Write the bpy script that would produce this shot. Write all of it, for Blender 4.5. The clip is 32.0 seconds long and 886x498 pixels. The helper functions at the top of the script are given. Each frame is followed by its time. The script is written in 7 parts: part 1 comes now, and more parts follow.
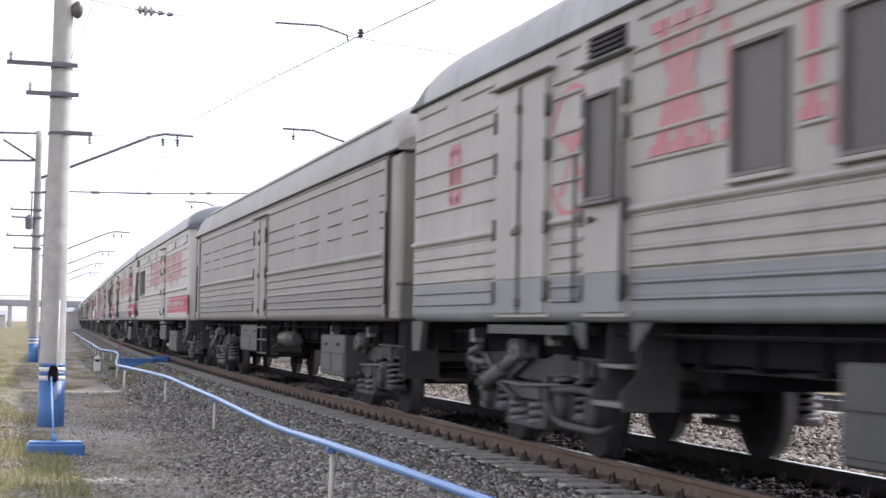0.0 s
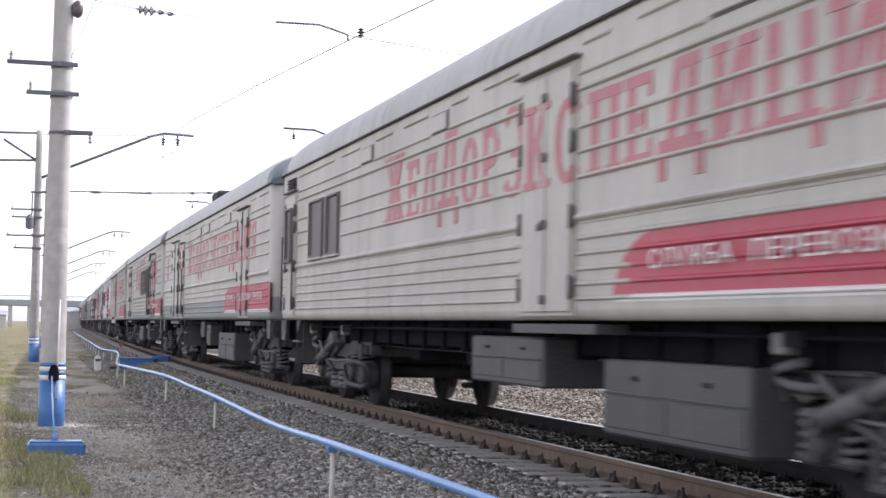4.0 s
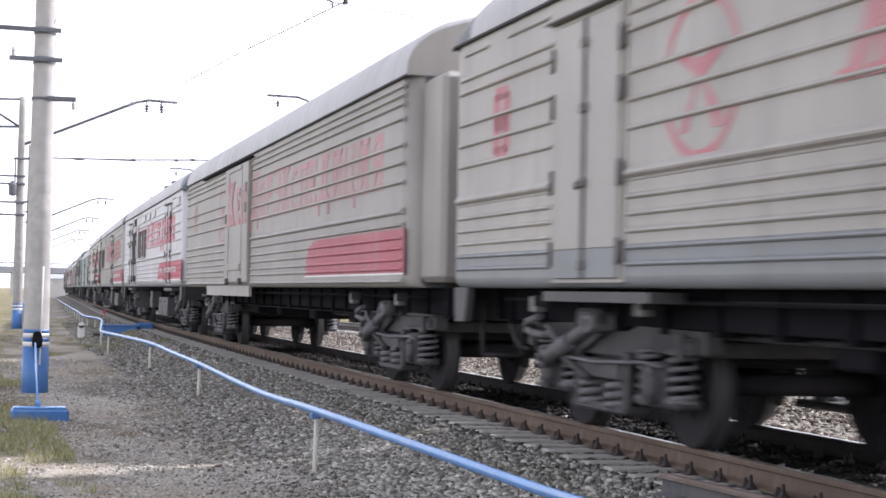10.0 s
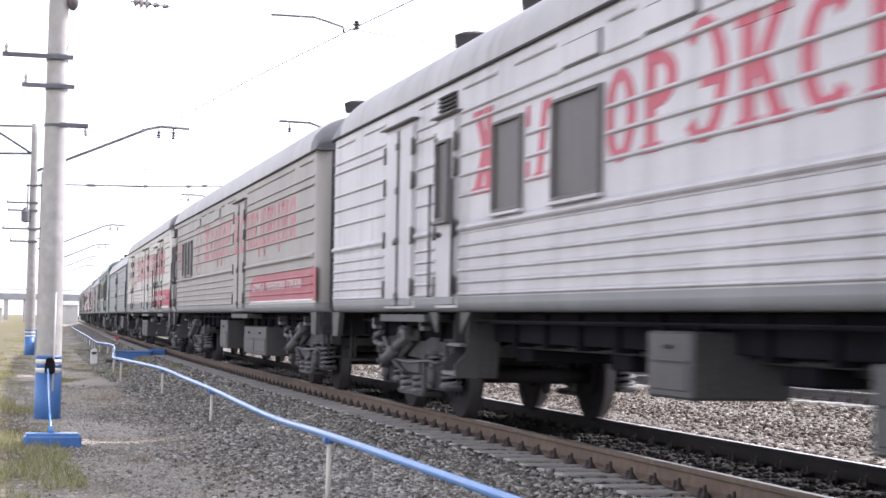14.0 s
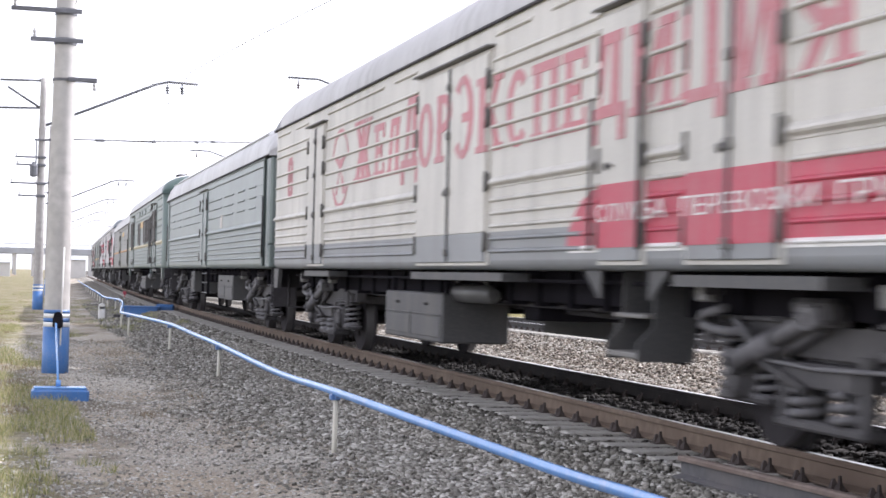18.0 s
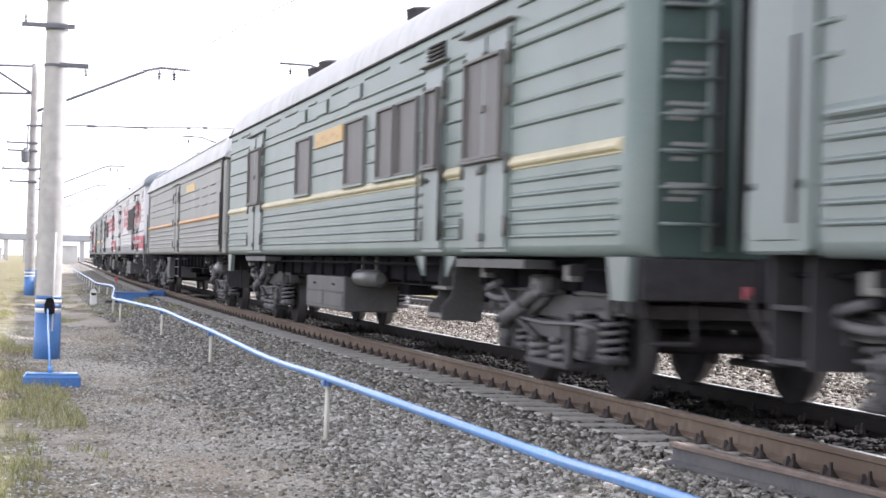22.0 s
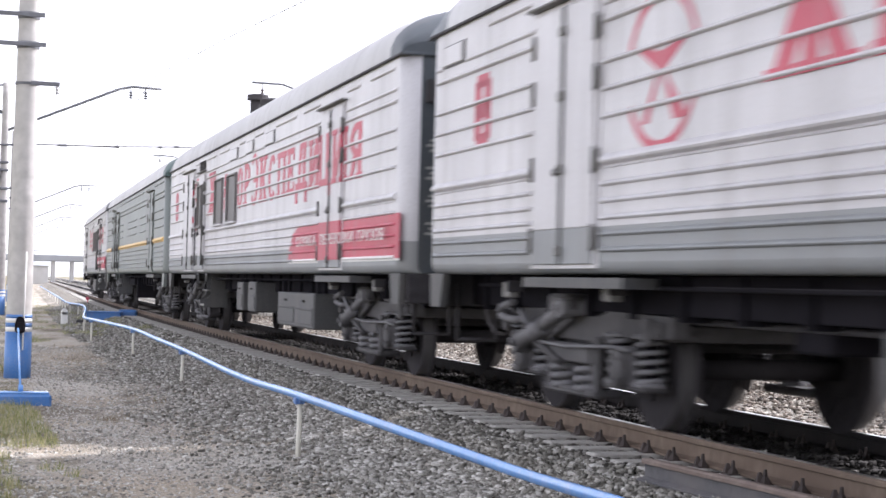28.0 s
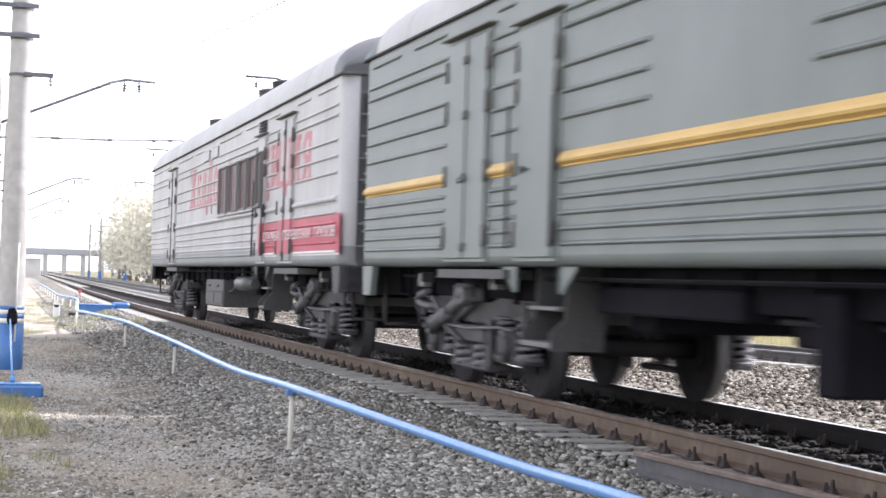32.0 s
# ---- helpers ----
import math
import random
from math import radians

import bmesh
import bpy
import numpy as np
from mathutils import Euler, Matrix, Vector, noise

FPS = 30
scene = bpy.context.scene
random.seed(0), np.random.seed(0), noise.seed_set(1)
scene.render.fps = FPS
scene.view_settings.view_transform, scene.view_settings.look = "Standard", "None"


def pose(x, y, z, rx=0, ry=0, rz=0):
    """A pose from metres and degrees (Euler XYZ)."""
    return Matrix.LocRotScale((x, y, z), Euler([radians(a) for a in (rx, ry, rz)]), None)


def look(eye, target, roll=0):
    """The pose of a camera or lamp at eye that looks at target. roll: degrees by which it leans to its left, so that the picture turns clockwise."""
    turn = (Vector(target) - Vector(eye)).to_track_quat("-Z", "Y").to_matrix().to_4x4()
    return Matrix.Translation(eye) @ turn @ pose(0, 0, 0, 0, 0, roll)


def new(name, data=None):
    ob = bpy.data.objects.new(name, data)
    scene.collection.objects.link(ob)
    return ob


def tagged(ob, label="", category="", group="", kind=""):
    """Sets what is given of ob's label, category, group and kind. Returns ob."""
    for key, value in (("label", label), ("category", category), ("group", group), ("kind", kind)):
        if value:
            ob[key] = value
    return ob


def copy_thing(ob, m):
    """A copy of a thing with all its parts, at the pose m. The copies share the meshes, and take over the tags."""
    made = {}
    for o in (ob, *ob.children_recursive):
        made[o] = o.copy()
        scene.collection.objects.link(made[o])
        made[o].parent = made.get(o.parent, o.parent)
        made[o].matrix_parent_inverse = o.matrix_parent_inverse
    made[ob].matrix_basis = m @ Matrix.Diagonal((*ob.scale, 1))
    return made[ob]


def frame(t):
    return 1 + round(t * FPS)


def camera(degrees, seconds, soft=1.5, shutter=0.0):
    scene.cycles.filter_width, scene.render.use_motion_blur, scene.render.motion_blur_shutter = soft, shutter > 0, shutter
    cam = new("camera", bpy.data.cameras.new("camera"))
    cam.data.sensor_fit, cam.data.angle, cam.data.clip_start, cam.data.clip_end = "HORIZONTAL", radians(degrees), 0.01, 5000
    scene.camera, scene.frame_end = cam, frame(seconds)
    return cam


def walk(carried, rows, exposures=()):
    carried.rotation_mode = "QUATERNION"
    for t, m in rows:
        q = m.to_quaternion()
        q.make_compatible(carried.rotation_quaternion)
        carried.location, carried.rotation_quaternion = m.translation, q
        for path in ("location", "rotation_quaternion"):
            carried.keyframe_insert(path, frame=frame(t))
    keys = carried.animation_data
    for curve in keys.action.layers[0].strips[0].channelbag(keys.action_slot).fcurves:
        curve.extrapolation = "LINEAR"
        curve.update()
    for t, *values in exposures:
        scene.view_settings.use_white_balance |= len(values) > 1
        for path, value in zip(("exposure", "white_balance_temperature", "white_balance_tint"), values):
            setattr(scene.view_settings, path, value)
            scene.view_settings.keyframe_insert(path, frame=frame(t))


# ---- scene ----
import collections

# ---- camera ----
cam = camera(28.38, 32.0, soft=1.6, shutter=0.5)
# seconds, tilt, lean, turn, height of the eye over the rails
CAM_ROWS = [
    (0, 92.56, -1.04, -14.80, 1.136), (0.5, 92.38, -0.90, -14.65, 1.135), (1, 92.35, -0.84, -14.58, 1.134), (1.5, 92.31, -0.91, -14.51, 1.133),
    (2, 92.39, -1.09, -14.42, 1.132), (2.5, 92.53, -0.92, -14.48, 1.131), (3, 92.55, -0.68, -14.59, 1.130), (3.5, 92.55, -0.84, -14.62, 1.130),
    (5.5, 92.51, -1.21, -15.36, 1.126), (6, 92.71, -1.03, -15.59, 1.125), (6.5, 92.90, -1.07, -15.61, 1.122), (7, 93.05, -0.98, -15.74, 1.119),
    (7.5, 93.14, -0.78, -15.79, 1.116), (8, 93.16, -0.95, -15.71, 1.113), (8.5, 92.91, -0.81, -15.74, 1.110), (9, 92.35, -1.12, -15.51, 1.108),
    (9.5, 91.92, -1.40, -15.37, 1.114), (10, 91.51, -1.14, -15.31, 1.121), (10.5, 91.29, -0.86, -15.23, 1.127), (11, 91.36, -0.86, -15.13, 1.134),
    (11.5, 91.64, -0.87, -15.10, 1.122), (12, 91.94, -0.85, -14.96, 1.109), (12.5, 92.15, -1.12, -14.62, 1.103), (13, 92.33, -1.15, -14.58, 1.097),
    (13.5, 92.33, -0.96, -14.79, 1.114), (15.5, 92.14, -0.98, -15.11, 1.113), (16, 91.83, -1.16, -15.01, 1.112), (16.5, 91.45, -1.15, -14.82, 1.112),
    (17, 91.21, -1.26, -14.63, 1.111), (17.5, 91.03, -1.29, -14.59, 1.111), (18, 90.94, -1.39, -14.67, 1.111), (18.5, 90.85, -1.23, -14.82, 1.105),
    (19, 90.74, -1.16, -14.84, 1.100), (19.5, 90.62, -1.30, -14.86, 1.101), (20, 90.58, -1.34, -14.85, 1.103), (20.5, 90.63, -1.45, -14.90, 1.105),
    (21, 90.50, -1.48, -14.92, 1.106), (21.5, 90.41, -1.47, -14.89, 1.108), (22, 90.50, -1.45, -14.93, 1.110), (22.5, 90.73, -1.54, -14.99, 1.111),
    (23, 90.79, -1.42, -15.08, 1.113), (23.5, 90.89, -1.42, -15.22, 1.111), (24, 90.97, -1.34, -15.31, 1.109), (24.5, 91.03, -1.50, -15.41, 1.107),
    (25, 91.01, -1.46, -15.45, 1.105), (25.5, 90.97, -1.42, -15.53, 1.103), (27.5, 91.13, -1.54, -15.82, 1.095), (28, 91.16, -1.40, -15.84, 1.092),
    (28.5, 91.06, -1.47, -15.93, 1.088), (29, 90.98, -1.50, -16.03, 1.084), (29.5, 90.96, -1.52, -16.07, 1.081), (30, 91.02, -1.53, -16.04, 1.077),
    (30.5, 90.99, -1.59, -15.91, 1.073), (31, 90.96, -1.56, -15.91, 1.069), (31.5, 90.97, -1.53, -15.96, 1.065), (32, 91.03, -1.74, -16.08, 1.061),
]

EXPOSURES = [(0.0, 1.12, 6000, 18), (3.0, 1.08, 6000, 18), (6.0, 1.15, 6000, 18), (9.0, 1.2, 6000, 18), (11.0, 1.45, 6000, 18), (13.0, 1.48, 6000, 20), (16.0, 1.36, 6050, 18), (17.0, 1.44, 6050, 18),
             (19.0, 1.56, 6050, 18), (22.0, 1.76, 6050, 17), (24.0, 1.82, 6050, 17), (28.0, 1.58, 6050, 18), (32.0, 1.72, 6050, 16)]
walk(cam, [(t, pose(0, 0, h, a, b, c)) for t, a, b, c, h in CAM_ROWS], EXPOSURES)

# ---- sky and sun: hazy bright day, the sun beyond the train ----
world = bpy.data.worlds.new("sky")
scene.world = world
world.use_nodes = True
wn = world.node_tree
sky = wn.nodes.new("ShaderNodeTexSky")
sky.sky_type = "NISHITA"
sky.sun_disc = False
sky.sun_elevation = radians(44)
sky.sun_rotation = radians(79.5)
sky.air_density, sky.dust_density, sky.ozone_density = 1.0, 1.0, 1.0
grey = wn.nodes.new("ShaderNodeHueSaturation")
grey.inputs["Saturation"].default_value = 0.10
wn.links.new(sky.outputs[0], grey.inputs["Color"])
wn.links.new(grey.outputs[0], wn.nodes["Background"].inputs["Color"])
wn.nodes["Background"].inputs["Strength"].default_value = 0.15

sun = new("sun", bpy.data.lights.new("sun", "SUN"))
sun.data.energy, sun.data.angle, sun.data.color = 2.6, radians(1.6), (1.0, 0.96, 0.90)
sun.matrix_world = look((42.4, 7.9, 41.7), (0, 0, 0))

# ---- materials ----
class G:
    """A small node graph builder."""

    def __init__(self, name):
        self.m = bpy.data.materials.new(name)
        self.m.use_nodes = True
        self.t = self.m.node_tree
        self.b = self.t.nodes["Principled BSDF"]

    def n(self, kind, **props):
        node = self.t.nodes.new(kind)
        for k, v in props.items():
            if k == "scale":
                node.inputs["Scale"].default_value = v
            elif k == "detail":
                node.inputs["Detail"].default_value = v
            elif k == "op":
                node.operation = v
        return node

    def l(self, a, b):
        self.t.links.new(a, b)

    def coord(self, kind="Object", stretch=None):
        out = self.n("ShaderNodeTexCoord").outputs[kind]
        if stretch:
            mp = self.n("ShaderNodeMapping")
            mp.inputs["Scale"].default_value = stretch
            self.l(out, mp.inputs["Vector"])
            out = mp.outputs["Vector"]
        return out

    def noise(self, scale, detail=4.0, vec=None):
        nd = self.n("ShaderNodeTexNoise", scale=scale, detail=detail)
        self.l(vec if vec is not None else self.coord(), nd.inputs["Vector"])
        return nd.outputs["Fac"]

    def ramp(self, fac, stops):
        r = self.n("ShaderNodeValToRGB")
        els = r.color_ramp.elements
        while len(els) < len(stops):
            els.new(0.5)
        for e, (p, c) in zip(els, stops):
            e.position = p
            e.color = (*c, 1) if len(c) == 3 else c
        self.l(fac, r.inputs["Fac"])
        return r.outputs["Color"]

    def mix(self, fac, a, b, blend="MIX"):
        mx = self.n("ShaderNodeMix")
        mx.data_type = "RGBA"
        mx.blend_type = blend
        if isinstance(fac, (int, float)):
            mx.inputs[0].default_value = fac
        else:
            self.l(fac, mx.inputs[0])
        for sock, v in ((mx.inputs[6], a), (mx.inputs[7], b)):
            if isinstance(v, tuple):
                sock.default_value = (*v, 1)
            else:
                self.l(v, sock)
        return mx.outputs[2]

    def math(self, op, a, b=0.0):
        nd = self.n("ShaderNodeMath", op=op)
        for sock, v in zip(nd.inputs, (a, b)):
            if isinstance(v, (int, float)):
                sock.default_value = v
            else:
                self.l(v, sock)
        return nd.outputs[0]

    def bump(self, height, strength=0.3, distance=0.01):
        bp = self.n("ShaderNodeBump")
        bp.inputs["Strength"].default_value = strength
        bp.inputs["Distance"].default_value = distance
        self.l(height, bp.inputs["Height"])
        self.l(bp.outputs[0], self.b.inputs["Normal"])

    def leaf(self, colour, share=0.45):
        """Thin leaves: part of the light comes through them."""
        out = self.end(colour, 0.8, 0.0, 0.2)
        tr, mx = self.n("ShaderNodeBsdfTranslucent"), self.n("ShaderNodeMixShader")
        self.l(colour, tr.inputs["Color"])
        mx.inputs[0].default_value = share
        self.l(self.b.outputs[0], mx.inputs[1])
        self.l(tr.outputs[0], mx.inputs[2])
        self.l(mx.outputs[0], self.t.nodes["Material Output"].inputs["Surface"])
        return out

    def end(self, colour, rough=0.6, metal=0.0, spec=0.5):
        if isinstance(colour, tuple):
            self.b.inputs["Base Color"].default_value = (*colour, 1)
        else:
            self.l(colour, self.b.inputs["Base Color"])
        if isinstance(rough, (int, float)):
            self.b.inputs["Roughness"].default_value = rough
        else:
            self.l(rough, self.b.inputs["Roughness"])
        self.b.inputs["Metallic"].default_value = metal
        self.b.inputs["Specular IOR Level"].default_value = spec
        return self.m


def sc(c, k):
    return tuple(min(1.0, v * k) for v in c)


def paint(name, c, rough=0.5, dirt=(0.16, 0.14, 0.12), dirty=0.32, streak=True):
    """Railway paint: faded, dusty, with vertical streaks of dirt and fine dents."""
    g = G(name)
    big = g.noise(0.9, 5)
    streaks = g.noise(3.0, 5, g.coord("Object", (1.0, 1.6, 0.12)))
    fine = g.noise(38, 3)
    col = g.ramp(big, [(0.3, sc(c, 0.86)), (0.7, sc(c, 1.08))])
    if streak:
        col = g.mix(g.math("MULTIPLY", g.ramp(streaks, [(0.5, (0, 0, 0)), (0.78, (1, 1, 1))]), dirty), col, dirt)
    col = g.mix(g.math("MULTIPLY", g.ramp(fine, [(0.45, (0, 0, 0)), (0.75, (1, 1, 1))]), dirty * 0.5), col, sc(dirt, 1.3))
    g.bump(g.noise(2.2, 2), 0.25, 0.02)
    return g.end(col, rough)


def worn(name, c, c2, scale=14, rough=0.75, metal=0.0, bump=0.4, dist=0.006, spec=0.4):
    """A worn surface of two tones at two scales."""
    g = G(name)
    a, b = g.noise(scale, 6), g.noise(scale * 0.12, 3)
    col = g.mix(g.ramp(b, [(0.35, (0, 0, 0)), (0.7, (1, 1, 1))]), g.ramp(a, [(0.32, sc(c, 0.75)), (0.7, sc(c, 1.15))]), c2)
    g.bump(a, bump, dist)
    return g.end(col, rough, metal, spec)


TAN = paint("tan_grey_paint", (0.40, 0.375, 0.34))
DUSTY = paint("dusty_brown_tan_paint", (0.285, 0.268, 0.235))
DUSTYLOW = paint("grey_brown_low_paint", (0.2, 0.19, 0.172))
DUSTYROOF = paint("dusty_roof_paint", (0.35, 0.335, 0.305), 0.5, (0.2, 0.18, 0.16), 0.5)
SAND = paint("sandy_grey_paint", (0.335, 0.313, 0.283))
BEIGE = paint("beige_paint", (0.51, 0.482, 0.438))
CREAM = paint("pale_cream_paint", (0.57, 0.548, 0.495))
SILVER = paint("silver_paint", (0.545, 0.53, 0.54), 0.42, dirty=0.35)
DULL = paint("dull_silver_paint", (0.47, 0.46, 0.455))
GREEN = paint("faded_green_paint", (0.145, 0.19, 0.173), 0.42, (0.20, 0.20, 0.18), 0.35)
PALEGREEN = paint("pale_green_paint", (0.15, 0.186, 0.178), 0.4, (0.2, 0.2, 0.185), 0.35)
GREYGREEN = paint("grey_green_paint", (0.155, 0.175, 0.165), 0.45, (0.2, 0.2, 0.18), 0.35)
AMBER = paint("amber_paint", (0.66, 0.43, 0.13), 0.5, dirty=0.25)
OLIVE = paint("olive_grey_paint", (0.187, 0.19, 0.176), 0.45, (0.2, 0.19, 0.17), 0.35)
BAND = paint("lower_grey_paint", (0.235, 0.245, 0.25))
ROOF = paint("roof_grey_paint", (0.44, 0.43, 0.425), 0.5, (0.2, 0.18, 0.17), 0.6)
ROOFLIGHT = paint("roof_pale_paint", (0.52, 0.515, 0.515), 0.5, (0.2, 0.18, 0.17), 0.5)
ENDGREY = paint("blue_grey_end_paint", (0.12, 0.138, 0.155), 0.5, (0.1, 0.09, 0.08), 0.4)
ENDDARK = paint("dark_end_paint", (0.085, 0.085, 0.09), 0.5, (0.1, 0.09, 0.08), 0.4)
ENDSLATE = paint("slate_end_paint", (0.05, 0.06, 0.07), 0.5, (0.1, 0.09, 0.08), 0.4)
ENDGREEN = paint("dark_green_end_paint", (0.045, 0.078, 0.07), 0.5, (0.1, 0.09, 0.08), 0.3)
RED = paint("red_paint", (0.47, 0.045, 0.085), 0.5, (0.33, 0.2, 0.2), 0.35)
FADEDRED = paint("dull_red_paint", (0.43, 0.085, 0.115), 0.55, (0.33, 0.25, 0.23), 0.6)
PALERED = paint("faded_red_paint", (0.48, 0.145, 0.17), 0.55, (0.40, 0.33, 0.31), 0.8)
FAINTRED = paint("faint_red_paint", (0.45, 0.205, 0.215), 0.55, (0.36, 0.32, 0.29), 0.9)
WHITE = paint("white_marking_paint", (0.78, 0.77, 0.74), 0.5, dirty=0.2)
ORANGE = paint("orange_paint", (0.54, 0.275, 0.085), 0.5, dirty=0.25)
STRAW = paint("straw_paint", (0.56, 0.50, 0.33), 0.5, dirty=0.25)
YELLOW = paint("yellow_sign_paint", (0.56, 0.37, 0.12), 0.5, dirty=0.3)
BOXGREY = paint("underfloor_box_paint", (0.06, 0.06, 0.061), 0.6, (0.11, 0.1, 0.09), 0.6)
BLUE = paint("blue_paint", (0.045, 0.16, 0.42), 0.45, (0.22, 0.22, 0.24), 0.5)
PIPEBLUE = paint("pipe_blue_paint", (0.11, 0.28, 0.60), 0.27, (0.36, 0.36, 0.4), 0.25)
POSTWHITE = paint("post_cream_paint", (0.66, 0.64, 0.55), 0.6)
GRIME = worn("grimy_steel", (0.042, 0.039, 0.042), (0.062, 0.058, 0.06), 10, 0.75, spec=0.2)
BOGIE = worn("dusty_bogie_steel", (0.105, 0.1, 0.1), (0.045, 0.042, 0.044), 9, 0.75, bump=0.7, dist=0.01, spec=0.3)
SPRINGM = worn("dusty_spring_steel", (0.185, 0.18, 0.185), (0.09, 0.087, 0.09), 12, 0.65, spec=0.35)
# deeper than the steel's own tone: shade beneath the cars is in this black
DARK = worn("underframe_shade_black", (0.013, 0.012, 0.015), (0.02, 0.0185, 0.022), 6, 0.95, spec=0.05)
WHEELM = worn("wheel_steel", (0.034, 0.031, 0.033), (0.048, 0.044, 0.046), 8, 0.9, spec=0.08)
TREAD = worn("dusty_tread", (0.12, 0.115, 0.115), (0.09, 0.085, 0.085), 20, 0.6, 0.5, 0.05)
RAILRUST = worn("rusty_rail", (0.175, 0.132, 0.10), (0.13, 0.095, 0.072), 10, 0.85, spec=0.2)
# far rail: oil, and the train's shade put into the black
RAILOILSHADE = worn("oily_shade_black_rail", (0.022, 0.02, 0.02), (0.035, 0.03, 0.028), 14, 0.8, spec=0.15)
RAILTOP = worn("polished_rail_head", (0.58, 0.57, 0.56), (0.45, 0.42, 0.4), 25, 0.34, 1.0, 0.04)
SPARE = worn("weathered_rail", (0.092, 0.09, 0.094), (0.125, 0.115, 0.112), 16, 0.75)
CLIPM = worn("rusty_fastener", (0.05, 0.04, 0.036), (0.075, 0.055, 0.048), 30, 0.8)
CONCRETE = worn("pole_concrete", (0.42, 0.40, 0.385), (0.33, 0.315, 0.30), 5, 0.85)
PALEPOLE = worn("pale_pole_concrete", (0.50, 0.48, 0.455), (0.40, 0.385, 0.36), 5, 0.85)
WIRE = worn("bronze_wire", (0.10, 0.10, 0.105), (0.14, 0.13, 0.13), 20, 0.5)
STEEL = worn("galvanised_steel", (0.16, 0.165, 0.18), (0.11, 0.11, 0.12), 12, 0.6)
PORCELAIN = worn("pale_porcelain", (0.5, 0.49, 0.48), (0.4, 0.39, 0.38), 12, 0.35)
INSUL = worn("brown_insulator", (0.09, 0.07, 0.07), (0.12, 0.1, 0.1), 12, 0.3)
REDPANE = paint("red_painted_pane", (0.13, 0.035, 0.042), 0.35, (0.16, 0.12, 0.11), 0.5)
CURTAIN = paint("dark_pane_dust", (0.072, 0.063, 0.06), 0.5, (0.13, 0.12, 0.112), 0.5)
JBOX = paint("dusty_grey_box_paint", (0.165, 0.16, 0.15), 0.6, dirty=0.5)
HINGEM = paint("grubby_hinge_paint", (0.15, 0.145, 0.135), 0.6, (0.06, 0.055, 0.05), 0.8)
DULLFRAME = paint("window_frame_paint", (0.14, 0.132, 0.128), 0.6, dirty=0.5)
TANKM = paint("dusty_tank_paint", (0.085, 0.085, 0.083), 0.45, (0.07, 0.065, 0.06), 0.6)
NOTE2 = paint("worn_pale_stencil_paint", (0.42, 0.42, 0.4), 0.6, dirty=0.9)
NOTE = paint("faded_stencil_paint", (0.30, 0.30, 0.29), 0.6, dirty=0.5)
HOSE = worn("dusty_brake_hose", (0.05, 0.045, 0.045), (0.08, 0.072, 0.07), 14, 0.8)
RUBBER = worn("black_rubber", (0.018, 0.018, 0.02), (0.03, 0.03, 0.03), 12, 0.85)


def sleeper_material():
    """Dusty concrete; oil, brake dust and the train's shade are painted in between the rails."""
    g = G("dusty_concrete")
    pos = g.n("ShaderNodeSeparateXYZ")
    g.l(g.coord(), pos.inputs[0])
    fine, wide = g.noise(14, 6), g.noise(2.5, 3)
    col = g.mix(g.ramp(wide, [(0.35, (0, 0, 0)), (0.7, (1, 1, 1))]), g.ramp(fine, [(0.3, (0.33, 0.315, 0.285)), (0.7, (0.50, 0.48, 0.44))]), (0.40, 0.38, 0.345))
    # darkening towards the far rail: oil stain plus painted shade of the train
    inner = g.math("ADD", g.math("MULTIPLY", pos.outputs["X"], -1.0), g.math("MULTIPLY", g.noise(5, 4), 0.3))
    oil_shaded = g.math("LESS_THAN", pos.outputs["X"], 0.8)
    col = g.mix(g.math("MULTIPLY", oil_shaded, g.ramp(inner, [(0.25, (0.98, 0.98, 0.98)), (0.45, (0.6, 0.6, 0.6)), (0.68, (0.08, 0.08, 0.08)), (0.9, (0, 0, 0))])), col, (0.03, 0.027, 0.025))
    g.bump(fine, 0.4, 0.006)
    return g.end(col, 0.9, 0.0, 0.2)


SLEEPER = sleeper_material()


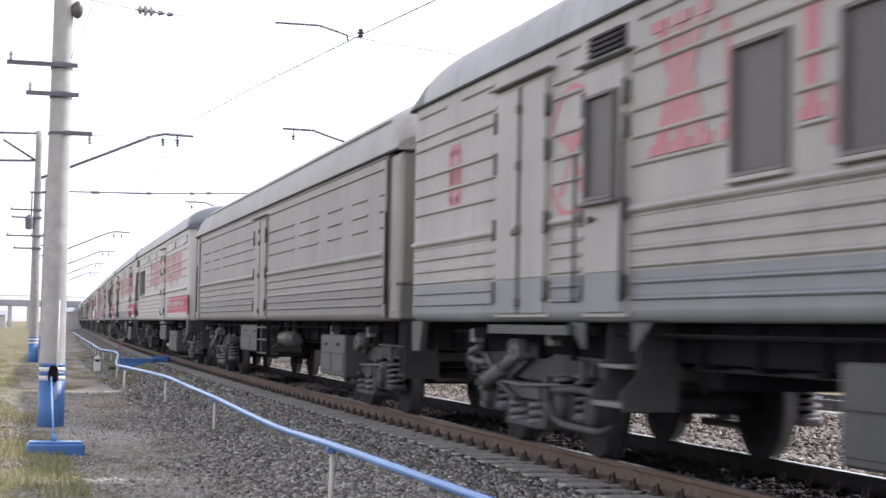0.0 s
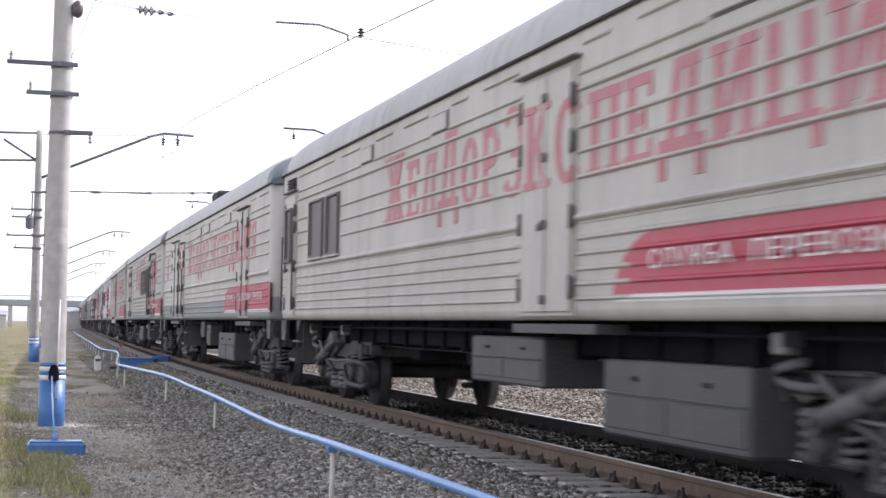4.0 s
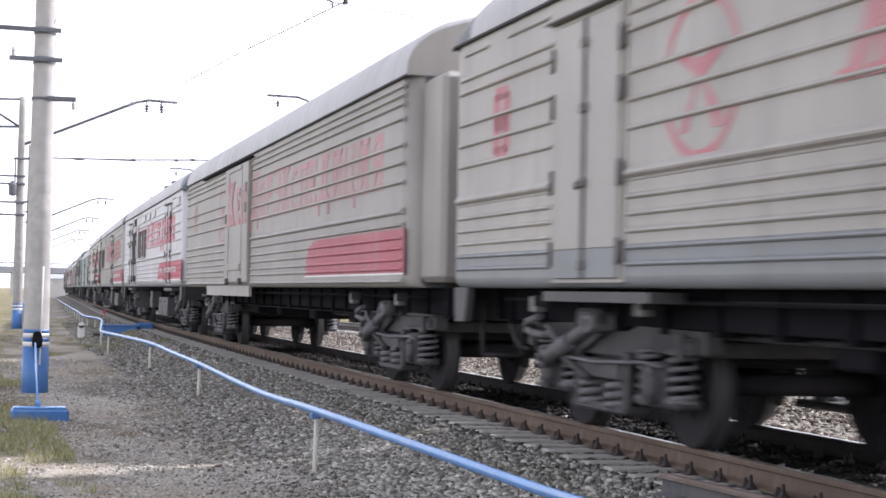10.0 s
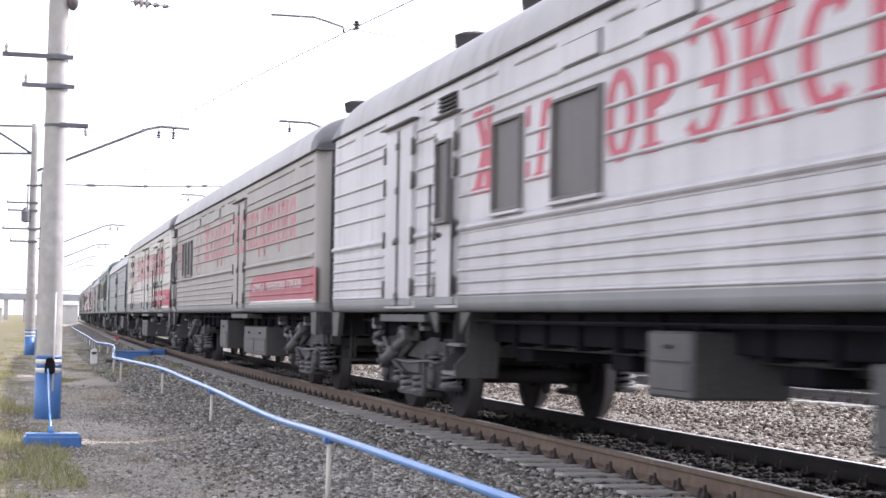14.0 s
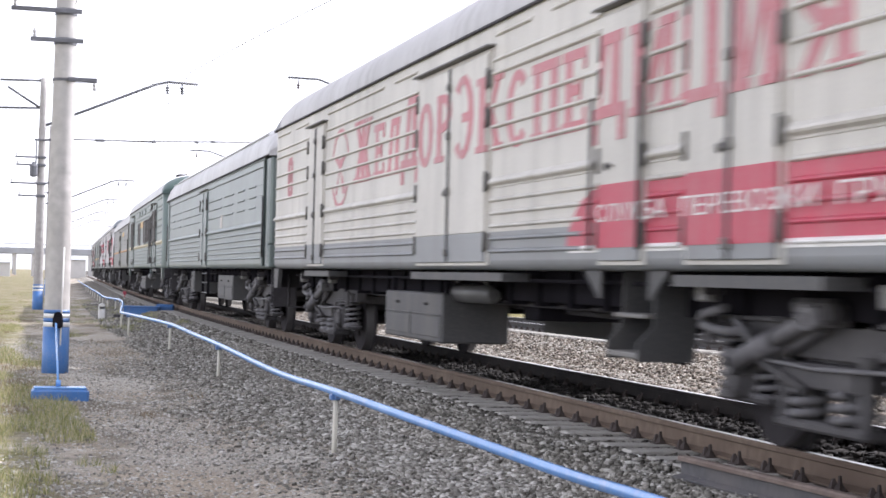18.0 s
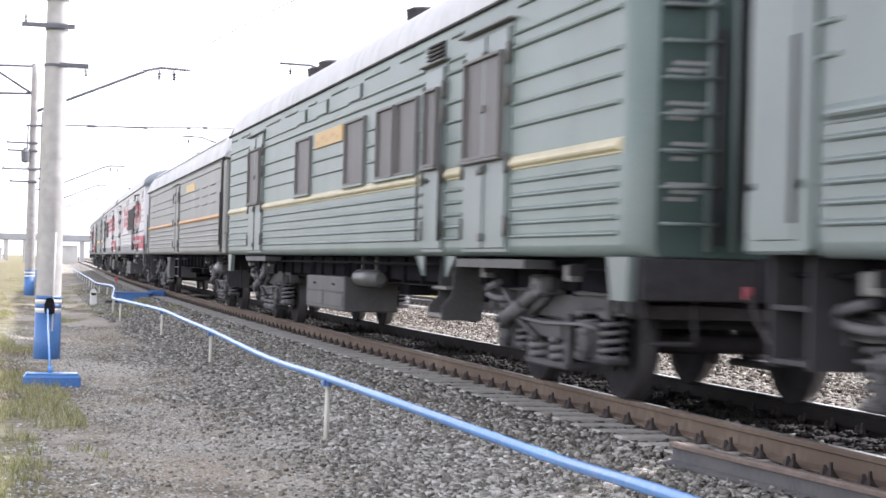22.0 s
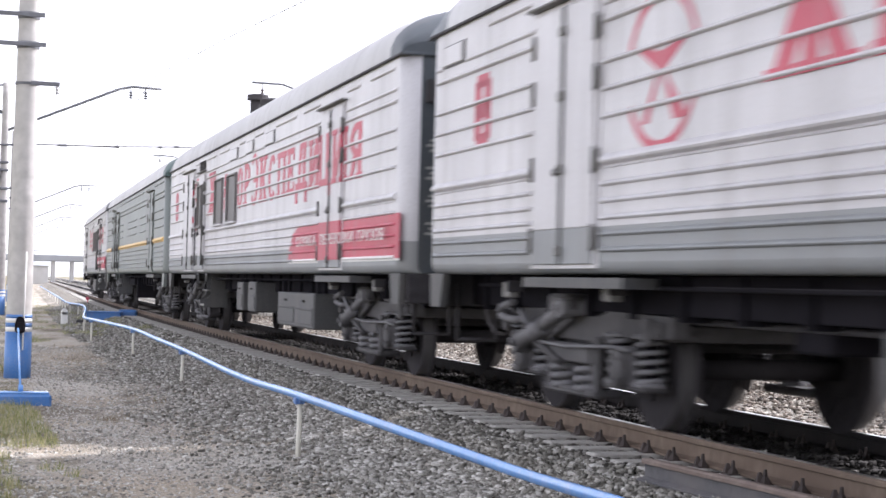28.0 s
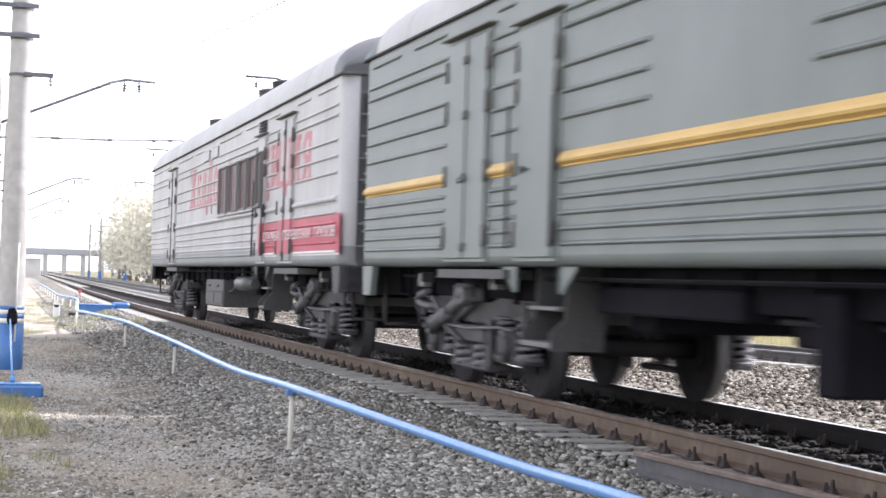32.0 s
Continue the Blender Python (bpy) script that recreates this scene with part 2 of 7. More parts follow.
def ground_material():
    """Trackside ground by distance from the track: ballast, trodden path, weeds and grass."""
    g = G("trackside_ground")
    uv = g.coord("UV")
    sep = g.n("ShaderNodeSeparateXYZ")
    g.l(uv, sep.inputs[0])
    lat = sep.outputs["X"]
    obj = g.coord()
    wob = g.math("ADD", g.math("MULTIPLY", g.math("SUBTRACT", g.noise(0.45, 4, obj), 0.5), 3.0), g.math("MULTIPLY", g.math("SUBTRACT", g.noise(3.0, 6, obj), 0.5), 2.2))
    lat2 = g.math("ADD", lat, wob)
    fine = g.noise(46, 8, obj)
    stone = g.ramp(fine, [(0.3, (0.074, 0.068, 0.057)), (0.52, (0.205, 0.19, 0.163)), (0.72, (0.42, 0.395, 0.345))])
    dark = g.ramp(fine, [(0.3, (0.165, 0.146, 0.121)), (0.52, (0.385, 0.348, 0.296)), (0.74, (0.68, 0.64, 0.565))])
    brown = g.ramp(g.noise(38, 7, obj), [(0.3, (0.198, 0.165, 0.127)), (0.55, (0.42, 0.36, 0.282)), (0.75, (0.64, 0.576, 0.47))])
    dust = g.ramp(g.noise(22, 6, obj), [(0.3, (0.44, 0.415, 0.37)), (0.7, (0.68, 0.645, 0.58))])
    dirt = g.mix(g.ramp(g.noise(0.8, 5, obj), [(0.4, (0, 0, 0)), (0.58, (1, 1, 1))]), dark, brown)
    dirt = g.mix(g.math("MULTIPLY", g.ramp(g.noise(0.5, 5, g.coord("Object", (1.0, 0.4, 1.0))), [(0.5, (0, 0, 0)), (0.68, (1, 1, 1))]), 0.7), dirt, dust)
    soil = g.ramp(g.noise(30, 7, obj), [(0.3, (0.07, 0.058, 0.042)), (0.55, (0.17, 0.145, 0.105)), (0.75, (0.34, 0.3, 0.235))])
    dirt = g.mix(g.math("MULTIPLY", g.ramp(g.noise(1.1, 6, g.coord("Object", (1.0, 0.45, 1.0))), [(0.52, (0, 0, 0)), (0.64, (1, 1, 1))]), 0.85), dirt, soil)
    grass = g.ramp(g.noise(9, 8, obj), [(0.3, (0.075, 0.078, 0.032)), (0.5, (0.15, 0.142, 0.062)), (0.72, (0.28, 0.245, 0.14))])
    grass = g.mix(g.ramp(g.noise(0.7, 4, obj), [(0.42, (0, 0, 0)), (0.6, (0.8, 0.8, 0.8))]), grass, g.ramp(fine, [(0.3, (0.15, 0.125, 0.09)), (0.7, (0.32, 0.275, 0.2))]))
    f1 = g.ramp(g.math("MULTIPLY", g.math("ADD", lat2, 4.2), 0.4), [(0.35, (0, 0, 0)), (0.65, (1, 1, 1))])
    f2 = g.ramp(g.math("MULTIPLY", g.math("ADD", lat2, 6.6), 0.5), [(0.3, (0, 0, 0)), (0.7, (1, 1, 1))])
    col = g.mix(f1, dirt, stone)
    col = g.mix(f2, grass, col)
    f3 = g.ramp(g.math("MULTIPLY", g.math("SUBTRACT", lat2, 10.5), 0.4), [(0.3, (0, 0, 0)), (0.7, (1, 1, 1))])
    col = g.mix(f3, col, grass)
    g.bump(fine, 0.9, 0.05)
    return g.end(col, 0.95, 0.0, 0.2)


GROUND = ground_material()


def stone_material(name, stops):
    g = G(name)
    geo = g.n("ShaderNodeNewGeometry")
    col = g.ramp(geo.outputs["Random Per Island"], stops)
    col = g.mix(0.6, col, g.mix(g.ramp(g.noise(60, 4), [(0.35, (0, 0, 0)), (0.65, (1, 1, 1))]), g.mix(1.0, col, (0.6, 0.58, 0.54), "MULTIPLY"), col))
    return g.end(col, 0.9, 0.0, 0.3)


STONE = stone_material("crushed_stone", [(0.0, (0.09, 0.084, 0.072)), (0.5, (0.265, 0.252, 0.222)), (0.84, (0.44, 0.424, 0.388)), (0.96, (0.52, 0.505, 0.47)), (1.0, (0.68, 0.67, 0.64))])
MIXSTONE = stone_material("mixed_crushed_stone", [(0.0, (0.17, 0.16, 0.142)), (0.5, (0.40, 0.385, 0.35)), (1.0, (0.68, 0.66, 0.62))])
OILSTONE = stone_material("oily_crushed_stone", [(0.0, (0.05, 0.046, 0.04)), (0.6, (0.13, 0.12, 0.105)), (1.0, (0.34, 0.32, 0.29))])
# oily stones, blackened further to stand for shade under the cars
BLACKSTONE = stone_material("black_oily_shade_stone", [(0.0, (0.016, 0.014, 0.013)), (0.8, (0.028, 0.025, 0.023)), (1.0, (0.05, 0.046, 0.04))])
DUSTSTONE = stone_material("dusty_stone", [(0.0, (0.08, 0.073, 0.064)), (0.5, (0.24, 0.225, 0.2)), (1.0, (0.52, 0.5, 0.45))])
FARSTONE = stone_material("weathered_crushed_stone", [(0.0, (0.04, 0.034, 0.029)), (0.35, (0.115, 0.097, 0.078)), (0.6, (0.195, 0.158, 0.13)), (0.82, (0.285, 0.255, 0.215)), (1.0, (0.55, 0.52, 0.46))])
# ---- mesh helpers ----
def mesh_of(name, bm, mat):
    me = bpy.data.meshes.new(name)
    bm.to_mesh(me)
    bm.free()
    for m in mat if isinstance(mat, (list, tuple)) else (mat,):
        me.materials.append(m)
    return me


def part(name, bm, material, parent=None, label="", smooth=False):
    """Link a bmesh, or ready mesh data, as one mesh object under a thing or a part."""
    me = bm if isinstance(bm, bpy.types.Mesh) else mesh_of(name, bm, material)
    if smooth:
        me.shade_smooth()
    ob = new(name, me)
    if parent is not None:
        ob.parent = parent
    return tagged(ob, label)


def thing(name, label, category, group="", kind=""):
    return tagged(new(name), label, category, group, kind)


def box(bm, x0, x1, y0, y1, z0, z1, bevel=0.0, mi=0):
    vs = [bm.verts.new((x, y, z)) for x in (x0, x1) for y in (y0, y1) for z in (z0, z1)]
    idx = [(0, 1, 3, 2), (4, 6, 7, 5), (0, 4, 5, 1), (2, 3, 7, 6), (0, 2, 6, 4), (1, 5, 7, 3)]
    fs = [bm.faces.new([vs[i] for i in f]) for f in idx]
    for f in fs:
        f.material_index = mi
    if bevel > 0:
        es = list({e for f in fs for e in f.edges})
        r = bmesh.ops.bevel(bm, geom=es, offset=bevel, segments=1, affect="EDGES", profile=0.5)
        for f in r["faces"]:
            f.material_index = mi
    return bm


def tube(bm, a, b, r0, r1=None, seg=10, caps=True, mi=0):
    """A straight round bar from a to b."""
    a, b = Vector(a), Vector(b)
    r1 = r0 if r1 is None else r1
    d = (b - a).normalized()
    u = d.orthogonal().normalized()
    v = d.cross(u)
    rings = []
    for c, r in ((a, r0), (b, r1)):
        rings.append([bm.verts.new(c + r * (math.cos(k * math.tau / seg) * u + math.sin(k * math.tau / seg) * v)) for k in range(seg)])
    for k in range(seg):
        f = bm.faces.new((rings[0][k], rings[0][(k + 1) % seg], rings[1][(k + 1) % seg], rings[1][k]))
        f.smooth, f.material_index = True, mi
    if caps:
        bm.faces.new(rings[0][::-1]).material_index = mi
        bm.faces.new(rings[1]).material_index = mi
    return bm


def pipe_run(bm, pts, r, seg=10, mi=0):
    """A bent round bar through the points."""
    pts = [Vector(p) for p in pts]
    rings = []
    for i, p in enumerate(pts):
        d = (pts[min(i + 1, len(pts) - 1)] - pts[max(i - 1, 0)]).normalized()
        u = d.cross(Vector((0, 0, 1)))
        u = u.normalized() if u.length > 1e-4 else Vector((1, 0, 0))
        v = u.cross(d)
        rings.append([bm.verts.new(p + r * (math.cos(k * math.tau / seg) * u + math.sin(k * math.tau / seg) * v)) for k in range(seg)])
    for a, b in zip(rings, rings[1:]):
        for k in range(seg):
            f = bm.faces.new((a[k], a[(k + 1) % seg], b[(k + 1) % seg], b[k]))
            f.smooth, f.material_index = True, mi
    bm.faces.new(rings[0][::-1]).material_index = mi
    bm.faces.new(rings[-1]).material_index = mi
    return bm


def disc_y(bm, prof, cx, cy, cz, seg=20, axis="x", mi=0):
    """A turned body round an axis: prof is (along, radius)."""
    rings = []
    for w, r in prof:
        ring = []
        for k in range(seg):
            c, s = r * math.cos(k * math.tau / seg), r * math.sin(k * math.tau / seg)
            ring.append(bm.verts.new({"x": (cx + w, cy + c, cz + s), "y": (cx + c, cy + w, cz + s), "z": (cx + c, cy + s, cz + w)}[axis]))
        rings.append(ring)
    for a, b in zip(rings, rings[1:]):
        for k in range(seg):
            f = bm.faces.new((a[k], a[(k + 1) % seg], b[(k + 1) % seg], b[k]))
            f.material_index = mi
    bm.faces.new(rings[0][::-1]).material_index = mi
    bm.faces.new(rings[-1]).material_index = mi
    return bm


# ---- the line of the track: a long curve to the right ----
BEND, OFFSET = 5.26e-4, 6.160
_s = np.arange(-520.0, 1500.1, 0.5)
# the bend fades out between 55 and 115 m
_e = np.clip(_s - 55.0, 0.0, 60.0)
_th = BEND * (np.minimum(_s, 55.0) + _e - _e * _e / 120.0)
_x = np.concatenate([[0], np.cumsum(np.sin((_th[1:] + _th[:-1]) / 2) * 0.5)])
_y = np.concatenate([[0], np.cumsum(np.cos((_th[1:] + _th[:-1]) / 2) * 0.5)])
_i0 = int(np.argmin(abs(_s)))
_x, _y = _x - _x[_i0] + OFFSET, _y - _y[_i0]


def track(s, lat=0.0):
    """A point beside the track: metres along it, metres to its right."""
    th = np.interp(s, _s, _th)
    return np.interp(s, _s, _x) + lat * np.cos(th), np.interp(s, _s, _y) - lat * np.sin(th), th


def ground_z(lat):
    """The height of the ground across the line, from rail top."""
    xs = [-400, -30, -9, -6.0, -4.2, -3.2, -2.3, -1.75, -1.42, -1.0, 1.0, 1.45, 2.2, 3.3, 5.4, 6.2, 10.6, 11.4, 13.0, 30, 400]
    zs = [0.0, -0.25, -0.45, -0.55, -0.57, -0.52, -0.42, -0.236, -0.224, -0.222, -0.222, -0.28, -0.3, -0.36, -0.3, -0.24, -0.24, -0.3, -0.5, -0.3, 0.6]
    return np.interp(lat, xs, zs)


def swell(la, s):
    """Low humps of the trodden strip beside the ballast."""
    edge = np.clip((-2.2 - la) / 1.0, 0, 1) * np.clip((9.0 + la) / 2.0, 0, 1) * np.clip((100.0 - s) / 10.0, 0, 1) * np.clip((s + 20.0) / 5.0, 0, 1)
    return edge * (0.022 * np.sin(la * 1.7 + 0.6 * np.sin(s * 0.31)) * np.sin(s * 0.55 + 1.2) + 0.012 * np.sin(la * 2.3 + 1.0) * np.sin(s * 1.1))


# ---- ground: one sheet to the horizon ----
def build_ground():
    lats = np.array([-1500, -700, -300, -120, -60, -30, -18, -12, -9, -7.5, -6.5, -5.6, -4.9, -4.2, -3.7, -3.2, -2.8, -2.4, -2.1, -1.8, -1.42, -1.2, -1.0, -0.5,
                     0.5, 1.0, 1.45, 1.8, 2.2, 3, 4, 5, 6.2, 6.7, 8.1, 9.5, 10.6, 11.4, 12.2, 13.0, 14.5, 16, 20, 30, 60, 120, 300, 700, 1500.0])
    ss = np.concatenate([np.arange(-500, -20, 20), np.arange(-20, 100, 0.75), np.arange(100, 300, 5), np.arange(300, 1500, 25)])
    verts, uvs = [], []
    for s in ss:
        for la in lats:
            x, y, th = track(s, la)
            if abs(la) > 200:
                x, y = OFFSET + la, s * 1.0
            z = float(ground_z(la) + swell(la, s))
            verts.append((x, y, z))
            uvs.append((la, s))
    w = len(lats)
    faces = [(i * w + j, i * w + j + 1, (i + 1) * w + j + 1, (i + 1) * w + j) for i in range(len(ss) - 1) for j in range(w - 1)]
    me = bpy.data.meshes.new("ground")
    me.from_pydata(verts, [], faces)
    lay = me.uv_layers.new(name="across")
    flat = np.array(uvs)[[v for f in faces for v in f]].astype(np.float32)
    lay.data.foreach_set("uv", flat.ravel())
    me.materials.append(GROUND)
    me.shade_smooth()
    tagged(new("ground", me), "grey gravelly trackside ground with trodden dirt and dry grass", "ground", kind="structure")


build_ground()


# ---- rails and sleepers ----
RAIL_SECTION = [(-0.075, -0.18), (-0.075, -0.165), (-0.012, -0.145), (-0.010, -0.05), (-0.036, -0.04), (-0.037, -0.012), (-0.028, 0.0),
                (0.028, 0.0), (0.037, -0.012), (0.036, -0.04), (0.010, -0.05), (0.012, -0.145), (0.075, -0.165), (0.075, -0.18)]


def side_line(s):
    """The second track: further off near the camera, closing in beyond."""
    u = min(1.0, max(0.0, (95.0 - s) / 52.0))
    v = min(30.0, max(0.0, 45.0 - s)) / 20.0
    return 4.1 + 3.65 * u * u * (3 - 2 * u) + 1.4 * v * v


def build_rail(line, lat0, s0, s1, name, label, parent, mat):
    ss = np.concatenate([np.arange(s0, min(s1, 120), 1.5), np.arange(max(s0, 120), s1, 8.0)])
    bm = bmesh.new()
    prev = None
    for s in ss:
        ring = []
        for dx, z in RAIL_SECTION:
            x, y, _ = track(s, line(s) + lat0 + dx)
            ring.append(bm.verts.new((x, y, z)))
        if prev:
            for k in range(len(ring) - 1):
                f = bm.faces.new((prev[k], prev[k + 1], ring[k + 1], ring[k]))
                f.material_index = 1 if k == 6 else 0
        else:
            bm.faces.new(ring)
        prev = ring
    bm.faces.new(prev[::-1])
    return part(name, bm, [mat, RAILTOP], parent, label)


def build_track(line, s_near, s_far, label, s_piece=(3.0, 128.0), steel=None):
    top = thing("railway_track", label, "railway track", "railway tracks", "structure")
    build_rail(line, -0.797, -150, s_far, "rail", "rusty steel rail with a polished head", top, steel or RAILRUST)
    build_rail(line, 0.797, -150, s_far, "rail", "oily steel rail painted shade-black, with a bright polished head" if steel is None else "grey steel rail", top, steel or RAILOILSHADE)
    bm = bmesh.new()
    box(bm, -1.38, 1.38, -0.1, 0.1, -0.4, -0.178, 0.01)
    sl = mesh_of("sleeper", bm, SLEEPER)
    bm = bmesh.new()
    for rail in (-0.797, 0.797):
        for side in (-1, 1):
            cx = rail + side * 0.115
            box(bm, cx - 0.05, cx + 0.05, -0.075, 0.075, -0.195, -0.168, 0.006)
            disc_y(bm, [(-0.18, 0.046), (-0.15, 0.036), (-0.125, 0.018), (-0.078, 0.012)], cx, -0.035, 0, 6, "z")
            disc_y(bm, [(-0.18, 0.036), (-0.15, 0.03), (-0.105, 0.012)], cx, 0.05, 0, 5, "z")
    cl = mesh_of("fastener", bm, CLIPM)
    s, n = s_near, 0
    rest_v, rest_f = [], []
    while s < s_far:
        lat0 = line(s)
        x, y, th = track(s, lat0)
        if s_piece[0] <= s <= s_piece[1]:
            m = pose(x, y, -0.004 * (n % 3), 0, 0, -math.degrees(th) + 0.6 * math.sin(n * 2.1))
            for nm, me in (("sleeper", sl), ("fastener", cl)):
                ob = new(nm, me)
                ob.parent, ob.matrix_basis = top, m
        elif s < 420:
            b = len(rest_v)
            for dl in (-1.35, 1.35):
                for ds in (-0.13, 0.13):
                    for z in (-0.36, -0.195):
                        px, py, _ = track(s + ds, lat0 + dl)
                        rest_v.append((px, py, z))
            rest_f += [tuple(b + i for i in f) for f in ((0, 1, 3, 2), (4, 6, 7, 5), (0, 4, 5, 1), (2, 3, 7, 6), (1, 5, 7, 3))]
        s += 0.515
        n += 1
    me = bpy.data.meshes.new("far_sleepers")
    me.from_pydata(rest_v, [], rest_f)
    me.materials.append(SLEEPER)
    tagged(part("far_sleepers", me, SLEEPER, top), kind="stuff")
    return top


build_track(lambda s: 0.0, -12.0, 900, "railway track with rusty rails on dusty concrete sleepers")
build_track(side_line, -10.0, 900, "second railway track with rusty rails on concrete sleepers", (16.0, 60.0), SPARE)


# ---- crushed stone ----
ICO = None


def build_stones(name, label, area, count, mat, size=(0.018, 0.05), seed=1, keep=None):
    """Loose stones scattered over a strip: (lat0, lat1, s0, s1)."""
    global ICO
    if ICO is None:
        # a chipped block: twelve triangles
        cube = [(x, y, z) for x in (-1, 1) for y in (-1, 1) for z in (-1, 1)]
        quads = [(0, 1, 3, 2), (4, 6, 7, 5), (0, 4, 5, 1), (2, 3, 7, 6), (0, 2, 6, 4), (1, 5, 7, 3)]
        ICO = (np.array(cube) * 0.72, np.array([t for a, b, c, d in quads for t in ((a, b, c), (a, c, d))]))
    rng = np.random.default_rng(seed)
    V0, F0 = ICO
    lat0, lat1, s0, s1 = area
    la = rng.uniform(lat0, lat1, count)
    # denser towards the near end of the strip
    s = s0 + (s1 - s0) * rng.uniform(0, 1, count) ** 1.5
    if keep is not None:
        ok = keep(la, s, rng)
        la, s = la[ok], s[ok]
    n = len(la)
    x, y, th = track(s, la)
    r = rng.uniform(size[0], size[1], n) * rng.uniform(0.75, 1.25, n)
    z = ground_z(la) + swell(la, s) + r * rng.uniform(-0.1, 0.5, n) + 0.012 * ((la < -1.3) & (la > -1.5))
    # stones lying on the sleepers
    z = z + 0.05 * ((abs(la) < 0.77) & (abs((s + 12.0 + 0.2575) % 0.515 - 0.2575) < 0.11))
    P = V0[None] * (1 + rng.uniform(-0.5, 0.35, (n, len(V0), 3)))
    P = P * (r[:, None, None] * rng.uniform(0.65, 1.3, (n, 1, 3)))
    a = rng.uniform(0, math.tau, n)
    ca, sa = np.cos(a)[:, None], np.sin(a)[:, None]
    X = P[:, :, 0] * ca - P[:, :, 1] * sa
    Y = P[:, :, 0] * sa + P[:, :, 1] * ca
    tilt = rng.uniform(-0.6, 0.6, n)[:, None]
    Z = P[:, :, 2] * 0.6 + X * tilt * 0.6
    W = np.stack([X + x[:, None], Y + y[:, None], Z + z[:, None]], -1).reshape(-1, 3)
    Fa = (F0[None] + (np.arange(n) * len(V0))[:, None, None]).reshape(-1, 3)
    me = bpy.data.meshes.new(name)
    me.vertices.add(len(W))
    me.vertices.foreach_set("co", W.ravel())
    me.loops.add(len(Fa) * 3)
    me.loops.foreach_set("vertex_index", Fa.ravel().astype(np.int32))
    me.polygons.add(len(Fa))
    me.polygons.foreach_set("loop_start", np.arange(0, len(Fa) * 3, 3, dtype=np.int32))
    me.update(calc_edges=True)
    me.materials.append(mat)
    return tagged(new(name, me), label, "gravel", kind="stuff")


def off_sleepers(la, s, rng):
    """Leave the sleepers bare, but for a few stones."""
    d = abs((s + 12.0 + 0.2575) % 0.515 - 0.2575)
    return (la < rng.uniform(-1.42, -1.33, len(la))) | (d > 0.118) | (rng.uniform(0, 1, len(la)) < 0.006)


def thinning(la, s, rng):
    return (la < rng.uniform(-1.5, -1.2, len(la))) & off_sleepers(la, s, rng) & (rng.uniform(0, 1, len(la)) < np.clip((la + 4.0 + 0.35 * np.sin(s * 0.7) + 0.2 * np.sin(s * 1.9)) / 1.3, 0.06, 1))


build_stones("ballast_stones", "loose grey crushed stone ballast on the track shoulder", (-4.2, -0.9, 5.5, 32), 62000, STONE, (0.013, 0.029), seed=1, keep=thinning)
build_stones("ballast_stones", "grey crushed stone ballast further down the track shoulder", (-3.5, -0.9, 32, 85), 19000, STONE, (0.02, 0.038), seed=2, keep=thinning)
# these stones carry the train's shade in their colour
build_stones("ballast_stones", "black oil-stained crushed stone by the far rail, train shade painted in", (0.1, 0.76, 5.5, 60), 17000, BLACKSTONE, (0.016, 0.036), seed=13,
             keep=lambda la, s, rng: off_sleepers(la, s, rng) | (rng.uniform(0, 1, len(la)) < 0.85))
build_stones("ballast_stones", "grey crushed stone ballast between the rails", (-0.72, 0.1, 5.5, 60), 11500, DUSTSTONE, (0.016, 0.036), seed=3,
             keep=lambda la, s, rng: off_sleepers(la, s, rng) | (rng.uniform(0, 1, len(la)) < 0.2))
build_stones("ballast_stones", "dark dusty crushed stone packed between the sleeper ends", (-1.5, -0.66, 5.5, 60), 24000, OILSTONE, (0.014, 0.03), seed=9,
             keep=lambda la, s, rng: off_sleepers(la, s, rng) & (la > rng.uniform(-1.55, -1.3, len(la))))
build_stones("ballast_stones", "pale crushed stone ballast between the two tracks", (0.95, 7.6, 10, 70), 60000, FARSTONE, (0.018, 0.038), seed=4)
build_stones("ballast_stones", "heap of paler crushed stone low on the shoulder", (-3.3, -1.9, 6.0, 26), 15000, MIXSTONE, (0.016, 0.035), seed=7,
             keep=lambda la, s, rng: rng.uniform(0, 1, len(la)) < np.clip((26 - s) / 12.0, 0, 1) * np.clip((la + 3.3) / 0.5, 0, 1) * np.clip((-1.9 - la) / 0.4, 0, 1))
build_stones("path_pebbles", "small pebbles scattered on the trodden path", (-6.3, -3.2, 8, 42), 30000, MIXSTONE, (0.006, 0.017), seed=5)
build_stones("stone_line", "thin line of pale crushed stone across the path to the block", (-5.0, -2.9, 21.7, 24.0), 26000, MIXSTONE, (0.008, 0.02), seed=21,
             keep=lambda la, s, rng: abs(s - np.interp(la, (-5.0, -4.43, -3.67, -2.9), (23.2, 22.3, 22.75, 23.5)) + 0.06 * np.sin(la * 9)) < rng.uniform(0, 0.09, len(la)))
build_stones("path_pebbles", "a few pale pebbles on the trodden path", (-6.0, -2.2, 8, 36), 1700, MIXSTONE, (0.012, 0.028), seed=6)
# ---- railway cars ----
LEN, HALF, SILL, EAVE = 23.4, 1.55, 1.20, 3.575
PITCH = 24.54
MID = LEN / 2
PIVOTS = (3.2, 20.2)


def yy(u):
    return u - MID


def slab(bm, u0, u1, z0, z1, out, base=0.0, mi=0, bevel=0.0):
    """A raised plate on the wall that faces the path."""
    return box(bm, -HALF - out, -HALF - base + 0.004, yy(u0), yy(u1), z0, z1, bevel, mi)


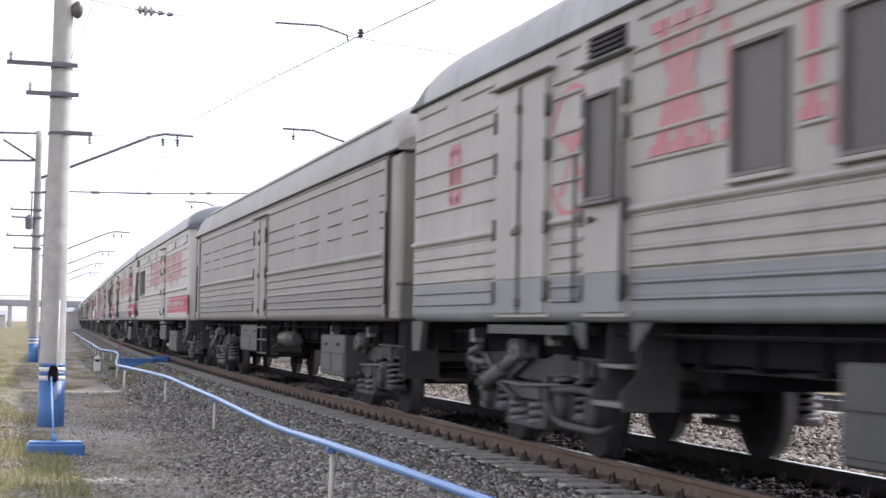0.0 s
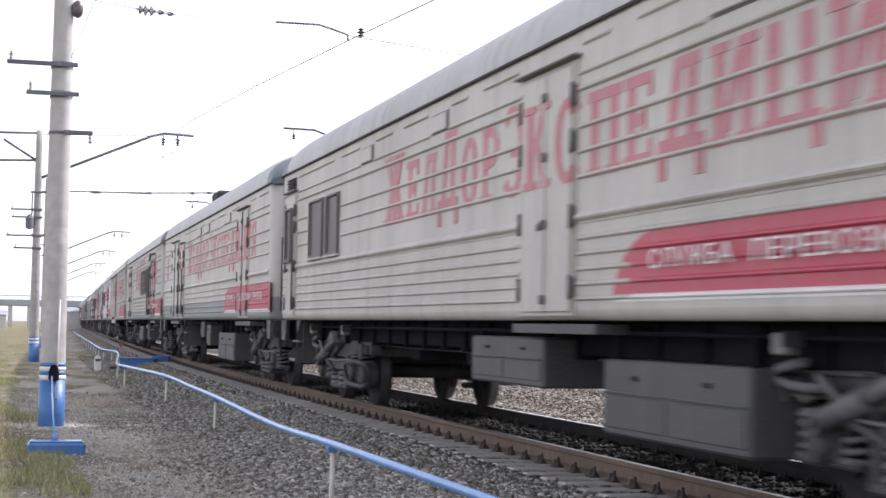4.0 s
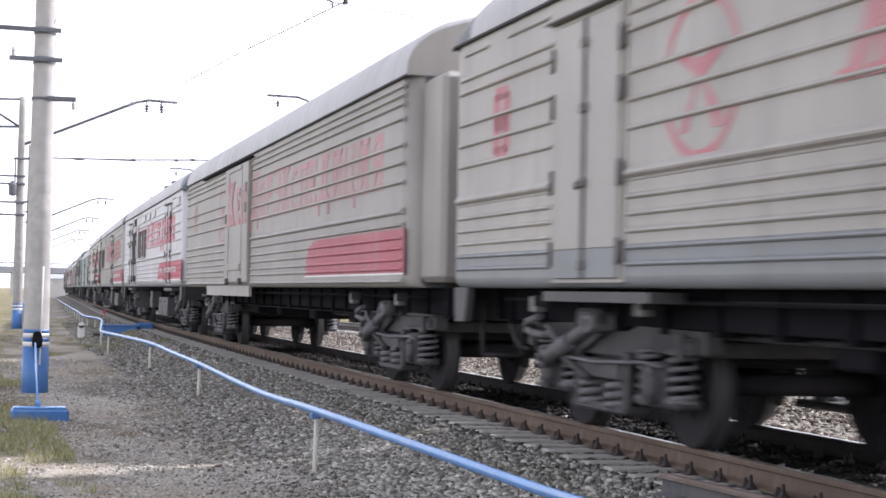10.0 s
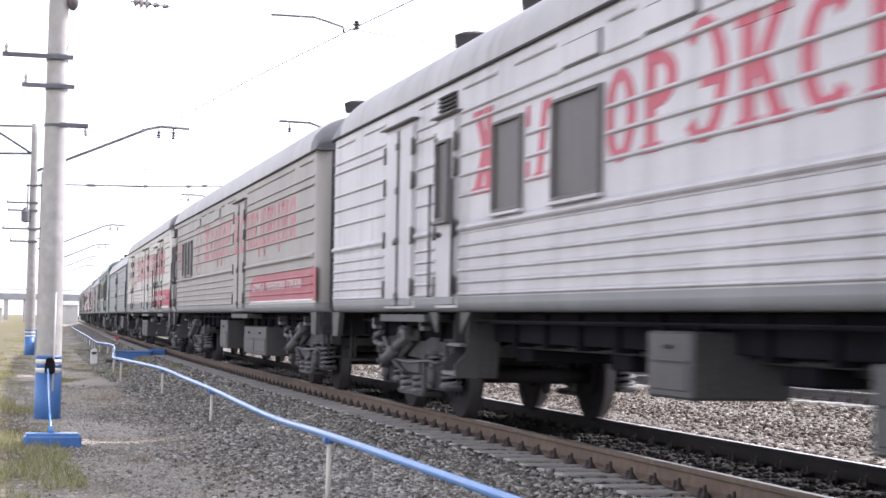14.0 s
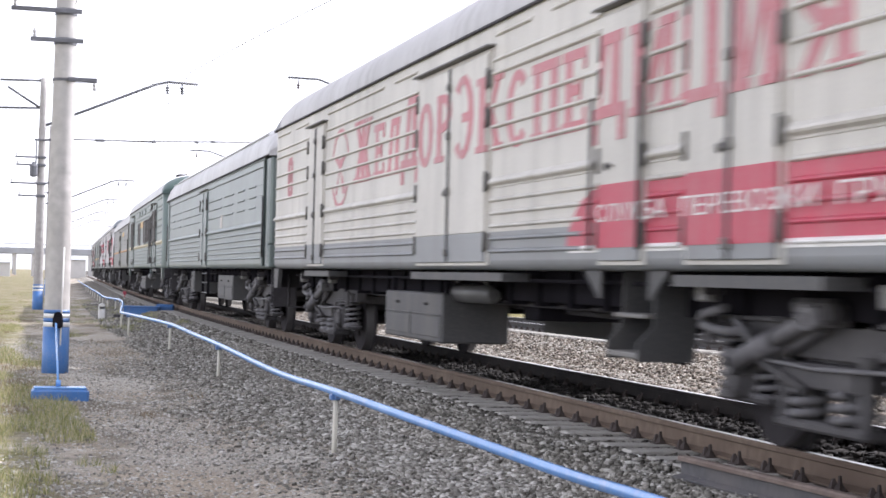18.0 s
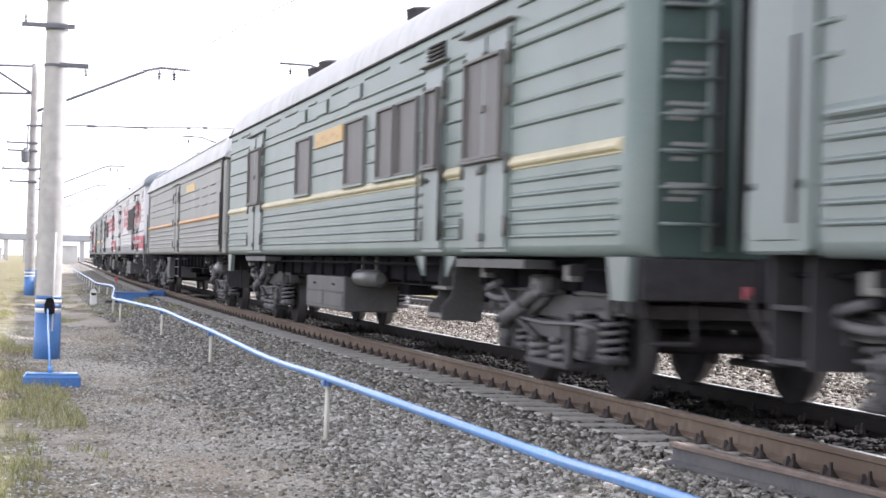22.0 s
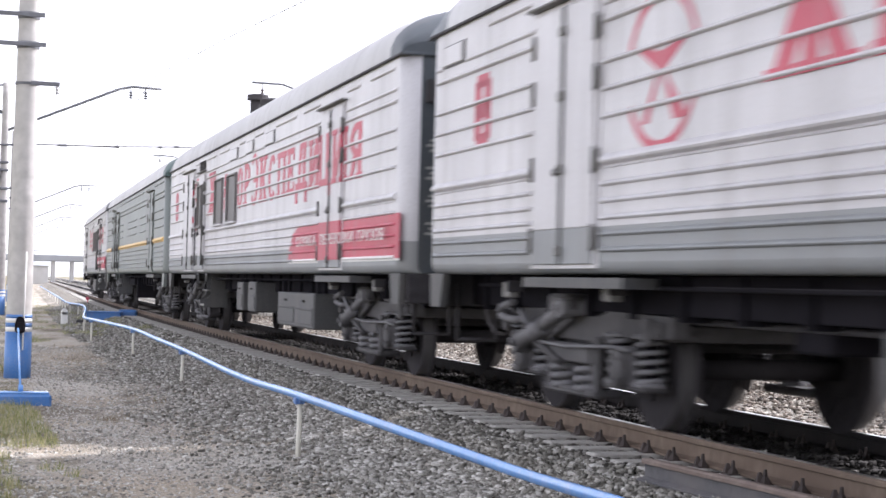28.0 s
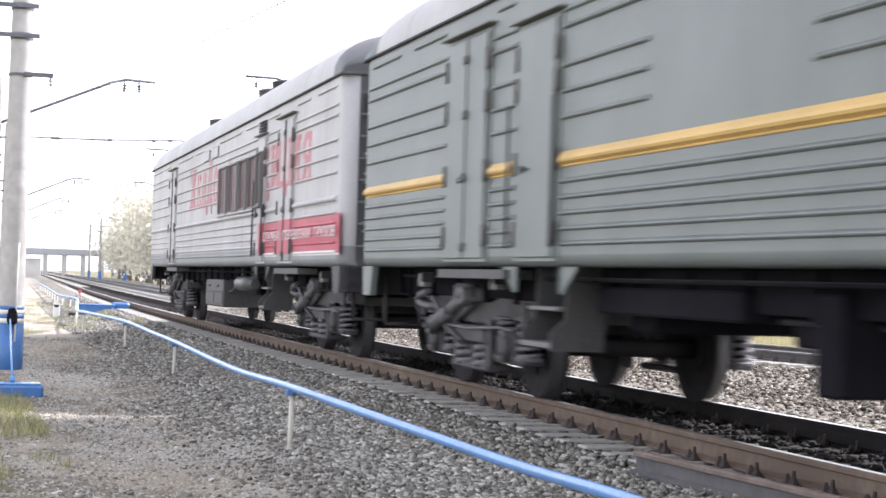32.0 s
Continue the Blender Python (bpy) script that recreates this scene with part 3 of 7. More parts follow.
def outline_slab(bm, pts, out, mi=0):
    """A raised plate with an outline of (u, z) points."""
    a = [bm.verts.new((-HALF - out, yy(u), z)) for u, z in pts]
    b = [bm.verts.new((-HALF + 0.01, yy(u), z)) for u, z in pts]
    bm.faces.new(a).material_index = mi
    n = len(pts)
    for k in range(n):
        bm.faces.new((a[k], b[k], b[(k + 1) % n], a[(k + 1) % n])).material_index = mi
    bmesh.ops.recalc_face_normals(bm, faces=bm.faces[:])
    return bm


def car_body(car, paint_top, paint_low, band, end_mat, u0=0.0, u1=LEN, top=EAVE, half=HALF):
    """Walls with rounded corners, a floor, and end walls in their own paint."""
    bm = bmesh.new()
    c, q = 0.2, 5
    outline = []
    for cx, cu, a0 in ((-half + c, u0 + c, math.pi), (half - c, u0 + c, 1.5 * math.pi), (half - c, u1 - c, 0.0), (-half + c, u1 - c, 0.5 * math.pi)):
        outline += [(cx + c * math.cos(a0 + k * math.pi / 2 / q), cu + c * math.sin(a0 + k * math.pi / 2 / q)) for k in range(q + 1)]
    levels = [(SILL, 0.955), (SILL + 0.018, 0.98), (SILL + 0.05, 0.994), (SILL + 0.09, 1.0), (max(band, SILL + 0.1), 1.0), (top, 1.0)]
    rings = [[bm.verts.new((x * k, yy(u), z)) for x, u in outline] for z, k in levels]
    n = len(outline)
    for i in range(5):
        for k in range(n):
            f = bm.faces.new((rings[i][k], rings[i][(k + 1) % n], rings[i + 1][(k + 1) % n], rings[i + 1][k]))
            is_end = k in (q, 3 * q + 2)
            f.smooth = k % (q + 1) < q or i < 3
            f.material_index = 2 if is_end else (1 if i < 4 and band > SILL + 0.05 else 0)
    bm.faces.new(rings[0]).material_index = 1
    bm.faces.new(rings[-1]).material_index = 0
    bmesh.ops.recalc_face_normals(bm, faces=bm.faces[:])
    return part("body", bm, [paint_top, paint_low, end_mat], car)


def car_roof(car, mat, end_mat, u0=0.0, u1=LEN, eave=EAVE, rise=0.70, half=HALF + 0.025, hood=True, full=0.72):
    """An arched roof with rounded hoods at its ends."""
    bm = bmesh.new()
    st = [(0.0, 0.30), (0.12, 0.52), (0.3, 0.74), (0.6, 0.91), (1.0, 0.985), (1.5, 1.0)] if hood else [(0.0, 0.9), (0.05, 0.985), (0.12, 1.0)]
    stations = [(u0 + d, k) for d, k in st] + [(u1 - d, k) for d, k in st[::-1]]
    rings = []
    for u, k in stations:
        ring = []
        for j in range(19):
            a = math.pi * j / 18
            cx = math.copysign(abs(math.cos(a)) ** full, math.cos(a))
            ring.append(bm.verts.new((-half * cx, yy(u), eave + rise * k * abs(math.sin(a)) ** 0.86)))
        rings.append(ring)
    for a, b in zip(rings, rings[1:]):
        for k in range(18):
            f = bm.faces.new((a[k], a[k + 1], b[k + 1], b[k]))
            f.smooth = True
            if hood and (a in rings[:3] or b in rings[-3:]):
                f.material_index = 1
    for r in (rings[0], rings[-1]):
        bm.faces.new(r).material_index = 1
    bmesh.ops.recalc_face_normals(bm, faces=bm.faces[:])
    roof = part("roof", bm, [mat, end_mat], car)
    for side in (-1, 1):
        x = side * (half + 0.012)
        part("gutter", box(bmesh.new(), min(x, x - side * 0.03), max(x, x - side * 0.03), yy(u0 + 0.02), yy(u1 - 0.02), eave - 0.018, eave + 0.012, 0.006), GRIME, roof)
    # drip rail bent round each end, and welded seams across the sheets
    for u, k in ((u0, -1), (u1, 1)):
        if hood:
            y0, y1 = sorted((yy(u) - 0.01 * k, yy(u) + 0.028 * k))
            part("drip_rail", box(bmesh.new(), -half, half, y0, y1, eave - 0.02, eave + 0.012, 0.006), end_mat, roof)
    return roof


def runs(u0, u1, holes, least=0.12):
    """The stretches of u0..u1 left free by the holes."""
    out, a = [], u0
    for h0, h1 in sorted(holes):
        if h1 <= a or h0 >= u1:
            continue
        if h0 > a:
            out.append((a, h0))
        a = max(a, h1)
    if a < u1:
        out.append((a, u1))
    return [(a, b) for a, b in out if b - a > least]


def rib_into(bm, side, z, h, out, u0, u1, mi):
    x = HALF * side
    h, out = h * 1.3, out * 1.35
    prof = [(0.0, -h / 2), (out * 0.85, -h * 0.3), (out, -h * 0.12), (out * 0.85, h * 0.08), (0.0, h / 2)]
    r0 = [bm.verts.new((x + side * (o - 0.002), yy(u0 + 0.03 * (o > 0)), z + dz)) for o, dz in prof]
    r1 = [bm.verts.new((x + side * (o - 0.002), yy(u1 - 0.03 * (o > 0)), z + dz)) for o, dz in prof]
    for k in range(4):
        f = bm.faces.new((r0[k], r0[k + 1], r1[k + 1], r1[k]) if side < 0 else (r0[k], r1[k], r1[k + 1], r0[k + 1]))
        f.material_index = mi
    bm.faces.new(r0).material_index = mi
    bm.faces.new(r1[::-1]).material_index = mi


def corrugation(car, lines, mats):
    """Pressed ribs, each a part: a line is (z, height, out, [(u0, u1, material)])."""
    rest = bmesh.new()
    for z, h, out, segs in lines:
        for u0, u1, mi in segs:
            bm = bmesh.new()
            rib_into(bm, -1, z, h, out, u0, u1, 0)
            part("rib", bm, mats[mi], car)
            rib_into(rest, 1, z, h, out, u0, u1, mi)
    tagged(part("ribs_beyond", rest, mats, car), kind="stuff")


def split(segs, cut, mi_in, mi_out):
    """Give the part of the segments inside cut another material."""
    out = []
    for a, b in segs:
        c0, c1 = cut
        if b <= c0 or a >= c1:
            out.append((a, b, mi_out))
            continue
        if a < c0 - 0.1:
            out.append((a, c0, mi_out))
        out.append((max(a, c0), min(b, c1), mi_in))
        if b > c1 + 0.1:
            out.append((c1, b, mi_out))
    return out


HINGE = mesh_of("hinge", box(tube(bmesh.new(), (0, 0, -0.1), (0, 0, 0.1), 0.017, seg=7), 0.012, 0.03, -0.05, 0.05, -0.08, 0.08, 0.006), HINGEM)
RUNG = {}


def door(car, u0, u1, mat, low=None, split_z=1.62, z0=1.27, z1=3.3, leaves=2, window=None, flag=None, frame_mat=None, flag_paint=RED):
    """A side door: leaves with hinges, a dark strip for the rain strip's shadow, and a handle."""
    top = part("door", slab(bmesh.new(), u0 - 0.06, u1 + 0.06, z0 - 0.03, z1 + 0.04, 0.012), frame_mat or mat, car)
    w = (u1 - u0) / leaves
    for i in range(leaves):
        a, b = u0 + i * w + 0.012, u0 + (i + 1) * w - 0.012
        bm = bmesh.new()
        slab(bm, a, b, split_z if low else z0, z1, 0.038, 0, 0, 0.008)
        if low:
            slab(bm, a, b, z0, split_z, 0.038, 0, 1, 0.008)
        part("door_leaf", bm, [mat, low or mat], top)
    bm = bmesh.new()
    if leaves == 2:
        um = (u0 + u1) / 2
        slab(bm, um - 0.03, um + 0.03, z0, z1, 0.055, 0, 0, 0.01)
        part("cover_strip", bm, BOXGREY if low else mat, top)
        for z in (z0 + 0.1, z0 + 0.74, z0 + 1.32, z1 - 0.2):
            part("lock_lug", slab(bmesh.new(), um - 0.055, um + 0.04, z - 0.035, z + 0.045, 0.075, 0.05, 0, 0.01), HINGEM, top)
    for uu in (u0 - 0.02, u1 + 0.02):
        for z in (z0 + 0.2, z0 + 0.78, z0 + 1.4, z1 - 0.25):
            h = part("hinge", HINGE, None, top)
            h.matrix_basis = pose(-HALF - 0.045, yy(uu), z)
    bm = bmesh.new()
    slab(bm, u0 - 0.14, u1 + 0.14, z1 + 0.05, z1 + 0.072, 0.085, 0, 0, 0.006)
    # dark paint on this strip stands for the shadow line above the door
    part("rain_shade_strip", bm, HINGEM, top)
    bm = bmesh.new()
    uh = (u0 + u1) / 2 + (0.14 if leaves == 2 else 0.3 * (u1 - u0))
    tube(bm, (-HALF - 0.06, yy(uh), 2.0), (-HALF - 0.06, yy(uh - 0.14), 2.0), 0.01, seg=6)
    box(bm, -HALF - 0.06, -HALF - 0.03, yy(uh - 0.02), yy(uh + 0.02), 1.97, 2.03, 0.005)
    part("handle", bm, GRIME, top)
    if window:
        add_window(top, window[0], window[1], window[2], window[3], 0.045, mat=DULLFRAME)
    if flag:
        bm = bmesh.new()
        slab(bm, max(u0 + 0.005, flag[0]), min(u1 - 0.005, flag[1]), flag[2], flag[3], 0.042)
        part("painted_band", bm, flag_paint, top, "red painted band")
    return top


def add_window(parent, u0, u1, z0=2.12, z1=2.98, out=0.0, bars=0, mat=None, pane=None, sill=None):
    """A window: raised frame, recessed dark pane, a sill."""
    bm = bmesh.new()
    f = 0.042
    rings = []
    for k, o in ((0.0, 0.0), (0.006, out + 0.045), (f - 0.01, out + 0.045), (f, 0.0)):
        rings.append([bm.verts.new((-HALF - o, yy(u), z)) for u, z in ((u0 + k, z0 + k), (u1 - k, z0 + k), (u1 - k, z1 - k), (u0 + k, z1 - k))])
    for a, b in zip(rings, rings[1:]):
        for k in range(4):
            bm.faces.new((a[k], a[(k + 1) % 4], b[(k + 1) % 4], b[k]))
    bmesh.ops.recalc_face_normals(bm, faces=bm.faces[:])
    win = part("window", bm, mat or BOXGREY, parent)
    for k in range(bars):
        uu = u0 + (u1 - u0) * (k + 1) / (bars + 1)
        part("window_bar", slab(bmesh.new(), uu - 0.014, uu + 0.014, z0 + f, z1 - f, out + 0.02), mat or BOXGREY, win)
    bm = bmesh.new()
    slab(bm, u0 + f, u1 - f, z0 + f, z1 - f, out + 0.008)
    part("pane", bm, pane or CURTAIN, win, "pane painted dull red" if pane else "dusty dark pane")
    bm = bmesh.new()
    slab(bm, u0 - 0.05, u1 + 0.05, z0 - 0.035, z0 - 0.002, out + 0.065, 0, 0, 0.006)
    part("sill", bm, sill or mat or BOXGREY, win)
    return win


def louver(parent, u0, u1, z0, z1):
    bm = bmesh.new()
    slab(bm, u0, u1, z0, z1, 0.015)
    lv = part("louver", bm, BOXGREY, parent)
    n = max(3, int((z1 - z0) / 0.045))
    for k in range(n):
        z = z0 + (k + 0.5) * (z1 - z0) / n
        part("slat", slab(bmesh.new(), u0 + 0.02, u1 - 0.02, z - 0.01, z + 0.012, 0.045), GRIME, lv)
    return lv


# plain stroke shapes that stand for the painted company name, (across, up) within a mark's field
def bar(x0, y0, x1, y1, w=0.22):
    return [[(x0 - w / 2, y0), (x0 + w / 2, y0), (x1 + w / 2, y1), (x1 - w / 2, y1)]]


def flat(x0, x1, y0, y1):
    return [[(x0, y0), (x1, y0), (x1, y1), (x0, y1)]]


def bow(cx, cy, rx, ry, a0, a1, w=0.25, h=0.14, n=10):
    rim = [(math.cos(math.radians(a0 + (a1 - a0) * k / n)), math.sin(math.radians(a0 + (a1 - a0) * k / n))) for k in range(n + 1)]
    return [[(cx + rx * c, cy + ry * s), (cx + rx * c1, cy + ry * s1), (cx + (rx - w) * c1, cy + (ry - h) * s1), (cx + (rx - w) * c, cy + (ry - h) * s)]
            for (c, s), (c1, s1) in zip(rim, rim[1:])]


def delta(h):
    return [bar(0.27, 0.1, 0.44, h, 0.2), flat(0.62, 0.84, 0.1, h), flat(0.36, 0.9, h - 0.13, h), flat(0.0, 1.0, 0.06, 0.2), flat(0.0, 0.17, -0.22, 0.1), flat(0.83, 1.0, -0.22, 0.1)]


COMB = [flat(0.1, 0.36, 0, 1), flat(0.0, 0.9, 0, 0.13), flat(0.0, 0.9, 0.87, 1), flat(0.36, 0.7, 0.44, 0.57), flat(0.79, 0.9, 0.1, 0.27), flat(0.79, 0.9, 0.73, 0.9), flat(0.62, 0.7, 0.36, 0.65)]
SLANT = [flat(0.08, 0.32, 0, 1), flat(0.68, 0.92, 0, 1), bar(0.36, 0.12, 0.64, 0.88, 0.2), flat(0.0, 0.4, 0, 0.1), flat(0.6, 1.0, 0, 0.1), flat(0.0, 0.4, 0.9, 1), flat(0.6, 1.0, 0.9, 1)]
GLYPHS = [
    [flat(0.41, 0.59, 0, 1.2), bar(0.15, 0.0, 0.42, 0.66, 0.2), bar(0.42, 0.58, 0.15, 1.2, 0.18), bar(0.85, 0.0, 0.58, 0.66, 0.2), bar(0.58, 0.58, 0.85, 1.2, 0.18), flat(0.0, 0.3, 0, 0.1),
     flat(0.7, 1.0, 0, 0.1), flat(0.03, 0.26, 1.1, 1.2), flat(0.74, 0.97, 1.1, 1.2), flat(0.34, 0.66, 0, 0.1), flat(0.34, 0.66, 1.1, 1.2)],
    COMB,
    [bar(0.2, 0, 0.42, 1), flat(0.66, 0.9, 0, 1), flat(0.34, 0.96, 0.87, 1), flat(0.03, 0.37, 0, 0.1), flat(0.58, 0.98, 0, 0.1)],
    delta(1.25),
    [bow(0.5, 0.5, 0.45, 0.53, 0, 360, n=16)],
    [flat(0.1, 0.36, 0, 1.05), bow(0.4, 0.76, 0.5, 0.3, -90, 90), flat(0.1, 0.42, 0.46, 0.58), flat(0.1, 0.42, 0.94, 1.06), flat(0.0, 0.5, 0, 0.1)],
    [bow(0.4, 0.6, 0.55, 0.64, -135, 135), flat(0.36, 0.75, 0.52, 0.66)],
    [flat(0.1, 0.36, 0, 1.08), bar(0.4, 0.46, 0.8, 1.08), bar(0.82, 0.0, 0.46, 0.62), flat(0.0, 0.46, 0, 0.1), flat(0.0, 0.46, 0.98, 1.08), flat(0.62, 1.0, 0, 0.1), flat(0.62, 0.98, 0.98, 1.08)],
    [bow(0.52, 0.5, 0.47, 0.53, 45, 315, n=14)],
    [flat(0.08, 0.32, 0, 1), flat(0.68, 0.92, 0, 1), flat(0.0, 1.0, 0.87, 1), flat(0.0, 0.4, 0, 0.1), flat(0.6, 1.0, 0, 0.1)],
    COMB,
    delta(1.02),
    SLANT,
    [flat(0.06, 0.3, 0, 1), flat(0.64, 0.88, 0, 1), flat(0.0, 1.0, 0, 0.13), flat(0.85, 1.02, -0.2, 0.04)],
    SLANT,
    [flat(0.64, 0.9, 0, 1), bow(0.6, 0.7, 0.52, 0.31, 90, 270), flat(0.58, 0.7, 0.87, 1), flat(0.58, 0.7, 0.39, 0.51), bar(0.16, 0, 0.5, 0.45), flat(0.54, 1.0, 0, 0.1)],
]
# how wide each mark stands, beside the others
WIDTHS = (1.38, 0.8, 0.88, 1.05, 0.88, 0.9, 0.9, 0.95, 0.9, 0.95, 0.8, 1.05, 0.95, 1.0, 0.95, 0.95)


def clipped(poly, lo, hi):
    """The part of a convex outline of (u, z) points between two u values."""
    for edge, sign in ((lo, 1), (hi, -1)):
        out = []
        for (u0, z0), (u1, z1) in zip(poly, poly[1:] + poly[:1]):
            p, q = (u0 - edge) * sign, (u1 - edge) * sign
            if p >= 0:
                out.append((u0, z0))
            if p * q < 0:
                out.append((edge, z0 + (z1 - z0) * p / (p - q)))
        poly = out
        if len(poly) < 3:
            return []
    return poly if max(p[0] for p in poly) - min(p[0] for p in poly) > 0.012 else []


car_windows = []


def wall_zones(holes, door_out):
    """(from, to, proud by): the bare wall, then each door leaf that carries paint."""
    zones = [(c, d, 0.005) for c, d in runs(-2.0, 26.0, holes, 0.02)]
    return zones + [(c, d, door_out) for c, d in holes if not any(w0 - 0.01 <= c and d <= w1 + 0.01 for w0, w1 in car_windows)]


def paint_stroke(polys, zones, name, mat, parent, label="", lift=0.0):
    """One painted stroke with welded joints, cut where windows and door gaps stand."""
    bm, verts, sides = bmesh.new(), {}, collections.Counter()

    def corner(u, z, x):
        key = (round(u, 4), round(z, 4), round(x, 4))
        if key not in verts:
            verts[key] = bm.verts.new((x, yy(u), z))
        return verts[key]

    for poly in polys:
        for lo, hi, out in zones:
            ring = []
            for u, z in clipped(poly, lo, hi):
                v = corner(u, z, -HALF - out - lift)
                if v not in ring:
                    ring.append(v)
            if len(ring) > 2:
                bm.faces.new(ring)
                sides.update(frozenset(e) for e in zip(ring, ring[1:] + ring[:1]))
    if not bm.faces:
        bm.free()
        return None
    for edge, count in list(sides.items()):
        if count == 1:
            p, q = sorted(edge, key=lambda v: (v.co.y, v.co.z))
            bm.faces.new((p, q, corner(q.co.y + MID, q.co.z, -HALF + 0.01), corner(p.co.y + MID, p.co.z, -HALF + 0.01)))
    bmesh.ops.recalc_face_normals(bm, faces=bm.faces[:])
    return part(name, bm, mat, parent, label)


def lettering(car, u_start, u_end, holes, mat, z0=2.34, z1=3.02, door_out=0.043):
    """Big painted marks along the wall, left out where windows stand, drawn over doors."""
    u_end = max(u_end, 1.9)
    unit = (u_start - u_end) / sum(WIDTHS)
    zones = wall_zones(holes, door_out)
    ua = u_start
    for wide, strokes in zip(WIDTHS, GLYPHS):
        mark = None
        for k, polys in enumerate(strokes):
            shape = [[(ua - x * wide * unit * 0.9, z0 + y * (z1 - z0)) for x, y in poly] for poly in polys]
            ob = paint_stroke(shape, zones, "stroke" if mark else "painted_mark", mat, mark or car, lift=0.0012 * k)
            mark = mark or ob
        ua -= wide * unit


def emblem(car, u, mat, holes=(), door_out=0.043):
    """A broken ring emblem with a flat wedge over a forked one."""
    zc = 2.6
    zones = wall_zones(sorted(holes), door_out)
    top = None
    for a0, a1 in ((20, 160), (205, 335)):
        shape = [[(u + x, zc + z) for x, z in poly] for poly in bow(0, 0, 0.64, 0.56, a0, a1, 0.06, 0.07, 14)]
        ob = paint_stroke(shape, zones, "painted_arc" if top else "painted_emblem", mat, top or car, "" if top else "faded red ring emblem")
        top = top or ob
    for pts in ([(-0.5, 0.2), (-0.06, 0.0), (0.06, 0.0), (0.0, 0.12)], [(0.5, 0.2), (0.0, 0.12), (0.06, 0.0)], [(0.03, -0.02), (0.11, -0.06), (0.34, -0.36), (0.22, -0.36)], [(-0.03, -0.02), (-0.22, -0.36), (-0.46, -0.36), (-0.1, -0.06)]):
        paint_stroke([[(u + x, zc + z) for x, z in pts]], zones, "painted_wedge", mat, top)
    return top


def end_mark(car, u, mat):
    bm = bmesh.new()
    for a, b, c, d in ((0.0, 0.14, 0.06, 0.6), (0.22, 0.36, 0.06, 0.6), (0.05, 0.31, 0, 0.12), (0.05, 0.31, 0.26, 0.39), (0.05, 0.31, 0.54, 0.66)):
        slab(bm, u + (a - 0.18) * 1.35 + 0.18, u + (b - 0.18) * 1.35 + 0.18, 2.36 + c, 2.36 + d, 0.005)
    return part("painted_figure", bm, mat, car, "faded red painted figure")


TEXT_MESH = {}


def words(text, size):
    """Flat lettering as mesh data, from the built-in font."""
    key = (text, size)
    if key not in TEXT_MESH:
        cu = bpy.data.curves.new("words", "FONT")
        cu.body, cu.size, cu.extrude = text, size, 0.002
        tmp = bpy.data.objects.new("words", cu)
        me = bpy.data.meshes.new_from_object(tmp)
        bpy.data.objects.remove(tmp)
        me.materials.append(WHITE)
        TEXT_MESH[key] = me
    return TEXT_MESH[key]


def flag_band(car, u_far, holes, text=True, paint_=RED):
    """The red band with a rounded leading edge, and its white slogan."""
    z0, z1 = 1.362, 1.856
    for a, b in runs(0.03, u_far, holes):
        bm = bmesh.new()
        if b > u_far - 0.02:
            outline_slab(bm, [(a, z0), (b + 0.05, z0), (b + 0.02, z0 + 0.09), (b - 0.06, z0 + 0.2), (b - 0.2, z0 + 0.32), (b - 0.38, z0 + 0.41), (b - 0.58, z0 + 0.465), (b - 0.85, z1), (a, z1)], 0.005)
        else:
            slab(bm, a, b, z0, z1, 0.005)
        part("painted_band", bm, paint_, car, "red painted band")
        part("white_line", slab(bmesh.new(), a, b, z0 - 0.022, z0, 0.006), WHITE, car)
    if text:
        for word, off, length in (("СЛУЖБА", 0.0, 1.5), ("ПЕРЕВОЗКИ", 1.76, 2.1), ("ГРУЗОВ", 4.1, 1.4)):
            me = words(word, 0.185)
            w = max(v.co.x for v in me.vertices)
            ob = part("slogan_word", me, WHITE, car, "white word of the slogan on the red band")
            ob.matrix_basis = Matrix.Translation((-HALF - 0.048, yy(u_far - 0.8 - off), 1.572)) @ Matrix(((0, 0, -1, 0), (-length / w, 0, 0, 0), (0, 1, 0, 0), (0, 0, 0, 1)))


# ---- running gear, built once ----
def coil(bm, x, y, z0, z1, r, turns, wire):
    pts = []
    n = int(turns * 9)
    for k in range(n + 1):
        a = k / n * turns * math.tau
        pts.append((x + r * math.cos(a), y + r * math.sin(a), z0 + (z1 - z0) * k / n))
    pipe_run(bm, pts, wire, 5)


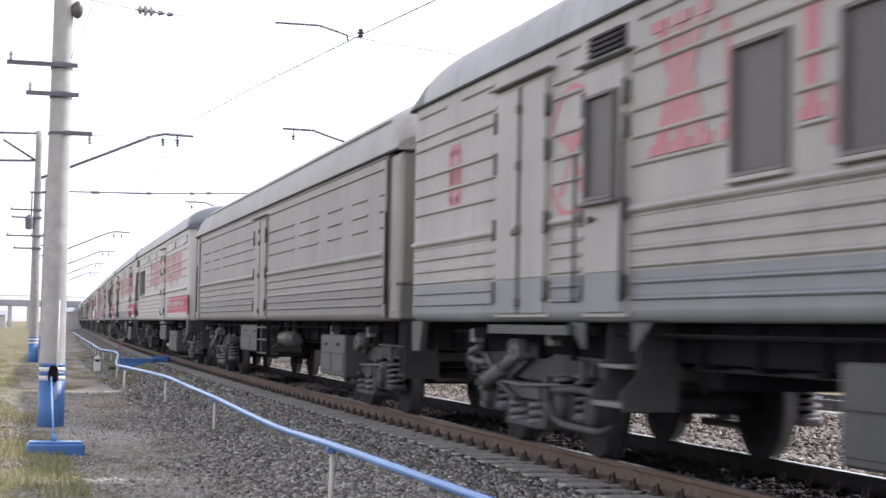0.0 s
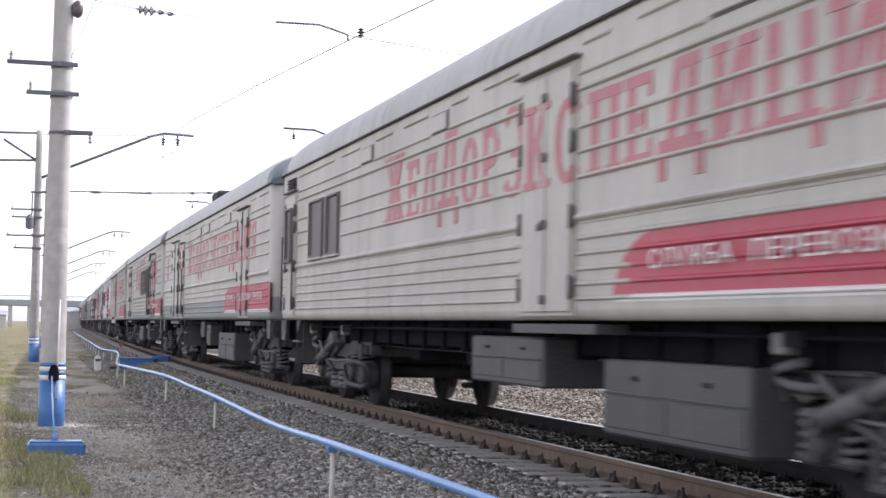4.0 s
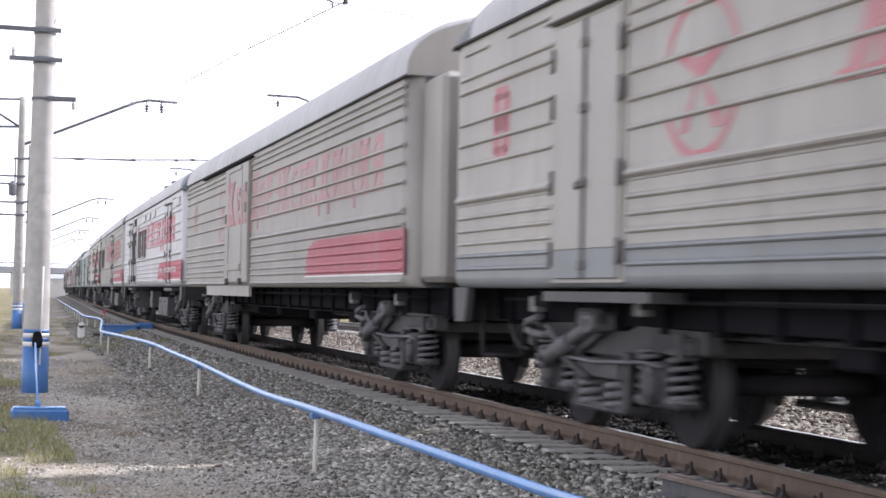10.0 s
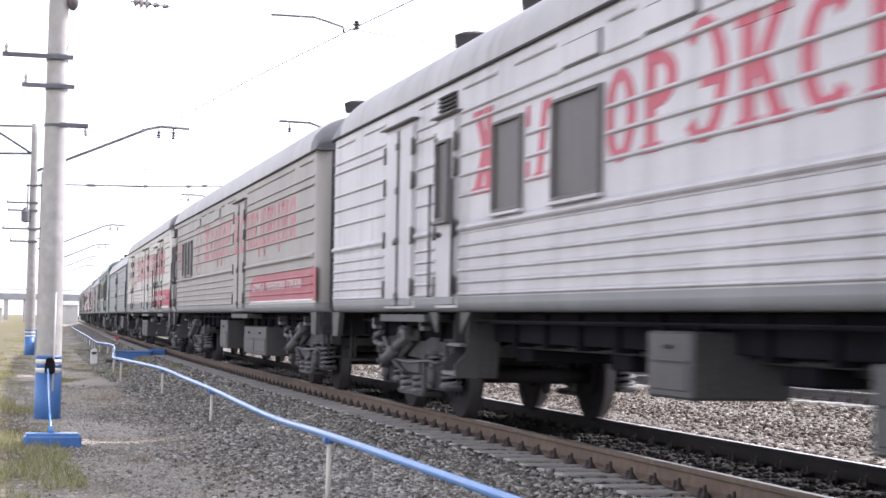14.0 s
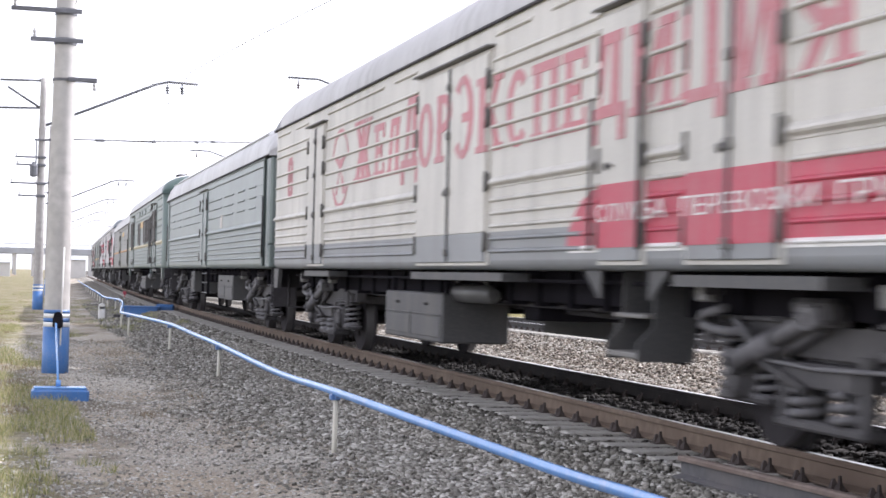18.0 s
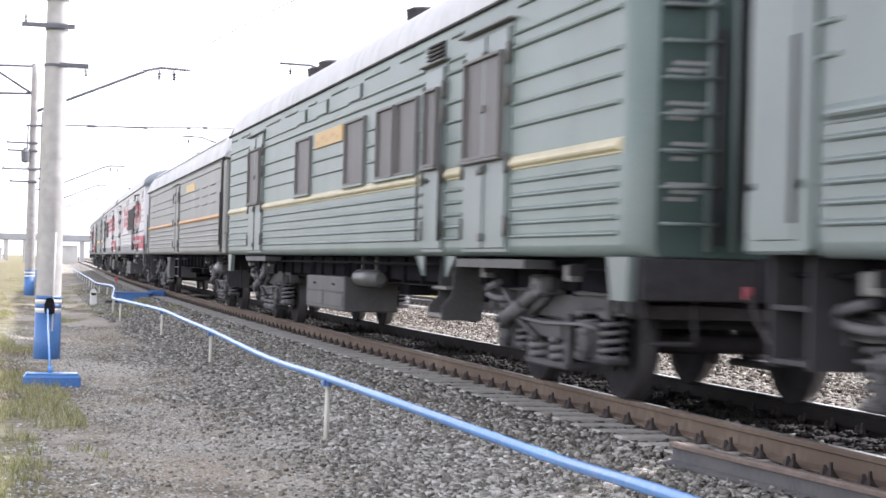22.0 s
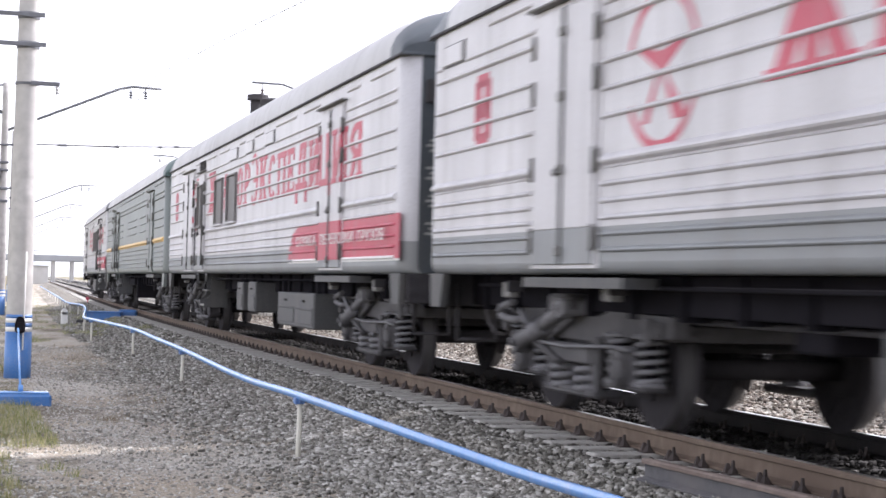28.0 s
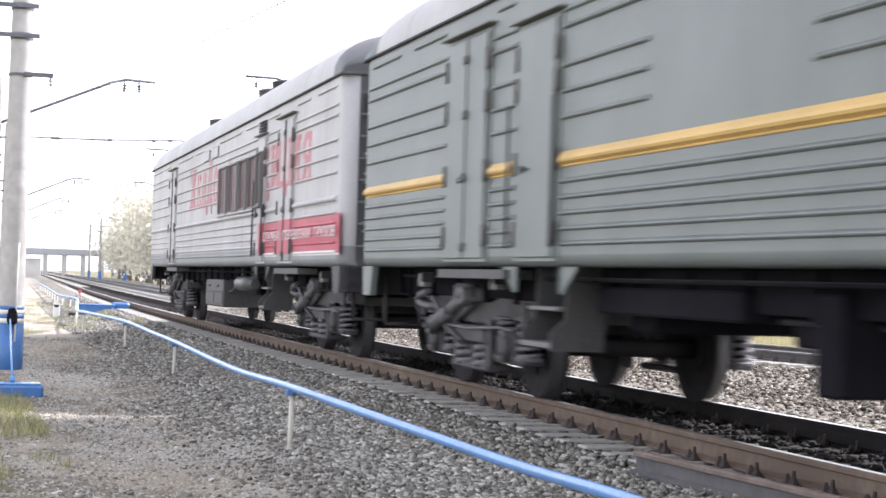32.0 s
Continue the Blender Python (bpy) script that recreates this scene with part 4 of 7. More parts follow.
def gear_meshes():
    d = {}
    bm = bmesh.new()
    pr = [(-2.0, 0.73), (-2.0, 0.89), (-0.7, 0.91), (-0.45, 0.86), (0.45, 0.86), (0.7, 0.91), (2.0, 0.89), (2.0, 0.73), (0.9, 0.71), (0.6, 0.66), (-0.6, 0.66), (-0.9, 0.71)]
    a = [bm.verts.new((-0.07, y, z)) for y, z in pr]
    b = [bm.verts.new((0.07, y, z)) for y, z in pr]
    bm.faces.new(a)
    bm.faces.new(b[::-1])
    for k in range(len(pr)):
        bm.faces.new((a[k], b[k], b[(k + 1) % len(pr)], a[(k + 1) % len(pr)]))
    # flanges along the top and bottom, and lugs
    for y0, y1 in ((-2.0, -0.72), (0.72, 2.0)):
        box(bm, -0.115, 0.0, y0, y1, 0.872, 0.9, 0.005)
        box(bm, -0.115, 0.0, y0, y1, 0.725, 0.75, 0.005)
        box(bm, -0.10, 0.0, (y0 + y1) / 2 - 0.14, (y0 + y1) / 2 + 0.1, 0.77, 0.85, 0.01)
    bmesh.ops.recalc_face_normals(bm, faces=bm.faces[:])
    d["side_frame"] = mesh_of("side_frame", bm, BOGIE)
    bm = bmesh.new()
    box(bm, -0.15, 0.12, -0.62, 0.62, 0.20, 0.27, 0.02)
    for y in (-0.56, 0.56):
        box(bm, -0.13, -0.07, y - 0.06, y + 0.06, 0.22, 0.70, 0.012)
    # the cap plate over the springs, with a diagonal strap
    box(bm, -0.16, 0.1, -0.5, 0.5, 0.47, 0.63, 0.015)
    tube(bm, (-0.19, 0.95, 0.66), (-0.19, 0.1, 0.46), 0.03, seg=7)
    d["spring_plank"] = mesh_of("spring_plank", bm, BOGIE)
    d["end_beam"] = mesh_of("end_beam", box(bmesh.new(), -1.0, 1.0, -0.05, 0.05, 0.70, 0.82, 0.01), BOGIE)
    bm = bmesh.new()
    box(bm, -1.0, 1.0, -0.6, 0.6, 0.58, 0.78, 0.04)
    bmesh.ops.recalc_face_normals(bm, faces=bm.faces[:])
    d["bogie"] = mesh_of("bogie", bm, BOGIE)
    bm = bmesh.new()
    for s in (-1, 1):
        w = [(-0.07, 0.30), (-0.065, 0.475), (0.0, 0.478), (0.055, 0.482), (0.06, 0.515), (0.085, 0.515), (0.085, 0.40), (0.05, 0.36), (0.03, 0.22), (0.09, 0.2), (0.09, 0.09)]
        disc_y(bm, [(-s * o, r) for o, r in w], s * 0.80, 0, 0, 28, "x", 0)
        disc_y(bm, [(-0.002, 0.30), (0.0, 0.30)], s * 0.873, 0, 0, 20, "x", 0)
    tube(bm, (-0.95, 0, 0), (0.95, 0, 0), 0.085, seg=14)
    for k in range(6):
        a = k * math.tau / 6
        for s in (-1, 1):
            disc_y(bm, [(-0.012, 0.035), (0.012, 0.035)], s * 0.885, 0.23 * math.cos(a), 0.23 * math.sin(a), 8, "x", 0)
    bmesh.ops.recalc_face_normals(bm, faces=bm.faces[:])
    for f in bm.faces:
        c = f.calc_center_median()
        if 0.473 < math.hypot(c.y, c.z) < 0.4835 and abs(abs(c.x) - 0.8) < 0.05:
            f.material_index = 1
    d["wheelset"] = mesh_of("wheelset", bm, [WHEELM, TREAD])
    bm = bmesh.new()
    box(bm, -0.13, 0.13, -0.2, 0.2, -0.17, 0.17, 0.05)
    disc_y(bm, [(-0.19, 0.10), (-0.17, 0.145), (-0.12, 0.15)], 0, 0, 0, 16, "x")
    box(bm, -0.11, 0.11, -0.42, 0.42, -0.17, -0.11, 0.02)
    for k in range(4):
        a = k * math.tau / 4 + 0.785
        disc_y(bm, [(-0.2, 0.018), (-0.18, 0.018)], 0, 0.11 * math.cos(a), 0.11 * math.sin(a), 6, "x")
    d["axle_box"] = mesh_of("axle_box", bm, BOGIE)
    bm = bmesh.new()
    coil(bm, 0, 0, 0.02, 0.35, 0.108, 4.6, 0.021)
    tube(bm, (0, 0, 0.0), (0, 0, 0.37), 0.06, seg=8, mi=1)
    for z in (-0.015, 0.35):
        disc_y(bm, [(z, 0.135), (z + 0.02, 0.14), (z + 0.035, 0.12)], 0, 0, 0, 14, "z")
    d["axle_spring"] = mesh_of("axle_spring", bm, [SPRINGM, DARK])
    bm = bmesh.new()
    coil(bm, 0, 0, 0.0, 0.2, 0.13, 2.6, 0.03)
    tube(bm, (0, 0, 0.0), (0, 0, 0.2), 0.07, seg=8)
    d["bolster_spring"] = mesh_of("bolster_spring", bm, SPRINGM)
    bm = bmesh.new()
    tube(bm, (0, 1.05, 0.60), (0, 0.45, 0.77), 0.075, seg=10)
    tube(bm, (0, 0.45, 0.77), (0, -0.05, 0.92), 0.055, seg=10)
    disc_y(bm, [(-0.06, 0.09), (0.06, 0.09)], 0, 1.08, 0.59, 12, "x")
    disc_y(bm, [(-0.06, 0.085), (0.06, 0.085)], 0, -0.07, 0.92, 12, "x")
    # its twin bar, and the eyes' bolts
    tube(bm, (0.1, 0.92, 0.56), (0.1, 0.0, 0.86), 0.04, seg=8)
    for y, z in ((1.08, 0.59), (-0.07, 0.92)):
        disc_y(bm, [(-0.1, 0.035), (-0.06, 0.04)], 0, y, z, 6, "x")
    box(bm, -0.07, 0.2, -0.2, 0.02, 0.86, 1.0, 0.02)
    d["damper"] = mesh_of("damper", bm, SPRINGM)
    # a bent brake crank at the outer end
    bm = bmesh.new()
    pipe_run(bm, [(0, 1.0, 0.80), (0, 1.25, 0.79), (0, 1.5, 0.80), (0, 1.68, 0.82), (0, 1.72, 0.86), (0, 1.66, 0.90), (0, 1.45, 0.93), (0, 1.3, 0.95)], 0.034, 8)
    pipe_run(bm, [(0, 1.1, 0.88), (0, 0.95, 0.80), (0, 0.8, 0.7)], 0.03, 6)
    d["brake_crank"] = mesh_of("brake_crank", bm, SPRINGM)
    bm = bmesh.new()
    box(bm, -1.28, 1.28, -0.17, 0.17, 0.92, 1.04, 0.03)
    for s in (-1, 1):
        box(bm, s * 1.2 - 0.06, s * 1.2 + 0.06, -0.3, 0.2, 0.88, 1.04, 0.03)
    d["bolster"] = mesh_of("bolster", bm, BOGIE)
    # brake shoe with its hanger and lever, beside a wheel
    bm = bmesh.new()
    arc = [(0.52 * math.cos(a), 0.52 * math.sin(a)) for a in (-0.5, -0.25, 0.0, 0.25, 0.5)] + [(0.58 * math.cos(a), 0.58 * math.sin(a)) for a in (0.5, 0.25, 0.0, -0.25, -0.5)]
    f0 = [bm.verts.new((-0.05, y, z)) for y, z in arc]
    f1 = [bm.verts.new((0.05, y, z)) for y, z in arc]
    bm.faces.new(f0)
    bm.faces.new(f1[::-1])
    for k in range(10):
        bm.faces.new((f0[k], f1[k], f1[(k + 1) % 10], f0[(k + 1) % 10]))
    bmesh.ops.recalc_face_normals(bm, faces=bm.faces[:])
    tube(bm, (-0.08, 0.6, 0.02), (-0.08, 0.66, 0.36), 0.022, seg=6)
    tube(bm, (-0.12, 0.62, -0.16), (-0.1, 0.62, 0.3), 0.016, seg=6)
    disc_y(bm, [(-0.1, 0.035), (0.06, 0.035)], 0, 0.58, 0.0, 8, "x")
    d["brake_shoe"] = mesh_of("brake_shoe", bm, GRIME)
    # stop bracket bolted to the side frame
    bm = bmesh.new()
    box(bm, -0.03, 0.03, -0.16, 0.16, 0.70, 0.83, 0.012)
    box(bm, -0.075, -0.02, -0.05, 0.05, 0.66, 0.86, 0.015)
    for y in (-0.12, 0.12):
        for z in (0.73, 0.80):
            disc_y(bm, [(-0.045, 0.016), (-0.028, 0.018)], 0, y, z, 6, "x")
    d["frame_bracket"] = mesh_of("frame_bracket", bm, BOGIE)
    # brake pull rod along the outside
    bm = bmesh.new()
    pipe_run(bm, [(0, -1.5, 0.60), (0, -1.2, 0.63), (0, 0.0, 0.60), (0, 1.1, 0.64), (0, 1.45, 0.62)], 0.017, 6)
    d["pull_rod"] = mesh_of("pull_rod", bm, SPRINGM)
    return d


GEAR = gear_meshes()
WHEELSETS = []


def bogie(car, u, flip):
    bg = part("bogie", GEAR["bogie"], None, car)
    bg.matrix_basis = pose(0, yy(u), 0, 0, 0, 180 if flip else 0)
    for dy in (-1.2, 1.2):
        ws = part("wheelset", GEAR["wheelset"], None, bg)
        ws.matrix_basis = pose(0, dy, 0.478)
        WHEELSETS.append((car, ws, dy, flip))
        for s in (-1, 1):
            ab = part("axle_box", GEAR["axle_box"], None, bg)
            ab.matrix_basis = pose(1.04 * s, dy, 0.478, 0, 0, 0 if s < 0 else 180)
            for o in (-0.3, 0.3):
                sp = part("axle_spring", GEAR["axle_spring"], None, bg)
                sp.matrix_basis = pose(1.04 * s, dy + o, 0.365)
    part("bolster", GEAR["bolster"], None, bg)
    for s in (-1, 1):
        for dy in (-1.2, 1.2):
            part("brake_shoe", GEAR["brake_shoe"], None, bg).matrix_basis = pose(0.8 * s, dy, 0.478, 0, 0, 180 if dy > 0 else 0)
        for y in (-1.72, 1.72):
            part("frame_bracket", GEAR["frame_bracket"], None, bg).matrix_basis = pose(1.12 * s, y, 0.02, 0, 0, 0 if s < 0 else 180)
        part("pull_rod", GEAR["pull_rod"], None, bg).matrix_basis = pose(1.2 * s, 0, 0)
    for dy in (-1.7, 1.7):
        part("end_beam", GEAR["end_beam"], None, bg).matrix_basis = pose(0, dy, 0)
    for s in (-1, 1):
        part("side_frame", GEAR["side_frame"], None, bg).matrix_basis = pose(1.02 * s, 0, 0)
        part("spring_plank", GEAR["spring_plank"], None, bg).matrix_basis = pose(1.02 * s, 0, 0, 0, 0, 0 if s < 0 else 180)
        for o in (-0.17, 0.17):
            sp = part("bolster_spring", GEAR["bolster_spring"], None, bg)
            sp.matrix_basis = pose(1.06 * s, o * 1.7, 0.265)
        for nm in ("damper", "brake_crank"):
            dm = part(nm, GEAR[nm], None, bg)
            dm.matrix_basis = pose(1.24 * s, 0, 0, 0, 0, 0 if s < 0 else 180)
    return bg


def under_box(car, u0, u1, z0, z1, x0=-1.42, x1=-0.65, mat=None, lid=True, name="equipment_box"):
    bm = bmesh.new()
    box(bm, x0, x1, yy(u0), yy(u1), z0, z1, 0.02)
    bx = part(name, bm, mat or BOXGREY, car)
    if lid:
        n = 2 if u1 - u0 > 1.6 else 1
        for k in range(n):
            a, b = u0 + (u1 - u0) * k / n + 0.06, u0 + (u1 - u0) * (k + 1) / n - 0.06
            part("lid", box(bmesh.new(), x0 - 0.012, x0 + 0.01, yy(a), yy(b), z0 + 0.06, z0 + (z1 - z0) * 0.52, 0.006), mat or BOXGREY, bx)
            part("ridge", box(bmesh.new(), x0 - 0.02, x0 + 0.01, yy(a), yy(b), z0 + (z1 - z0) * 0.55, z0 + (z1 - z0) * 0.58, 0.004), mat or BOXGREY, bx)
            part("latch", box(bmesh.new(), x0 - 0.03, x0 + 0.01, yy((a + b) / 2 - 0.05), yy((a + b) / 2 + 0.05), z0 + (z1 - z0) * 0.74, z0 + (z1 - z0) * 0.8, 0.006), GRIME, bx)
    for uu in (u0 + 0.1, u1 - 0.1):
        part("hanger", box(bmesh.new(), x0 + 0.06, x0 + 0.12, yy(uu) - 0.03, yy(uu) + 0.03, z1 - 0.01, 1.1), DARK, bx)
    return bx


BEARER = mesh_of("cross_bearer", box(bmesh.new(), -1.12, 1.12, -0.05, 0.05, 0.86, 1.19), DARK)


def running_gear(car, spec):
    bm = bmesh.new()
    # solid dark mass under the floor, with the shade there in its colour
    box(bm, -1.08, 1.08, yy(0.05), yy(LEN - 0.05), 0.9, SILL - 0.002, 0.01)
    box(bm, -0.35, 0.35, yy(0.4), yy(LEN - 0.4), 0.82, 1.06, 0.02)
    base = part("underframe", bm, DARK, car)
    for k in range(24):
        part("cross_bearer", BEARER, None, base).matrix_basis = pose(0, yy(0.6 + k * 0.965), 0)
    bogie(car, PIVOTS[0], False)
    bogie(car, PIVOTS[1], True)
    # junction boxes and conduit under the sill
    for u in (1.9, 4.55, 18.75, 21.25):
        jb = part("junction_box", box(bmesh.new(), -1.4, -1.3, yy(u) - 0.09, yy(u) + 0.09, 0.99, 1.13, 0.012), JBOX, car, "pale junction box under the sill")
        part("strap", box(bmesh.new(), -1.42, -1.28, yy(u) - 0.11, yy(u) - 0.09, 1.04, 1.142, 0.004), GRIME, jb)
    bm = bmesh.new()
    tube(bm, (-1.28, yy(1.0), 1.1), (-1.28, yy(LEN - 1.0), 1.1), 0.018, seg=6)
    part("conduit", bm, DARK, car)
    if spec.get("drive"):
        loop = [(18.92, 0.6), (18.3, 0.63), (17.6, 0.61), (17.3, 0.5), (17.34, 0.36), (17.7, 0.3), (18.6, 0.31), (18.9, 0.36), (18.98, 0.48), (18.92, 0.6)]
        gd = part("drive_guard", pipe_run(bmesh.new(), [(-1.3, yy(u), z) for u, z in loop], 0.032, 8), BOGIE, car, "dusty bent guard of the generator drive")
        part("drive_housing", disc_y(bmesh.new(), [(-0.1, 0.12), (-0.08, 0.16), (0.12, 0.16), (0.14, 0.1)], -1.16, yy(18.1), 0.46, 16, "x"), GRIME, gd)
    # brake pipe and rods
    bm = bmesh.new()
    tube(bm, (-0.9, yy(5.0), 0.86), (-0.9, yy(18.4), 0.86), 0.025, seg=6)
    tube(bm, (-0.55, yy(5.0), 0.76), (-0.6, yy(12), 0.82), 0.03, seg=6)
    part("brake_pipe", bm, GRIME, car)
    for u0, u1, z0, z1 in spec.get("boxes", ()):
        under_box(car, u0, u1, z0, z1)
        under_box(car, u0 + 0.15, u1 - 0.15, z0 + 0.06, z1, 0.6, 1.35, None, False)
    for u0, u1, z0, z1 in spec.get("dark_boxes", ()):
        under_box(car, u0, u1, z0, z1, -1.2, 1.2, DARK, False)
    for u0, u1, z, r in spec.get("tanks", ()):
        bm = bmesh.new()
        tube(bm, (-1.22, yy(u0), z), (-1.22, yy(u1), z), r, seg=18)
        disc_y(bm, [(-0.06, r * 0.6), (0, r)], -1.22, yy(u0), z, 18, "y")
        pipe_run(bm, [(-1.24, yy(u1), z), (-1.26, yy(u1 + 0.2), z - 0.04), (-1.3, yy(u1 + 0.5), z - 0.14), (-1.32, yy(u1 + 0.75), z - 0.16)], 0.016, 6)
        for uu in (u0 + 0.2, u1 - 0.2):
            box(bm, -1.24, -1.20, yy(uu) - 0.02, yy(uu) + 0.02, z + r - 0.01, 1.19)
        part("air_tank", bm, TANKM, car, "dusty grey air tank")
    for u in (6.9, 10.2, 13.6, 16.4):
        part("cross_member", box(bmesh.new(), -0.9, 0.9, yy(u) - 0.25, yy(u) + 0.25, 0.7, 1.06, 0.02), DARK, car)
    for end, u in ((-1, 0.0), (1, LEN)):
        # drawgear, gangway and skirt brackets
        bm = bmesh.new()
        e = u + 0.0
        box(bm, -0.16, 0.16, yy(e) + (0 if end > 0 else -0.42), yy(e) + (0.42 if end > 0 else 0), 0.88, 1.14, 0.03)
        box(bm, -0.24, 0.24, yy(e) + (0.4 if end > 0 else -0.56), yy(e) + (0.56 if end > 0 else -0.4), 0.83, 1.19, 0.05)
        part("coupler", bm, GRIME, car)
        bm = bmesh.new()
        y0, y1 = (yy(e), yy(e) + 0.4) if end > 0 else (yy(e) - 0.4, yy(e))
        for s in (-1, 1):
            box(bm, s * 0.62 - 0.09, s * 0.62 + 0.09, y0, y1, 1.35, 3.45, 0.05)
        box(bm, -0.6, 0.6, y0, y1, 3.3, 3.5, 0.05)
        part("gangway_bellows", bm, RUBBER, car)
        for x, m in ((-0.42, HOSE), (-0.62, HOSE if spec.get("plain_ends") else FADEDRED), (0.42, HOSE)):
            y0, d = yy(e), 0.09 * end
            hose = part("brake_hose", pipe_run(bmesh.new(), [(x, y0 - d, 0.98), (x, y0 + d, 0.9), (x * 0.95, y0 + 2 * d, 0.72), (x * 0.9, y0 + 3.2 * d, 0.6), (x * 0.8, y0 + 4.6 * d, 0.58)], 0.022, 7), HOSE, car)
            part("hose_cock", box(bmesh.new(), x - 0.03, x + 0.03, y0 - abs(d) * 0.6, y0 + abs(d) * 0.6, 0.9, 1.0, 0.008), m, hose)
        if spec.get("plain_ends"):
            continue
        bm = bmesh.new()
        a = yy(e - end * 0.06)
        b = yy(e - end * 0.55)
        vs = [bm.verts.new((x, y, z)) for x in (-HALF + 0.02, -HALF + 0.09) for y, z in ((a, SILL), (b, SILL), (yy(e - end * 0.44), 0.87), (yy(e - end * 0.1), 0.87))]
        for f in ((0, 1, 2, 3), (7, 6, 5, 4), (0, 4, 5, 1), (1, 5, 6, 2), (2, 6, 7, 3), (3, 7, 4, 0)):
            bm.faces.new([vs[i] for i in f])
        bmesh.ops.recalc_face_normals(bm, faces=bm.faces[:])
        part("corner_bracket", bm, spec.get("bracket", BOXGREY), car)
        part("end_sill", box(bmesh.new(), -1.45, 1.45, min(yy(e), yy(e - end * 0.1)), max(yy(e), yy(e - end * 0.1)), 0.88, SILL - 0.004, 0.01), GRIME, car)
        bm = bmesh.new()
        tube(bm, (-1.3, yy(e - end * 0.3), 1.1), (-1.3, yy(e - end * 0.3), 0.55), 0.02, seg=6)
        tube(bm, (-1.3, yy(e - end * 0.3), 0.55), (-0.9, yy(e - end * 0.3), 0.55), 0.02, seg=6)
        tube(bm, (-0.9, yy(e - end * 0.3), 0.55), (-0.9, yy(e - end * 0.3), 1.1), 0.02, seg=6)
        part("shunter_step", bm, GRIME, car)


def rungs(car, end, mat, bare=False):
    """Ladder rungs and frame strips on an end wall."""
    e = yy(0.0) if end < 0 else yy(LEN)
    if mat.name not in RUNG:
        RUNG[mat.name] = mesh_of("rung", tube(bmesh.new(), (-1.34, 0, 0), (-0.9, 0, 0), 0.014, seg=6), mat)
    for k in range(0 if bare else 8):
        part("rung", RUNG[mat.name], None, car).matrix_basis = pose(0, e + end * 0.07, 1.45 + k * 0.27)
    for x in (-0.95, -0.75):
        part("end_post", tube(bmesh.new(), (x, e + end * 0.03, 1.25), (x, e + end * 0.03, 3.5), 0.025, seg=6), mat, car)
    # worn stencilled notes, too small to read
    for k in range(12):
        y0, y1 = sorted((e, e + end * 0.004))
        z = 1.62 + 0.3 * (k // 3) + 0.055 * (k % 3)
        part("stencil_note", box(bmesh.new(), -1.28 + 0.04 * (k % 2), -1.05 + 0.05 * (k * 7 % 3), y0, y1, z, z + 0.03), NOTE, car)
    bm = bmesh.new()
    tube(bm, (-0.86, e + end * 0.03, 1.3), (-0.86, e + end * 0.03, 2.9), 0.03, seg=6)
    box(bm, -1.3, -1.05, e - 0.01 if end > 0 else e - 0.06, e + 0.06 if end > 0 else e + 0.01, 3.05, 3.3, 0.01)
    part("end_lamp_box", bm, GRIME, car)


def roof_vent(car, u, kind="drum", x=0.0):
    z = EAVE + 0.70
    bm = bmesh.new()
    if kind == "drum":
        disc_y(bm, [(-0.1, 0.14), (0.1, 0.14), (0.12, 0.18), (0.22, 0.19), (0.26, 0.12)], x, yy(u), z, 14, "z")
    elif kind == "tall":
        box(bm, x - 0.3, x + 0.3, yy(u) - 0.3, yy(u) + 0.3, z - 0.1, z + 0.22, 0.04)
        disc_y(bm, [(0.2, 0.14), (0.42, 0.14), (0.44, 0.26), (0.6, 0.28), (0.64, 0.18)], x, yy(u), z, 14, "z")
    elif kind == "unit":
        box(bm, x - 0.6, x + 0.6, yy(u) - 1.2, yy(u) + 1.2, z - 0.15, z + 0.32, 0.1)
        box(bm, x - 0.5, x + 0.5, yy(u) - 0.3, yy(u) + 1.1, z + 0.28, z + 0.56, 0.06)
    elif kind == "stack":
        tube(bm, (x, yy(u), z - 0.1), (x, yy(u), z + 0.82), 0.17, seg=12)
        disc_y(bm, [(0.8, 0.24), (0.92, 0.24), (0.94, 0.14)], x, yy(u), z, 14, "z")
    else:
        box(bm, x - 0.5, x + 0.5, yy(u) - 0.55, yy(u) + 0.55, z - 0.12, z + 0.16, 0.05)
        tube(bm, (x - 0.45, yy(u) - 0.5, z + 0.2), (x - 0.45, yy(u) + 0.5, z + 0.2), 0.02, seg=6)
    return part("roof_vent", bm, GRIME, car)


LOW = (1.379, 1.498, 1.618, 1.742, 1.868)
UP = (2.367, 2.573, 2.776)


